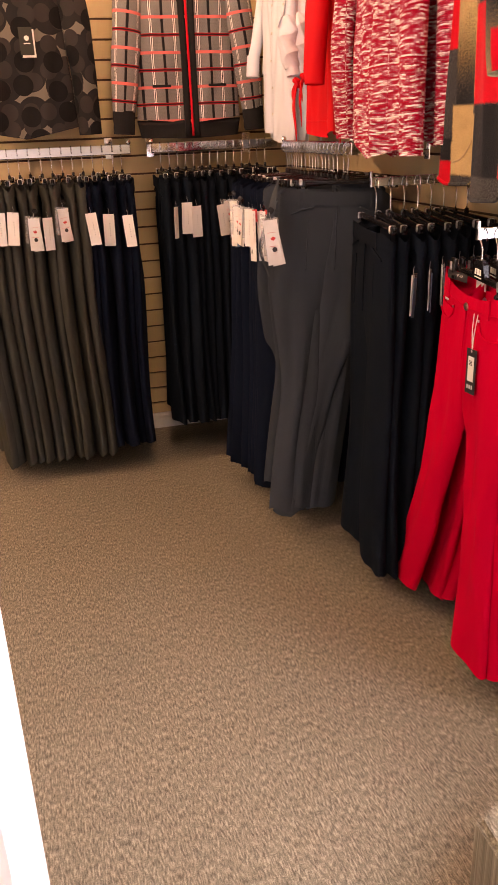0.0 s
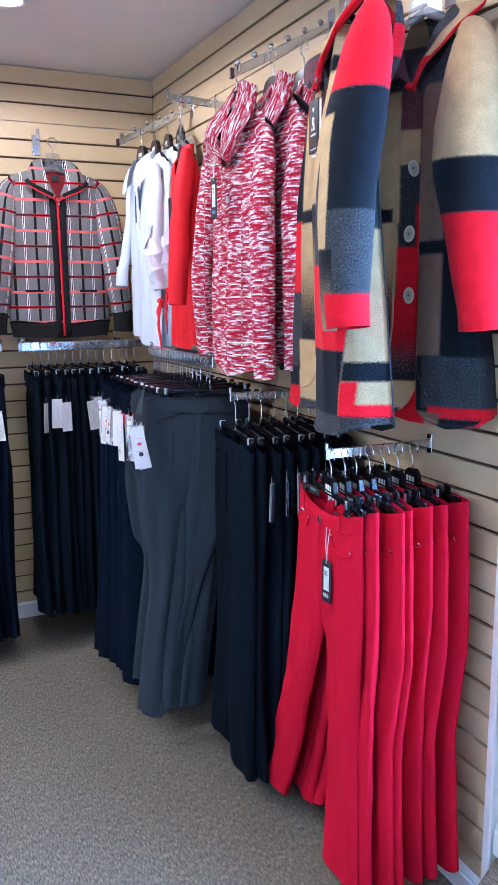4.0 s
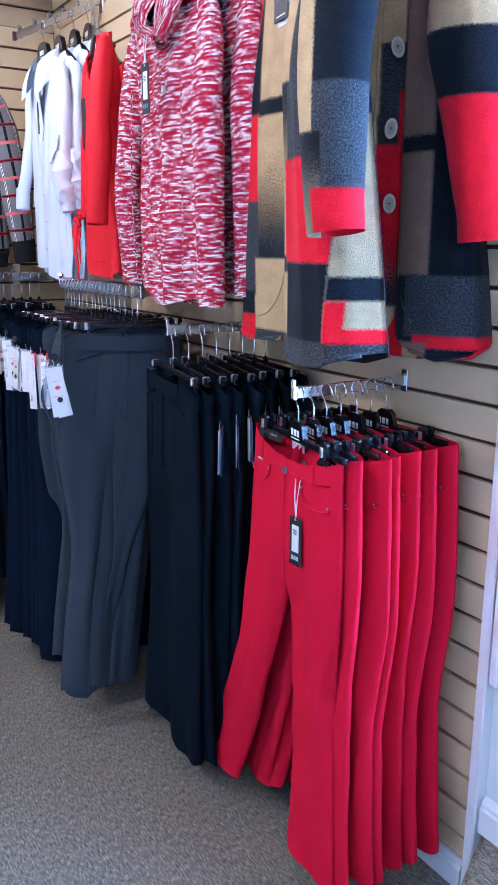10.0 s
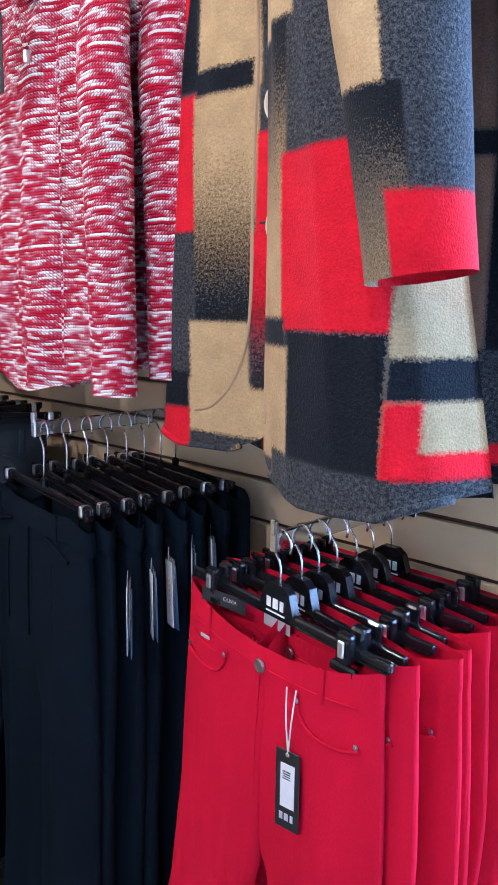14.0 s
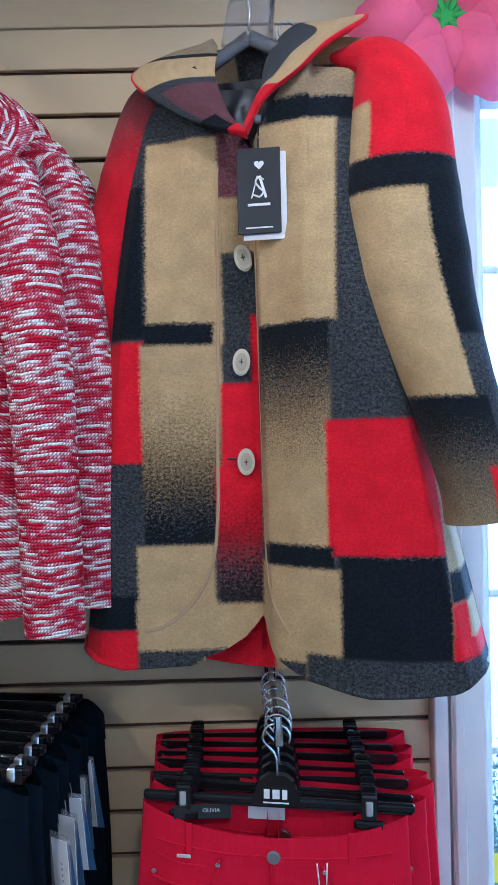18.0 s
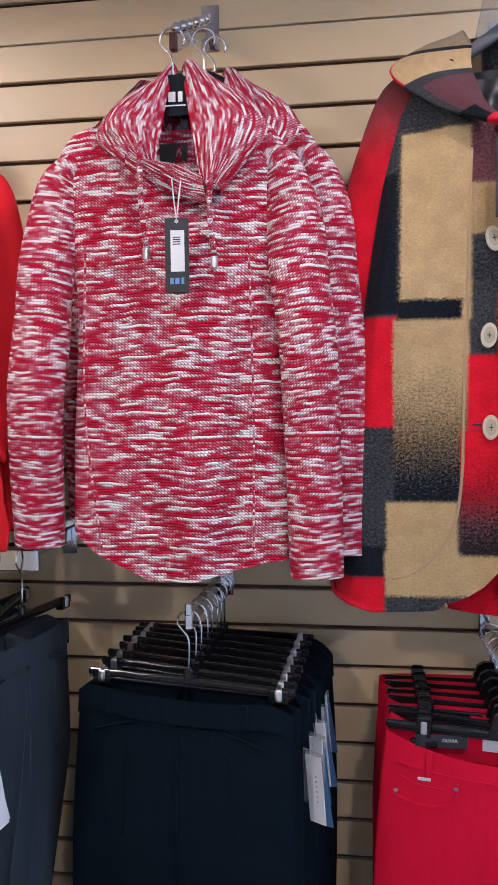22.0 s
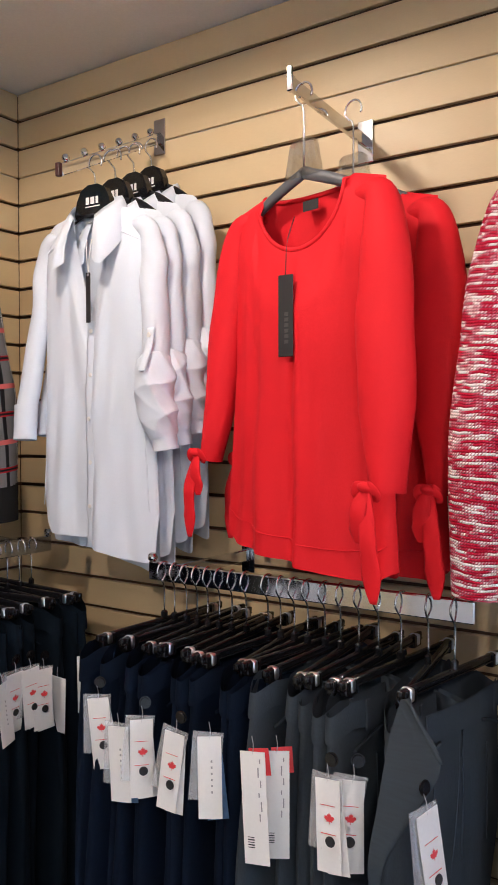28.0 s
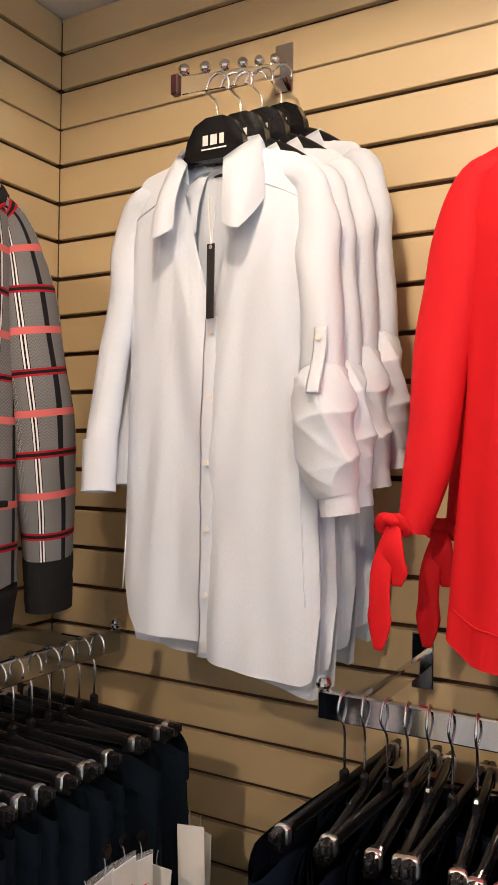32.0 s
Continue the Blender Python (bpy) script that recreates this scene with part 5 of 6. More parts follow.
def red_top(m, seed):
    item = thing("red_blouse", m, "bright red scoop-neck blouse with tied sleeves", "blouse", "red blouses")
    t = torso([(0, 0.205, 0.198), (0.5, 0.180, 0.178), (0.85, 0.174, 0.174), (1, 0.174, 0.172)], 0.0,
              [(-1, -0.615), (-0.8, -0.640), (0, -0.655), (0.8, -0.672), (1, -0.650)], 0.104, (0.112, 0.012), 0.040, 0.32,
              [(4.5, 2.6, 0.012, 0.6), (8.0, 0.2, 0.012, 0.7), (14, 1.0, 0.006, 0.6), (23, 0.4, 0.0025, 0.5)], seed=seed, noise_amp=0.003)
    cloth_part("body", t, M_CREPE, item)
    n, cols = len(t[0]) // 2, 72
    ring = [p for p in t[0][n - cols:n] if abs(p[0]) <= 0.105] + [p for p in t[0][2 * n - cols:2 * n][::-1] if abs(p[0]) <= 0.105]
    v, f, c = sweep(ring + ring[:1], 0.0045, 0.003, segs=7, side=(0, 1, 0.1), smoothed=False, caps=False)
    part("neck_binding", shell("neck_binding", v, f, c), M_CREPE, item)
    left = sleeve([(-0.172, 0.0, -0.052), (-0.205, 0.0, -0.20), (-0.226, -0.006, -0.38), (-0.246, -0.012, -0.485)], [0.042, 0.038, 0.032, 0.018], [0.026, 0.028, 0.028, 0.026], seed=seed, wrinkle=0.04)
    right = sleeve([(0.170, -0.012, -0.055), (0.196, -0.036, -0.20), (0.210, -0.050, -0.36), (0.222, -0.060, -0.520)], [0.048, 0.050, 0.050, 0.026], [0.030, 0.032, 0.032, 0.030], seed=seed + 2, wrinkle=0.05)
    cloth_part("sleeve", left, M_CREPE, item)
    cloth_part("sleeve", right, M_CREPE, item)
    bow(item, -0.262, -0.020, -0.468, -1, seed)
    bow(item, 0.222, -0.098, -0.505, 1, seed + 1)
    tube("hem_seam", t[0][3 * cols + 4:4 * cols - 4:3] + np.array((0, -0.0006, 0)), 0.0014, M_CREPE, item, 6, 60)
    part("neck_label", box(0.036, 0.001, 0.018, (0.0, 0.010, -0.030), 0), M_INK, item, "black neck label")
    return item


front_red = red_top(east(-0.248, -1.050, 2.000, -13), 4)
copy_thing(front_red, east(-0.140, -1.088, 1.990, -9))
for x, y in ((-0.255, -1.048), (-0.140, -1.086)):
    shoulder_hanger("blouse_hanger", east(x, y, 2.178, -12), "dark grey hanger with clear neck block, in a red blouse", 0.135, "clear", 0.34)
wall_arm(east(0.0, -1.045, 2.150), "chrome straight display arm holding red blouses", 0.290, -0.014)
red_tag = thing("hang_tag", east(-0.296, -1.036, 1.846), "long black satin hang tag on a red blouse", "tag")
tube("cord", [(0, 0.03, 0.100), (0, 0.006, 0.055), (0, 0.001, 0.02), (0, 0, -0.01)], 0.0009, M_INK, red_tag, 6, 10)
part("card", box(0.030, 0.002, 0.140, (0, 0, -0.075), 0.001), M_TAGBLACK, red_tag)
for k in range(6):
    part("printed_mark", box(0.0075, 0.0006, 0.0062, (0.002, -0.0014, -0.072 - 0.0095 * k), 0), M_DIM_INK, red_tag, "dark grey printed mark")


def cowl(item):
    """Funnel collar laid open in two flaps that cross below the neck, and its back."""
    for inner, outer in (
            ([(0.010, 0.020, 0.108), (-0.002, -0.020, 0.046), (-0.006, -0.050, -0.010), (-0.010, -0.060, -0.052)], [(-0.004, 0.030, 0.100), (-0.066, 0.000, 0.066), (-0.108, -0.030, 0.012), (-0.080, -0.054, -0.028), (-0.028, -0.066, -0.058)]),
            ([(0.016, 0.018, 0.110), (0.032, -0.024, 0.044), (0.046, -0.056, -0.018), (0.062, -0.070, -0.088)], [(0.060, 0.030, 0.100), (0.118, 0.000, 0.058), (0.154, -0.032, 0.010), (0.138, -0.058, -0.030), (0.088, -0.070, -0.088)]),
            ([(-0.070, -0.044, -0.004), (-0.020, -0.054, -0.036), (0.020, -0.058, -0.050), (0.060, -0.062, -0.066)], [(-0.092, -0.040, -0.006), (-0.046, -0.060, -0.054), (0.012, -0.068, -0.084), (0.068, -0.072, -0.104)])):
        inner, outer = ([(x, y, z * 1.08 - 0.036) for x, y, z in side] for side in (inner, outer))
        v, f, c, uv = lapel(inner, outer, 22, 50, 0.020, 0.012, 0.004)
        cloth_part("collar_flap", (v, f, c), M_KNIT, item, "collar flap with upright streaks")
    s, q = np.meshgrid(np.linspace(-1, 1, 40), np.linspace(0, 1, 16))
    a = s * 1.75
    v = np.stack([(0.135 - 0.090 * q) * np.sin(a) * (1 + 0.02 * np.sin(5 * a)), (0.048 - 0.012 * q) * np.cos(a), -0.02 + 0.092 * q - 0.012 * q * s * s], -1).reshape(-1, 3)
    cloth_part("collar_back", (v, grid_faces(16, 40), np.stack([q.ravel() * 0.14, s.ravel() * 0.22, 0 * s.ravel()], -1)), M_KNIT, item)


def sweater(m, seed):
    item = thing("knit_sweater", m, "red and white space-dyed knit sweater with cowl neck", "sweater", "knit sweaters")
    t = torso([(0, 0.168, 0.192), (0.25, 0.164, 0.188), (0.6, 0.152, 0.176), (0.85, 0.165, 0.175), (1, 0.182, 0.180)], 0.0,
              [(-1, -0.640), (-0.75, -0.675), (-0.2, -0.718), (0.2, -0.712), (0.7, -0.690), (1, -0.680)], 0.105, (0.075, 0.01), 0.036, 0.34,
              [(5.2, 1.9, 0.010, 0.5), (9.0, 0.8, 0.006, 0.7)], rows=70, cols=80, seed=seed, tip=0.034)
    cloth_part("body", t, M_KNIT, item)
    for s, path, rx in ((-1, [(-0.160, 0.002, -0.072), (-0.186, -0.002, -0.13), (-0.206, -0.010, -0.28), (-0.220, -0.022, -0.44), (-0.226, -0.004, -0.665)], [0.040, 0.046, 0.048, 0.044, 0.041]),
                        (1, [(0.160, 0.002, -0.070), (0.184, -0.008, -0.13), (0.204, -0.026, -0.28), (0.216, -0.030, -0.46), (0.222, -0.030, -0.705)], [0.038, 0.044, 0.046, 0.043, 0.040])):
        cloth_part("sleeve", sleeve(path, rx, [0.024, 0.028, 0.030, 0.029, 0.026], 60, 28, seed + s, 0.05), M_KNIT, item)
        tube("side_seam", [(s * 0.125, -0.046, -0.20), (s * 0.130, -0.050, -0.45), (s * 0.118 + 0.01, -0.052, -0.66)], 0.0016, M_KNIT, item, 6, 14)
    cowl(item)
    for x, z, ln in ((-0.026, -0.060, 0.148), (0.076, -0.107, 0.116)):
        tube("drawstring", [(x, -0.068, z + 0.006), (x - 0.001, -0.086, z - 0.012), (x - 0.003, -0.080, z - ln / 2), (x, -0.064, z - ln)], 0.0042, M_KNIT, item, 8, 14)
        part("cord_end", disc(0.0056, 0.018, (x, -0.064, z - ln - 0.008), "z", 12), M_ZIP, item, "silver metal cord end")
    part("neck_label", box(0.044, 0.001, 0.028, (0.0, 0.020, -0.045), 0), M_INK, item, "black neck label")
    return item


front_sweater = sweater(east(-0.296, -1.600, 1.995, 1), 8)
copy_thing(front_sweater, east(-0.200, -1.646, 2.018, -6))
copy_thing(front_sweater, east(-0.104, -1.650, 2.034, -7))
for x, y, z in ((-0.296, -1.605, 2.132), (-0.200, -1.636, 2.172), (-0.104, -1.638, 2.20)):
    shoulder_hanger("sweater_hanger", east(x, y, z, 2), "black plastic hanger with white printed mark, in a knit sweater", 0.105, "label", 0.36)
wall_arm(east(0.0, -1.612, 2.262), "chrome sloping arm with ball studs holding knit sweaters", 0.312, 0.160, 6)
black_tag(east(-0.378, -1.626, 1.885, 2), 0.108, 0.035, "black hang tag with barcode sticker on a knit sweater", 0.060, True, M_BLUE_INK)


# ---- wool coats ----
# the last tone is the beige wool with shade painted into it
BEIGE, CREAM, INKY, CHAR, SCARLET, MAROON, SPECK, SHADED_BEIGE = (0.455, 0.322, 0.150), (0.38, 0.29, 0.15), (0.005, 0.007, 0.011), (0.016, 0.018, 0.022), (0.58, 0.006, 0.016), (0.10, 0.018, 0.026), (0.27, 0.205, 0.115), (0.20, 0.125, 0.080)
FRONT_LEFT = [(-40, 0.5, 0, 100, CHAR), (-40, -14.6, 73, 82, CHAR), (-40, -17, 80, 100, SCARLET), (-40, -15.5, 52, 73.5, INKY), (-15, -4.3, 54, 79.5, BEIGE), (-15, -4, 79.5, 90, CHAR), (-15.5, -6, 51, 54, INKY),
              (-6, -4.4, 51, 54, BEIGE), (-40, -15.6, 34.5, 51.5, SCARLET), (-16, -5.0, 40, 51, BEIGE), (-16, -5.0, 22.9, 48, INKY, BEIGE), (-40, -16.4, 16, 34.5, CHAR), (-40, -17.0, 9, 16, INKY)]
FRONT_LOW = [(-17.2, -6.6, 10, 22.9, BEIGE), (-17.5, 0.0, 6, 15, BEIGE), (-40, -17.5, -9, 11, SCARLET), (-17.5, -4, -9, 8.0, CHAR), (-6.2, 0.1, 14.5, 34, (0.014, 0.010, 0.014), SCARLET), (-4.6, 0.4, 71, 80, MAROON), (-4.4, 0.4, 63.5, 71, BEIGE),
             (-4.6, -0.6, 45.5, 63.5, CHAR), (-0.8, 0.5, 45.5, 55, SCARLET), (-5.2, 0.1, 34, 45.5, SCARLET)]
FRONT_RIGHT = [(0.5, 40, -9, 100, CHAR), (0.5, 14.2, 83, 96, SPECK, BEIGE), (14.6, 40, 80, 100, SCARLET), (2.6, 14.7, 80, 83.4, INKY), (0.6, 12, 52.8, 80, BEIGE), (0.4, 11, 23.4, 38, BEIGE), (0.4, 11, 28, 52.8, BEIGE, INKY), (10.3, 25.8, 22.6, 40, SCARLET),
               (1.7, 11, 20.6, 23.8, INKY), (-2, 12.6, 6, 20.8, BEIGE), (11.8, 25.8, 8, 22.6, INKY), (25.8, 60, 9, 47, CREAM), (25.8, 60, 16.5, 20.5, INKY), (25.8, 29.5, 5.5, 16.5, SCARLET), (25.8, 60, 9, 12, SCARLET), (3, 7, -9, 8.2, CHAR), (7, 60, -9, 9.6, CHAR)]
BACK_SIDE = [(-60, 60, -9, 100, CHAR), (12, 60, -9, 62, INKY), (-60, -10, 40, 60, BEIGE), (-60, -12, 9, 22, SCARLET), (-12, 0.6, -9, 18, SCARLET), (0.6, 4, -9, 18, BEIGE)]
SLEEVE_NEAR = [(-60, 60, -15, 40, SCARLET), (15, 60, -15, -7, BEIGE), (-60, 60, -19.5, -15, INKY), (-60, 8, -38, -16, INKY), (8, 60, -45.5, -19.5, BEIGE), (6, 60, -68, -45.5, (0.30, 0.225, 0.12), INKY), (-60, 6, -54, -38, CHAR), (-60, 9, -80, -54, SCARLET)]
SLEEVE_FAR = [(-60, 60, -40, 40, SCARLET), (-60, 60, -22, 8, SCARLET, (0.03, 0.010, 0.013)), (-60, 60, -100, -40, INKY)]
# rear coat: its beige panels are coloured darker, as they look in shade
SECOND_RIGHT = [(0.2, 60, -9, 100, INKY), (0.2, 60, 70, 100, CHAR), (0.2, 7.5, 21, 80, SHADED_BEIGE), (0.2, 9, 43.5, 46.5, INKY), (3, 60, 9, 21, CHAR), (5, 60, 7, 9.5, SCARLET), (-2, 8, -9, 8, SHADED_BEIGE), (8, 60, -9, 7, INKY)]
SECOND_SLEEVE = [(-60, 60, -100, 40, INKY), (-60, 60, -26, 40, BEIGE), (-60, 60, -37, -26, INKY), (-60, 60, -80, -37, SCARLET)]
SEAM = weave("tan_seam", (0.43, 0.30, 0.165), 0.9, 0.1)


W_BODY = wool_material("wool_blocks_body", CHAR, FRONT_LEFT + FRONT_RIGHT + FRONT_LOW, BACK_SIDE)
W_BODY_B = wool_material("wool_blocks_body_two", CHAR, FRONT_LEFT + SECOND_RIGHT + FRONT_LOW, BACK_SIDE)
W_NEAR, W_NEAR_B, W_FAR = wool_material("wool_blocks_sleeve", CHAR, SLEEVE_NEAR), wool_material("wool_blocks_sleeve_two", CHAR, SECOND_SLEEVE), wool_material("wool_blocks_sleeve_far", CHAR, SLEEVE_FAR)


# plan of the front across the coat, from side to side: the closure lies in a hollow and the far panel stands proud
FRONT_AT = (-1, -0.93, -0.83, -0.55, -0.3, -0.08, 0.0, 0.02, 0.06, 0.42, 0.7, 0.9, 0.97, 1)
FRONT_SKIRT = (0, 0.050, 0.070, 0.056, 0.038, 0.024, 0.020, 0.027, 0.064, 0.108, 0.114, 0.102, 0.064, 0)
FRONT_CHEST = (0, 0.030, 0.045, 0.055, 0.058, 0.055, 0.055, 0.059, 0.064, 0.075, 0.066, 0.045, 0.022, 0)


def coat_front(t, rows, cols, deep):
    """Gives the front sheet of a coat its plan, and lays its cloth round the flanks."""
    a = np.linspace(-1, 1, cols)
    a = np.sign(a) * (1 - (1 - np.abs(a)) ** 1.35)
    sheet, cloth = t[0][:rows * cols].reshape(rows, cols, 3), t[2][:rows * cols].reshape(rows, cols, 3)
    soft = np.ones(5) / 5
    skirt, chest = (np.r_[0, 0, np.convolve(np.interp(a, FRONT_AT, p), soft, "valid"), 0, 0] * deep for p in (FRONT_SKIRT, FRONT_CHEST))
    k = np.clip((sheet[..., 2] - 0.52) / 0.30, 0, 1)
    k = k * k * (3 - 2 * k)
    r = (np.linspace(0, 1, rows) ** 0.9)[:, None]
    top = np.abs(sheet[-1:, :, 0]) < 0.085
    close = np.where(top, 0.75 + 0.25 * np.clip((1 - r) / 0.2, 0, 1), np.sqrt(np.clip((1 - r) / 0.16, 0, 1)))
    folds = 0.004 * np.sin(5.5 * a[None] + 4 * r) * (1 - r) + 0.0022 * np.sin(13 * a[None] - 7 * r)
    sheet[..., 1] = -(skirt * (1 - k) + chest * k + folds * (1 - np.abs(a) ** 4)) * close
    step = np.hypot(np.diff(sheet[..., 0], axis=1), np.diff(sheet[..., 1], axis=1))
    for side in (1, -1):
        edge = int(np.argmin(np.abs(a - side * 0.82)))
        if side > 0:
            cloth[:, edge + 1:, 0] = sheet[:, edge:edge + 1, 0] + np.cumsum(step[:, edge:], axis=1)
        else:
            cloth[:, :edge, 0] = sheet[:, edge:edge + 1, 0] - np.cumsum(step[:, :edge][:, ::-1], axis=1)[:, ::-1]


def coat_sleeve(path, rx, ry, seed):
    """A coat sleeve; its cloth runs round the arm and down from the shoulder."""
    p = np.random.RandomState(seed).uniform(0, 6.28, 4)

    def wob(k, ang):
        elbow = np.exp(-((k - 0.62) / 0.16) ** 2)
        return 1 + 0.030 * np.sin(24 * k + 2 * np.cos(ang) + p[0]) * elbow + 0.018 * np.sin(9 * k + 2 * ang + p[1])

    v, f, c = sweep(path, rx, ry, 110, 56, caps=False, wob=wob)
    c[:, 0] *= 0.07 / max(rx)
    c[:, 1] = v[:, 2] - 0.88
    return v, f, c


def coat(m, seed, squeeze=(1.0, 1.0), body_mat=W_BODY, near=W_NEAR, forward=0.0, label="colour-block wool coat with hood in red, black, beige and charcoal"):
    sl, sr = squeeze
    item = thing("wool_coat", m, label, "coat", "wool coats")
    t = torso([(0, 0.276 * sl, 0.305 * sr), (0.3, 0.246 * sl, 0.250 * sr), (0.6, 0.218 * sl, 0.192 * sr), (0.85, 0.190 * sl, 0.176 * sr), (1, 0.176 * sl, 0.176 * sr)], 0.896,
              [(-1, 0.085), (-0.7, 0.058), (-0.36, 0.062), (-0.2, 0.078), (-0.1, 0.096), (-0.03, 0.118), (0.0, 0.130), (0.025, 0.105), (0.08, 0.082), (0.18, 0.066), (0.5, 0.050), (0.85, 0.058), (1, 0.082)], 0.075, (0.121, 0.01), 0.056, 0.16,
              [(4.2, 0.6, 0.012, 0.7), (8.5, 2.0, 0.005, 0.8)], rows=110, cols=240, seed=seed, noise_amp=0.003, belly=0.55, boxy=5.0, bell=1.35, vee=True, back_hem=[(-1, 0.085), (-0.7, 0.064), (-0.2, 0.040), (0.2, 0.036), (0.6, 0.046), (1, 0.075)])
    coat_front(t, 110, 240, 1.0 if sr == 1 else 0.6)
    t[0][110 * 240:, 1] *= 0.35
    cloth_part("body", t, body_mat, item)
    for a, b in ((4, 96), (140, 236)):
        edge = list(range(a, b, 4))
        hem = sweep(t[0][edge], 0.0045, 0.0045, segs=8, side=(0, 1, 0.1), smoothed=False)
        cloth_part("hem", (hem[0], hem[1], np.repeat(t[2][edge], 8, axis=0) + np.tile(np.arange(8)[:, None] * np.array((0, 0.0022, 0)), (len(edge), 1))), body_mat, item)
    f = forward
    for name, path, rx, ry, blocks, sd in (
            ("sleeve", [(0.110 * sr, 0.0 + f, 0.904), (0.170 * sr, -0.010 + f, 0.882), (0.199 * sr, -0.030 + f, 0.81), (0.203 * sr, -0.052 + f, 0.69), (0.217 * sr, -0.070 + f, 0.59), (0.258 * sr, -0.090 + f, 0.44), (0.289 * sr, -0.100 + f, 0.325), (0.296 * sr, -0.098 + f, 0.274)],
             [0.006, 0.040, 0.062, 0.074, 0.072, 0.056, 0.049, 0.048], [0.006, 0.030, 0.050, 0.060, 0.058, 0.052, 0.048, 0.047], near, 1),
            ("sleeve", [(-0.105 * sl, 0.0, 0.900), (-0.156 * sl, 0.0, 0.862), (-0.186 * sl, 0.004, 0.76), (-0.218 * sl, 0.006, 0.62), (-0.238 * sl, 0.004, 0.45), (-0.242 * sl, 0.0, 0.29)],
             [0.006, 0.036, 0.050, 0.052, 0.050, 0.047], [0.006, 0.028, 0.044, 0.046, 0.044, 0.042], W_FAR, 2)):
        cloth_part(name, coat_sleeve(path, rx, ry, seed + sd), blocks, item)
        end = np.array(path[-1]) * 1.0
        cloth_part("cuff_lining", sweep([tuple(end + (0, 0, 0.060)), tuple(end + (0, 0, 0.022))], [rx[-1] * 0.84] * 2, [ry[-1] * 0.82] * 2, 4, 24, caps=True), M_LINING, item)
    # hood laid open: a flap on each side of the neck that meets its mate at the front, and the bag behind
    wrap = min(1.0, sr + 0.15)
    for name, inner, outer, sd in (
            ("hood_flap", [(-0.060, 0.03, 0.955), (-0.050, -0.010, 0.925), (-0.046, -0.045, 0.879), (-0.022, -0.062, 0.816), (0.002, -0.070, 0.790)], [(-0.075, 0.04, 0.968), (-0.125, 0.005, 0.940), (-0.168, -0.045, 0.889), (-0.108, -0.074, 0.831), (-0.049, -0.080, 0.799), (0.004, -0.080, 0.780)], 0),
            ("hood_flap", [(0.036, 0.02, 0.953), (0.022, -0.03, 0.895), (0.016, -0.055, 0.845), (-0.003, -0.068, 0.800)], [(0.100, 0.035, 0.975), (0.163, -0.010, 0.951), (0.113, -0.055, 0.901), (0.076, -0.072, 0.865), (0.031, -0.080, 0.831), (0.004, -0.080, 0.784)], 1)):
        inner, outer = ([(x * wrap, y, z) for x, y, z in pts] for pts in (inner, outer))
        v, fc, c, uv = lapel(inner, outer, 60, 200, 0.007, 0.010, 0.002)
        u, w = uv[:, 0], uv[:, 1]
        hc = np.tile(np.array(SPECK if sd == 0 else BEIGE), (len(v), 1))
        if sd == 0:
            rules = ((u > 0.27, INKY), (u > 0.31, BEIGE), (u > 0.50, CHAR), ((u > 0.54) & (w < 0.85), MAROON), ((u > 0.76) & (w > 0.45), INKY), (u > 0.90, SCARLET), ((w > 0.97) & (u < 0.5), SCARLET))
        else:
            rules = (((w < 0.48) & (u < 0.66), CHAR), (u > 0.72, SCARLET), ((u > 0.80) & (w < 0.35), CHAR), (w > 0.955, SCARLET))
        for where, shade in rules:
            hc[where] = shade
        cloth_part(name, (v, fc, c), M_WOOL, item, dye=hc)
    s, q = np.meshgrid(np.linspace(-1, 1, 60), np.linspace(0, 1, 50))
    wide = 0.125 * wrap * np.sqrt(np.clip(1 - q**2.6, 0, 1))
    bag = np.stack([wide * s * (1 + 0.22 * (s > 0)), 0.040 + 0.060 * np.sqrt(np.clip(np.sin(3.1 * q), 0, 1)) * np.sqrt(1 - s**2) + 0.01 * (1 - q), 0.962 - 0.012 * s**2 - 0.20 * q], -1).reshape(-1, 3)
    hc = np.tile(np.array(CHAR), (len(bag), 1))
    hc[(s.ravel() > 0.15) & (q.ravel() < 0.62)] = SCARLET
    hc[(s.ravel() > 0.55) & (q.ravel() < 0.34)] = CHAR
    hc[(s.ravel() > 0.30) & (q.ravel() < 0.14)] = BEIGE
    hc[(s.ravel() < -0.35)] = SPECK
    cloth_part("hood_bag", (bag, grid_faces(50, 60), np.c_[bag[:, 0], bag[:, 2], bag[:, 1]]), M_WOOL, item, "hood bag hanging at the back", hc)
    lin = torso([(0, 0.06, 0.06), (1, 0.085, 0.085)], 0.890, [(-1, 0.70), (1, 0.70)], 0.085, (0.02, 0.0), 0.016, 0.1, [], 16, 24, 0.008, 3)
    cloth_part("lining", lin, M_LINING, item, "black satin lining")
    tube("front_seam", [on_front(t, x, z, 0.0) for x, z in ((-0.046, 0.76), (-0.049, 0.66), (-0.052, 0.56), (-0.056, 0.46), (-0.058, 0.36), (-0.060, 0.27), (-0.070, 0.20), (-0.096, 0.15), (-0.132, 0.118), (-0.165, 0.108))], 0.0026, SEAM, item, 6, 60)
    tube("front_edge", [on_front(t, x, z, 0.0) for x, z in ((0.005, 0.76), (0.005, 0.62), (0.004, 0.48), (0.005, 0.36), (0.008, 0.25), (0.014, 0.19), (0.026, 0.15), (0.046, 0.118))], 0.0016 * (sr == 1) + 0.0004, SEAM, item, 6, 60)
    for x, z, rz in ((-0.014, 0.627, -14), (-0.021, 0.484, 6), (-0.018, 0.345, 0)):
        b = part("button", disc(0.0185, 0.006, (0, 0, 0), "y", 26), M_HORN, item, "oval horn button")
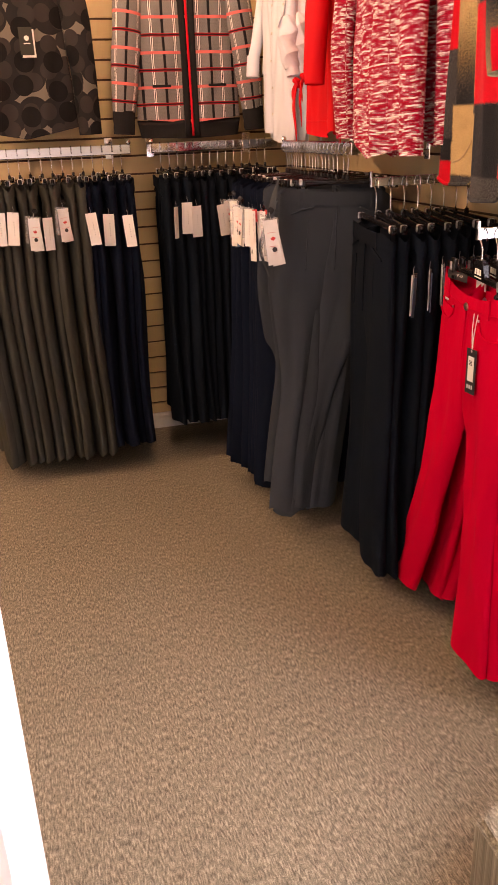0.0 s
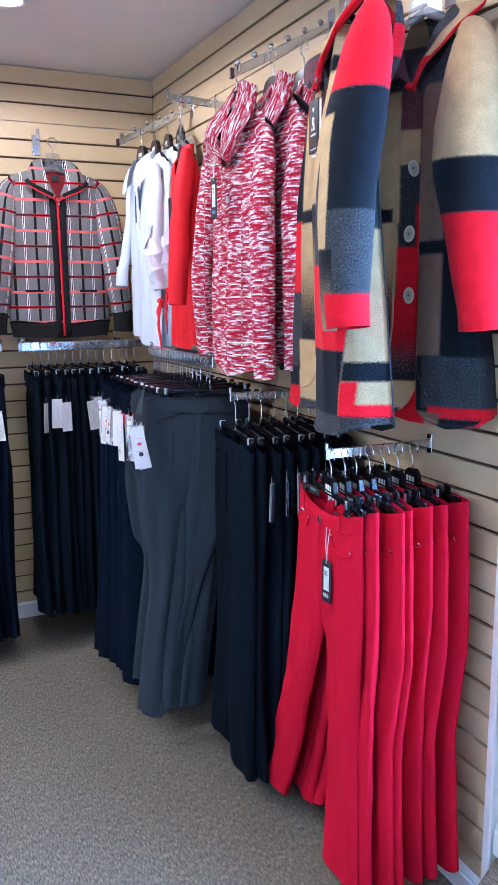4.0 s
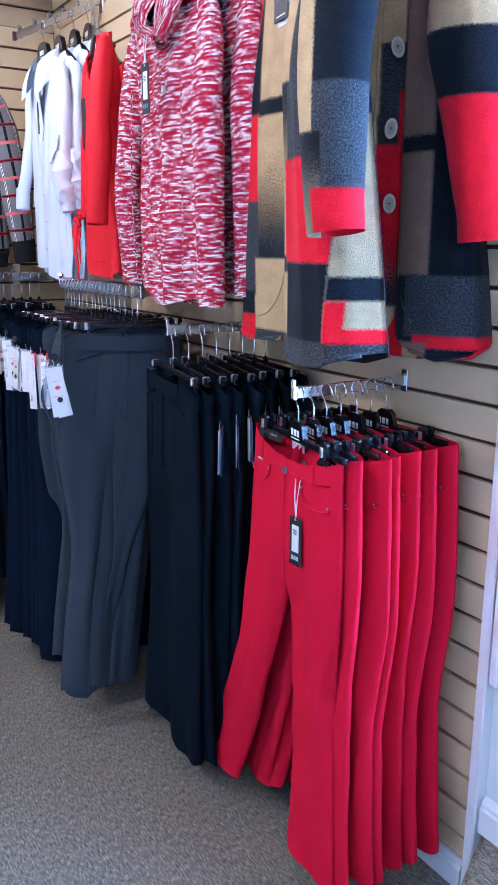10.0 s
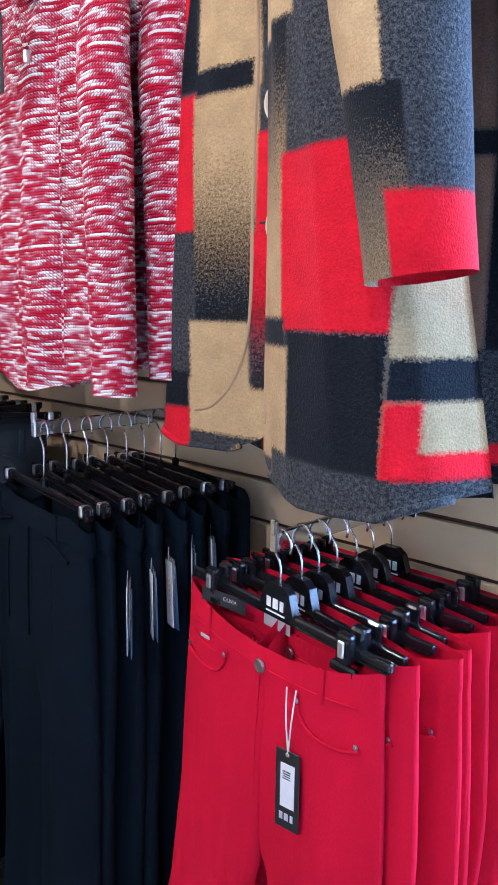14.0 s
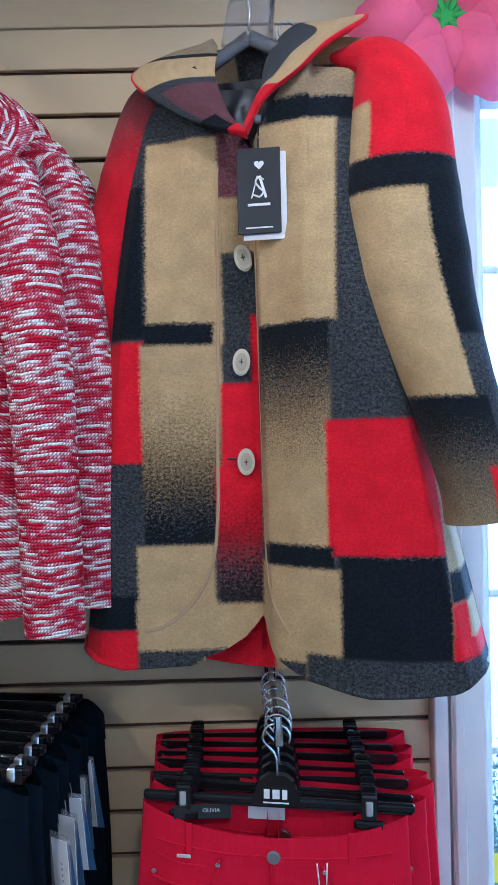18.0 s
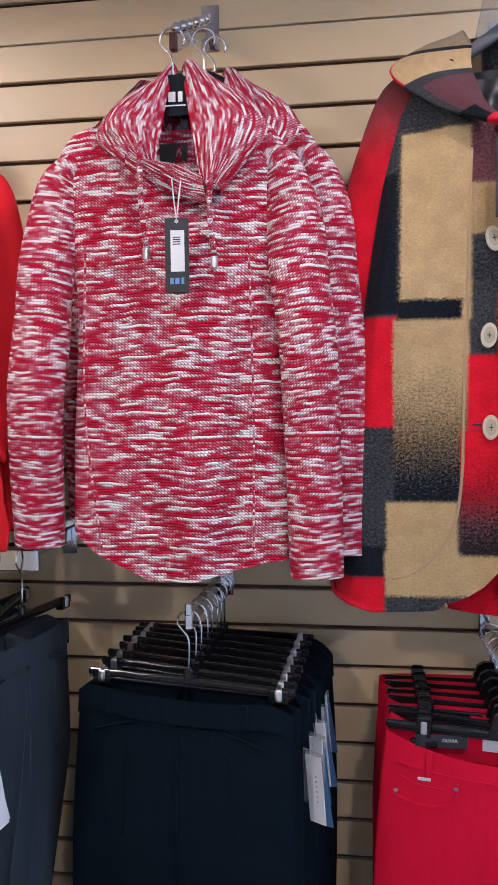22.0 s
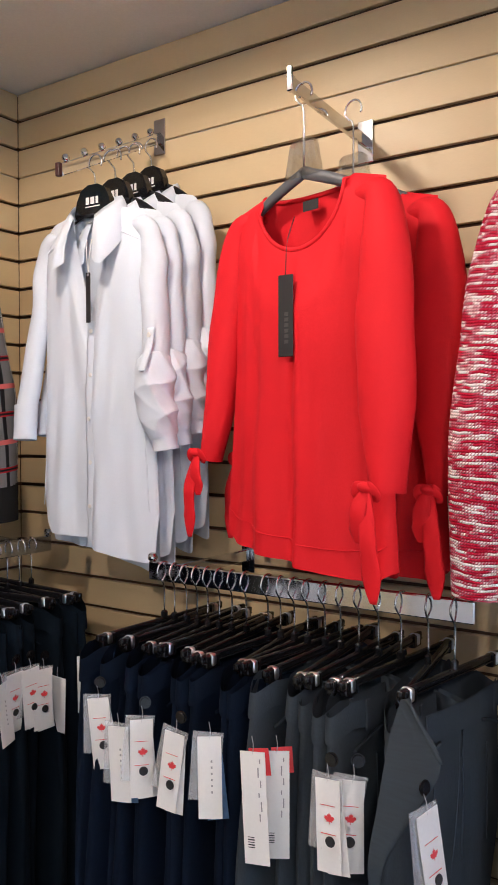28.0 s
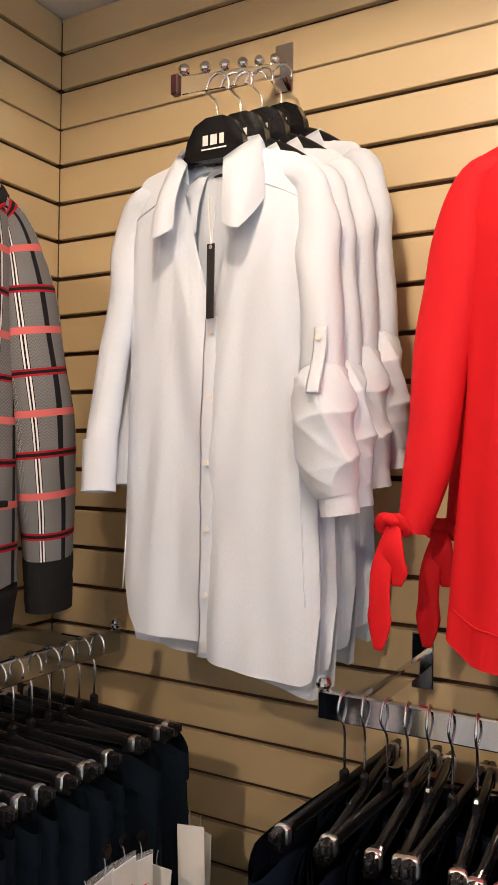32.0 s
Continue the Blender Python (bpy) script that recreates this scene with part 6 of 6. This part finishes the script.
        b.matrix_local = pose(*on_front(t, x, z, 0.006), 0, rz, 12) @ Matrix.Diagonal((0.66, 1, 1.02, 1))
        part("button_dish", disc(0.0125, 0.0016, (0, -0.0030, 0), "y", 22), M_PALEHORN, b)
        part("thread_cross", box(0.009, 0.001, 0.0014, (0, -0.0044, 0), 0), M_INK, b)
        part("thread_cross", box(0.0014, 0.001, 0.009, (0, -0.0046, 0), 0), M_INK, b)
        part("buttonhole", box(0.014, 0.003, 0.003, on_front(t, x - 0.020, z + 0.004, 0.0), 0), M_LINING, item)
    return item


coat(east(-0.252, -2.110, 1.169, -13), 2)
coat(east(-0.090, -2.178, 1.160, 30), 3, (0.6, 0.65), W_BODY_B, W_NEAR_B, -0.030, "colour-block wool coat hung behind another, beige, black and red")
shoulder_hanger("coat_hanger", east(-0.258, -2.104, 2.210, -13), "grey hanger with clear neck block, in a wool coat", 0.078, "clear", 0.23)
shoulder_hanger("coat_hanger", east(-0.094, -2.172, 2.215, 30), "grey hanger with clear neck block, in a wool coat", 0.075, "clear", 0.24)
wall_arm(east(0.0, -2.14, 2.192), "chrome straight display arm holding wool coats", 0.315, 0.0)
coat_tag = thing("hang_tag", east(-0.340, -2.110, 1.930, -10), "large black hang tag with white print on a wool coat", "tag")
tube("cord", [(-0.002, 0.03, 0.052), (0, 0.006, 0.02), (0, 0, -0.006)], 0.0014, M_INK, coat_tag, 6, 10)
part("seal", box(0.009, 0.005, 0.011, (0, 0.006, 0.038), 0.002), M_GREYP, coat_tag)
part("card", box(0.058, 0.0018, 0.112, (0, 0, -0.058), 0.0008), M_TAGBLACK, coat_tag)
part("back_card", box(0.058, 0.0012, 0.114, (0.007, 0.004, -0.064), 0), M_CARD, coat_tag, "white card behind")
heart = [(0.0065 * math.sin(a) ** 3 + 0.001, -0.0014, 0.00042 * (13 * math.cos(a) - 5 * math.cos(2 * a) - 2 * math.cos(3 * a) - math.cos(4 * a)) - 0.024) for a in np.linspace(0, 2 * math.pi, 28, endpoint=False)]
part("heart_mark", shell("heart_mark", heart, [list(range(28))[::-1]], smooth=False), M_CARD, coat_tag, "white printed heart")
for x, turn_, w in ((-0.0055, 16, 0.0016), (0.0055, -16, 0.0034)):
    bm = bmesh.new()
    add_box(bm, w, 0.0006, 0.030, (x, -0.0013, -0.053), Matrix.Rotation(radians(turn_), 4, "Y"))
    part("emblem_stroke", bm, M_CARD, coat_tag)
swirl = [(0.007, -0.0017, -0.044), (0.001, -0.0017, -0.041), (-0.004, -0.0017, -0.046), (0.001, -0.0017, -0.054), (0.006, -0.0017, -0.060), (0.001, -0.0017, -0.066), (-0.007, -0.0017, -0.063)]
tube("emblem_swirl", swirl, 0.0013, M_CARD, coat_tag, 6, 30)
part("printed_line", box(0.030, 0.0006, 0.0035, (0, -0.0013, -0.076), 0), M_CARD, coat_tag)
part("printed_line", box(0.036, 0.0006, 0.0018, (0, -0.0013, -0.106), 0), M_CARD, coat_tag)


# ---- plaid jacket and printed top on the back wall ----
def jacket(m):
    item = thing("plaid_jacket", m, "grey plaid zip jacket with red and salmon stripes", "jacket")
    t = torso([(0, 0.216, 0.216), (0.3, 0.212, 0.212), (0.8, 0.196, 0.196), (1, 0.188, 0.188)], 0.0, [(-1, -0.620), (0, -0.640), (1, -0.620)], 0.085, (0.115, 0.012), 0.040, 0.34,
              [(4.5, 0.5, 0.008, 0.5), (10, 0.2, 0.003, 0.6)], seed=6)
    cloth_part("body", t, M_PLAID, item)
    band = torso([(0, 0.205, 0.205), (1, 0.218, 0.218)], -0.622, [(-1, -0.692), (0, -0.700), (1, -0.692)], 0.02, (0.015, 0.015), 0.043, 0.02, [(14, 0, 0.0015, 0.2)], 10, 60, 0.001, 2)
    cloth_part("hem_band", band, M_RIB, item, "black ribbed hem band")
    for s in (-1, 1):
        path = [(s * 0.190, 0.0, -0.075), (s * 0.232, -0.014, -0.28), (s * 0.256, -0.020, -0.47), (s * 0.270, -0.014, -0.590)]
        cloth_part("sleeve", sleeve(path, [0.062, 0.058, 0.052, 0.046], [0.040, 0.042, 0.038, 0.034], 44, 28, 4 + s, 0.05), M_PLAID, item)
        cloth_part("cuff", sleeve([(s * 0.270, -0.014, -0.586), (s * 0.276, -0.012, -0.675)], [0.046, 0.042], [0.034, 0.032], 8, 24, 1, 0.02), M_RIB, item, "black ribbed cuff")
        part("pocket_welt", box(0.075, 0.004, 0.010, (s * 0.115, -0.046, -0.50), 0.002), M_RIB, item)
        cloth_part("placket", ribbon([(s * 0.022, -0.043, -0.12), (s * 0.018, -0.049, -0.36), (s * 0.019, -0.049, -0.69)], 0.026, (0, 1, 0), 0.002), M_RIB, item, "black front placket")
    cloth_part("zip_stripe", ribbon([(0.0, -0.046, -0.118), (0.0, -0.052, -0.36), (0.002, -0.052, -0.69)], 0.009, (0, 1, 0), 0.002), M_REDTRIM, item, "red zip stripe")
    part("zip_pull", box(0.006, 0.003, 0.022, (0.004, -0.054, -0.135), 0.001), M_ZIP, item)
    for s in (-1, 1):
        inner = [(s * 0.030, 0.034, 0.040), (s * 0.046, -0.006, 0.030), (s * 0.036, -0.046, -0.045), (s * 0.010, -0.054, -0.108)]
        outer = [(s * 0.036, 0.044, 0.044), (s * 0.088, 0.000, 0.030), (s * 0.124, -0.046, -0.050), (s * 0.085, -0.056, -0.082), (s * 0.012, -0.058, -0.118)]
        v, f, c, uv = lapel(inner, outer, 18, 50, 0.010, 0.008, 0.001)
        cloth_part("collar_wing", (v, f, np.c_[v[:, 0], v[:, 2] * 1.1, 0 * v[:, 0]]), M_PLAID, item, "turned-down plaid collar")
        cloth_part("collar_band", ribbon([(s * 0.126, -0.056, -0.050), (s * 0.108, -0.066, -0.072), (s * 0.070, -0.068, -0.088), (s * 0.020, -0.064, -0.112)], 0.018, (0, 1, 0.15), 0.002), M_RIB, item, "black collar band")
        tube("piping", [(s * 0.118, -0.064, -0.074), (s * 0.080, -0.070, -0.096), (s * 0.030, -0.066, -0.116), (0.0, -0.056, -0.135)], 0.0028, M_REDTRIM, item, 7, 20, "red piping")
    a, q = np.meshgrid(np.linspace(-1.6, 1.6, 30), np.linspace(0, 1, 8))
    v = np.stack([(0.076 - 0.030 * q) * np.sin(a), (0.046 - 0.008 * q) * np.cos(a), -0.010 + 0.052 * q], -1).reshape(-1, 3)
    cloth_part("collar_back", (v, grid_faces(8, 30), np.c_[v[:, 0], v[:, 2], 0 * v[:, 0]]), M_PLAID, item)
    lin = torso([(0, 0.05, 0.05), (1, 0.078, 0.078)], -0.004, [(-1, -0.15), (1, -0.15)], 0.078, (0.02, 0.0), 0.020, 0.1, [], 12, 20, 0.003, 3)
    cloth_part("lining", lin, M_DARKRED, item, "dark red lining")
    part("neck_label", box(0.030, 0.001, 0.024, (0.0, -0.024, -0.035), 0), M_INK, item)
    return item


jacket(pose(-0.515, -0.205, 2.034))
shoulder_hanger("jacket_hanger", pose(-0.515, -0.200, 2.165), "black plastic hanger in a plaid jacket", 0.100, "clear", 0.36)
wall_arm(pose(-0.545, 0.0, 2.165, 0, 0, -8), "chrome display arm holding a plaid jacket", 0.215, 0.0)


def printed_top(m):
    item = thing("printed_top", m, "dark long-sleeved top printed with charcoal circles", "top")
    t = torso([(0, 0.210, 0.210), (0.4, 0.190, 0.190), (0.85, 0.185, 0.185), (1, 0.190, 0.190)], 0.0, [(-1, -0.66), (0, -0.70), (1, -0.66)], 0.09, (0.10, 0.01), 0.040, 0.33, [(5, 0.5, 0.010, 0.5)], seed=9)
    cloth_part("body", t, M_DISC, item)
    for s in (-1, 1):
        cloth_part("sleeve", sleeve([(s * 0.195, 0.0, -0.07), (s * 0.235, -0.006, -0.30), (s * 0.245, -0.006, -0.50), (s * 0.250, 0.0, -0.69)], [0.058, 0.054, 0.048, 0.044], [0.038, 0.040, 0.036, 0.032], 40, 26, 3 + s, 0.05), M_DISC, item)
    return item


printed_top(pose(-1.175, -0.205, 2.055))
shoulder_hanger("top_hanger", pose(-1.175, -0.200, 2.165), "black plastic hanger in a printed top", 0.10, "label", 0.36)
wall_arm(pose(-1.185, 0.0, 2.165), "chrome display arm holding a printed top", 0.215, 0.0)
ptag = thing("hang_tag", pose(-1.135, -0.262, 1.70), "olive hang tag with pale print on a printed top", "tag")
part("card", box(0.050, 0.002, 0.095, (0, 0, -0.0), 0), M_OLIVE_TW, ptag)
part("back_card", box(0.050, 0.001, 0.095, (0.006, 0.003, -0.008), 0), M_CARD, ptag)
part("emblem", disc(0.009, 0.0008, (0.002, -0.0014, 0.010), "y", 14), M_CARD, ptag)
part("printed_line", box(0.024, 0.0006, 0.004, (0.002, -0.0013, -0.008), 0), M_CARD, ptag)


# ---- paper flowers ----
def flower(name, m, label, radius, petals, mat, centre, wide=0.5, cup=0.25, layers=1, seed=0):
    item = thing(name, m, label, "paper flower")
    rnd = random.Random(seed)
    for layer in range(layers):
        for k in range(petals):
            rows, cols = 12, 9
            a0 = 2 * math.pi * (k + 0.5 * layer) / petals + 0.1
            rr = radius * (1 - 0.36 * layer)
            v = []
            for i in range(rows):
                t = i / (rows - 1)
                half = rr * wide * math.sin(min(t * 1.15 + 0.12, 1.27) * 2.0) ** 0.8 * (1 if t < 0.9 else 0.86)
                for j in range(cols):
                    s = 2 * j / (cols - 1) - 1
                    r = rr * (0.10 + 0.90 * t * (1 - 0.10 * s * s)) * (1.0 + (0.06 if abs(s) < 0.15 and t > 0.8 else 0))
                    x, z = r, half * s
                    y = -0.006 - 0.010 * layer - rr * (cup * t * (1 - t) * 2.4 * (1 - 0.9 * s * s) + 0.12 * t * s * s) + 0.003 * math.sin(9 * t + k)
                    v.append((x * math.cos(a0) - z * math.sin(a0), y, x * math.sin(a0) + z * math.cos(a0)))
            part("petal", shell("petal", v, grid_faces(rows, cols)), mat, item)
    v, f = [], []
    for k in range(9 if layers == 1 else 12):
        a = 2 * math.pi * k / (9 if layers == 1 else 12)
        ln = radius * ((0.18 + 0.09 * (k % 3)) if layers == 1 else (0.26 + 0.08 * (k % 2)))
        s = sweep([(0, -0.018, 0), (ln * 0.5 * math.cos(a), -0.030, ln * 0.5 * math.sin(a)), (ln * math.cos(a), -0.026, ln * math.sin(a))], [radius * 0.025, radius * 0.035, radius * 0.06], 0.002, 6, 6)
        part("stamen", shell("stamen", *s), centre, item)
    part("core", disc(radius * 0.13, 0.012, (0, -0.020, 0), "y", 16), centre, item)
    return item


flower("blue_paper_flower", pose(-0.806, -0.004, 2.306), "blue five-petal paper flower pinned on the slatwall", 0.105, 5, M_BLUE_PETAL, M_LIME_PAPER, 0.42, 0.25, 1, 1)
flower("pink_paper_flower", east(-0.034, -2.438, 2.238), "large pink paper flower with green centre above the window", 0.160, 6, M_PINK_PETAL, M_GREEN_PAPER, 0.36, 0.60, 2, 2)


# ---- pants, hangers and tags ----
placed = set()


def put(source, m):
    """The first time the thing itself goes there, then copies of it."""
    if source in placed:
        return copy_thing(source, m)
    placed.add(source)
    source.matrix_world = m
    return source


red_pants = pants("red_jeans", "bright red flared jeans clipped on a black hanger", M_RED_DENIM, "jeans", 0.931, 3, (-0.205, -0.004), 0.184, "red jeans", 1.0, 0.030, (0.030, 0.0))
red_pants_b = pants("red_jeans", "bright red flared jeans clipped on a black hanger", M_RED_DENIM, "jeans", 0.942, 13, (-0.150, 0.004), 0.198, "red jeans", 1.06, 0.014, (0.015, -0.004))
red_pants_c = pants("red_jeans", "bright red flared jeans clipped on a black hanger", M_RED_DENIM, "jeans", 0.930, 17, (-0.120, 0.014), 0.208, "red jeans", 1.12, 0.004, (0.005, -0.006))
red_hanger = clip_hanger("clip_hanger", "black clip hanger with white print and chrome clips", 0.102, "boss", "jeans hangers")
ARM_RED = (-2.12, 1.148)
wall_arm(east(0.0, ARM_RED[0], ARM_RED[1] - 0.012), "chrome straight display arm holding red jeans", 0.300, 0.0, plate=(0.020, 0.050))
SPREAD = [-0.290, -0.254, -0.222, -0.184, -0.140, -0.100, -0.055]
for k, x in enumerate(SPREAD):
    turn = (-8, -12, -6, -10, -5, -6, -2)[k]
    dy = (0.010, -0.008, -0.018, -0.017, -0.015, -0.013, -0.012)[k]
    src = red_pants if k == 0 else (red_pants_b if k in (1, 4) else red_pants_c)
    m = east(x, ARM_RED[0] + dy, ARM_RED[1] - (0.117 if k == 0 else 0.106), turn, (1.2, 0.8, 1.0, 0.4, 0.6, 0.3, 0)[k])
    h = east(x, ARM_RED[0] + dy * 0.2, ARM_RED[1], turn, (1.2, 0.8, 1.0, 0.4, 0.6, 0.3, 0)[k])
    put(src, m)
    put(red_hanger, h)
black_tag(east(-0.334, -2.174, 0.972, 4), 0.104, 0.036, "black hang tag with barcode sticker on red jeans", 0.078, True)
size_label = thing("size_label", east(-0.286, -2.012, 1.026, 3, 2), "black card size label in the jeans waistband", "label")
part("card", box(0.080, 0.001, 0.020, (0, 0, 0), 0), M_TAGBLACK, size_label)
words("OLIVIA", 0.008, pose(0.012, -0.0012, 0.002, 90, 0, 0), M_CARD, size_label)

plain_hanger = clip_hanger("clip_hanger", "black clip hanger with chrome clips", 0.108, "plain", "pants hangers", 0.345)
dark_pants = pants("black_pants", "black twill trousers clipped on a black hanger", M_BLACK_TW, "trousers", 1.02, 21, (0.0, 0.0), 0.176, "black pants")
dark_pants_b = pants("black_pants", "black twill trousers clipped on a black hanger", M_BLACK_TW, "trousers", 1.02, 31, (0.012, 0.0), 0.172, "black pants")
navy_pants = pants("navy_pants", "dark navy twill trousers clipped on a black hanger", M_NAVY_TW, "trousers", 1.08, 41, (0.0, 0.0), 0.176, "navy pants")
grey_pants = pants("grey_pants", "charcoal grey twill trousers clipped on a black hanger", M_GREY_TW, "trousers", 1.07, 51, (-0.030, -0.120), 0.174, "grey pants", 0.66, 0.0, (0.0, 0.0), 0.14, 1.2)
grey_pants_b = pants("grey_pants", "charcoal grey twill trousers clipped on a black hanger", M_GREY_TW, "trousers", 1.05, 61, (-0.045, -0.140), 0.172, "grey pants", 0.66, 0.0, (0.0, 0.0), 0.12, 1.2)
olive_pants = pants("olive_pants", "olive grey twill trousers clipped on a black hanger", M_OLIVE_TW, "trousers", 1.11, 71, (0.0, 0.0), 0.178, "olive pants")
# black trousers on a straight arm
ARM_BLACK = (-1.625, 1.232)
wall_arm(east(0.0, ARM_BLACK[0], ARM_BLACK[1] - 0.012), "chrome straight display arm holding black trousers", 0.330, 0.0)
for k, x in enumerate((-0.318, -0.276, -0.236, -0.196, -0.156, -0.118, -0.080, -0.045)):
    turn, lean_ = (-8, -12, -10, -13, -10, -12, -8, -5)[k], (1.4, 1.6, 2.2, 1.5, 2.2, 1, 1, 1)[k]
    dy = (0.016, 0.002, -0.006, -0.018, -0.022, -0.030, -0.032, -0.038)[k]
    put(plain_hanger, east(x, ARM_BLACK[0] + dy * 0.2, ARM_BLACK[1], turn, lean_))
    put(dark_pants if k % 2 == 0 else dark_pants_b, east(x, ARM_BLACK[0] + dy, ARM_BLACK[1] - 0.126, turn, lean_))
for k, (x, z) in enumerate(((-0.296, 1.04), (-0.250, 1.05), (-0.215, 1.06), (-0.165, 1.07), (-0.125, 1.08))):
    card_tag(east(x, ARM_BLACK[0] - 0.186, z - 0.02, -40 + 8 * (k % 3), -6 + 4 * (k % 2)), "plain", True, (0.034, 0.105), "hang tags on pants", "white card hang tag in a clear pouch")

# grey and navy trousers on the rail along the window-side wall
RAIL_X, RAIL_Z = -0.275, 1.298
hang_rail(pose(RAIL_X, -1.035, RAIL_Z, 0, 0, -90), "chrome rectangular hang rail on the slatwall", 0.65, -RAIL_X)
rnd = random.Random(4)
side_z = RAIL_Z + 0.020
navy_y = [-0.745, -0.772, -0.800, -0.826, -0.852, -0.880, -0.908, -0.938]
grey_y = [-0.985, -1.012, -1.040, -1.068, -1.100, -1.130, -1.165, -1.200, -1.240, -1.285]
for k, y in enumerate(navy_y + grey_y):
    turn, dx = rnd.uniform(-8, 8), rnd.uniform(-0.016, 0.016)
    put(plain_hanger, pose(RAIL_X, y, side_z, 0, rnd.uniform(-1.5, 1.5), turn))
    src = navy_pants if y > -1.08 else (grey_pants if k % 2 == 0 else grey_pants_b)
    put(src, pose(RAIL_X - 0.018 + dx, y, side_z - 0.126 - rnd.uniform(0, 0.006), rnd.uniform(-2, 2), rnd.uniform(0.2, 3.6), turn))
grey_front = pants("grey_pants", "charcoal grey twill trousers with a sagging waist on a black hanger", M_GREY_TW, "trousers", 1.055, 81, (-0.055, -0.175), 0.170, "grey pants", 0.62, 0.0, (0.0, 0.0), 0.10, 1.1)
front_grey = put(grey_front, pose(RAIL_X - 0.045, -1.335, side_z - 0.132, 0, 3.0, -6))
put(plain_hanger, pose(RAIL_X, -1.330, side_z, 0, 3, -6))
for k, (x, y, z, style) in enumerate(((-0.470, -0.785, 1.144, "leaf"), (-0.474, -0.849, 1.115, "plain"), (-0.478, -0.893, 1.133, "leaf"), (-0.478, -0.977, 1.133, "leaf"), (-0.480, -1.030, 1.136, "plain"),
                                      (-0.480, -1.117, 1.138, "price"), (-0.474, -1.146, 1.138, "price"), (-0.484, -1.241, 1.131, "leaf"), (-0.478, -1.271, 1.129, "leaf"))):
    card_tag(pose(x - 0.030 - 0.014 * (k % 2), y, z, rnd.uniform(-6, 4), rnd.uniform(-7, 7), -50 - 34 * (k % 2) + rnd.uniform(-9, 9)), style, style != "price", (0.036, 0.122) if style != "price" else (0.038, 0.160), "hang tags on pants",
             {"leaf": "white card hang tag with a red leaf and black button", "plain": "white card hang tag in a clear pouch", "price": "long white card price tag with printed bars"}[style])
card_tag(pose(-0.552, -1.388, 1.136, -5, -6, -14), "leaf", True, (0.042, 0.130), "hang tags on pants")
# sagging corner of the foremost grey waistband, folded over towards the room
v, f, c, uv = lapel([(-0.500, -1.335, 1.226), (-0.520, -1.328, 1.185), (-0.545, -1.324, 1.10), (-0.566, -1.319, 1.022), (-0.540, -1.325, 0.94)], [(-0.508, -1.348, 1.229), (-0.530, -1.400, 1.168), (-0.540, -1.368, 1.095), (-0.558, -1.336, 1.022), (-0.538, -1.332, 0.94)], 18, 40, 0.008, 0.012, 0.0015)
flap = part("waist_flap", shell("waist_flap", v, f, np.c_[v[:, 0], v[:, 2], 0 * v[:, 0]]), M_GREY_TW, front_grey, "sagging folded waist corner")
flap.matrix_parent_inverse = front_grey.matrix_basis.inverted()
v, f, c = sweep([(-0.506, -1.346, 1.230), (-0.520, -1.374, 1.200), (-0.531, -1.402, 1.168)], 0.003, 0.003, 14, 8)
band = part("flap_edge", shell("flap_edge", v, f, c), M_GREY_TW, front_grey)
band.matrix_parent_inverse = front_grey.matrix_basis.inverted()

# trousers on the back wall's two rails
BACK_Y, BACK_Z = -0.300, 1.305
for x0, x1 in ((-0.705, -0.165), (-1.46, -0.785)):
    hang_rail(pose((x0 + x1) / 2, BACK_Y, BACK_Z), "chrome rectangular hang rail on the back slatwall", x1 - x0, -BACK_Y)
right_x = [-0.665, -0.630, -0.596, -0.562, -0.528, -0.494, -0.460, -0.426, -0.392, -0.358, -0.324, -0.290, -0.256, -0.222]
left_x = [-1.43, -1.39, -1.35, -1.31, -1.265, -1.225, -1.185, -1.14, -1.10, -1.06, -1.02, -0.98, -0.94, -0.90, -0.86, -0.825]
for k, x in enumerate(right_x + left_x):
    turn = rnd.uniform(-5, 5)
    put(plain_hanger, pose(x, BACK_Y, BACK_Z + 0.020, 0, rnd.uniform(-1.5, 1.5), -90 + turn))
    if k < len(right_x):
        src = dark_pants if k % 3 else dark_pants_b
    else:
        src = olive_pants if x < -1.0 else navy_pants
    put(src, pose(x, BACK_Y + rnd.uniform(-0.012, 0.012), BACK_Z - 0.106, 0, rnd.uniform(-1, 1), -90 + turn))
for k, (x, z, style) in enumerate(((-0.655, 1.10, "plain"), (-0.610, 1.115, "plain"), (-0.575, 1.12, "plain"), (-0.475, 1.12, "plain"), (-0.440, 1.13, "leaf"), (-0.405, 1.125, "leaf"), (-0.370, 1.10, "leaf"), (-0.330, 1.09, "plain"), (-0.255, 1.10, "plain"), (-0.225, 1.10, "plain"),
                                   (-1.40, 1.13, "plain"), (-1.32, 1.125, "plain"), (-1.27, 1.12, "plain"), (-1.20, 1.10, "leaf"), (-1.15, 1.11, "plain"), (-1.09, 1.12, "leaf"), (-0.99, 1.115, "plain"), (-0.92, 1.10, "plain"), (-0.85, 1.08, "plain"))):
    card_tag(pose(x, BACK_Y - 0.205, z + rnd.uniform(-0.014, 0.014), rnd.uniform(-5, 5), rnd.uniform(-6, 6), rnd.uniform(-30, 30) + (70 if k in (0, 7, 8, 9) else 0)), style, style == "leaf", (0.042, 0.120), "hang tags on pants",
             "white card hang tag with a red leaf and black button" if style == "leaf" else "white card hang tag with small print")
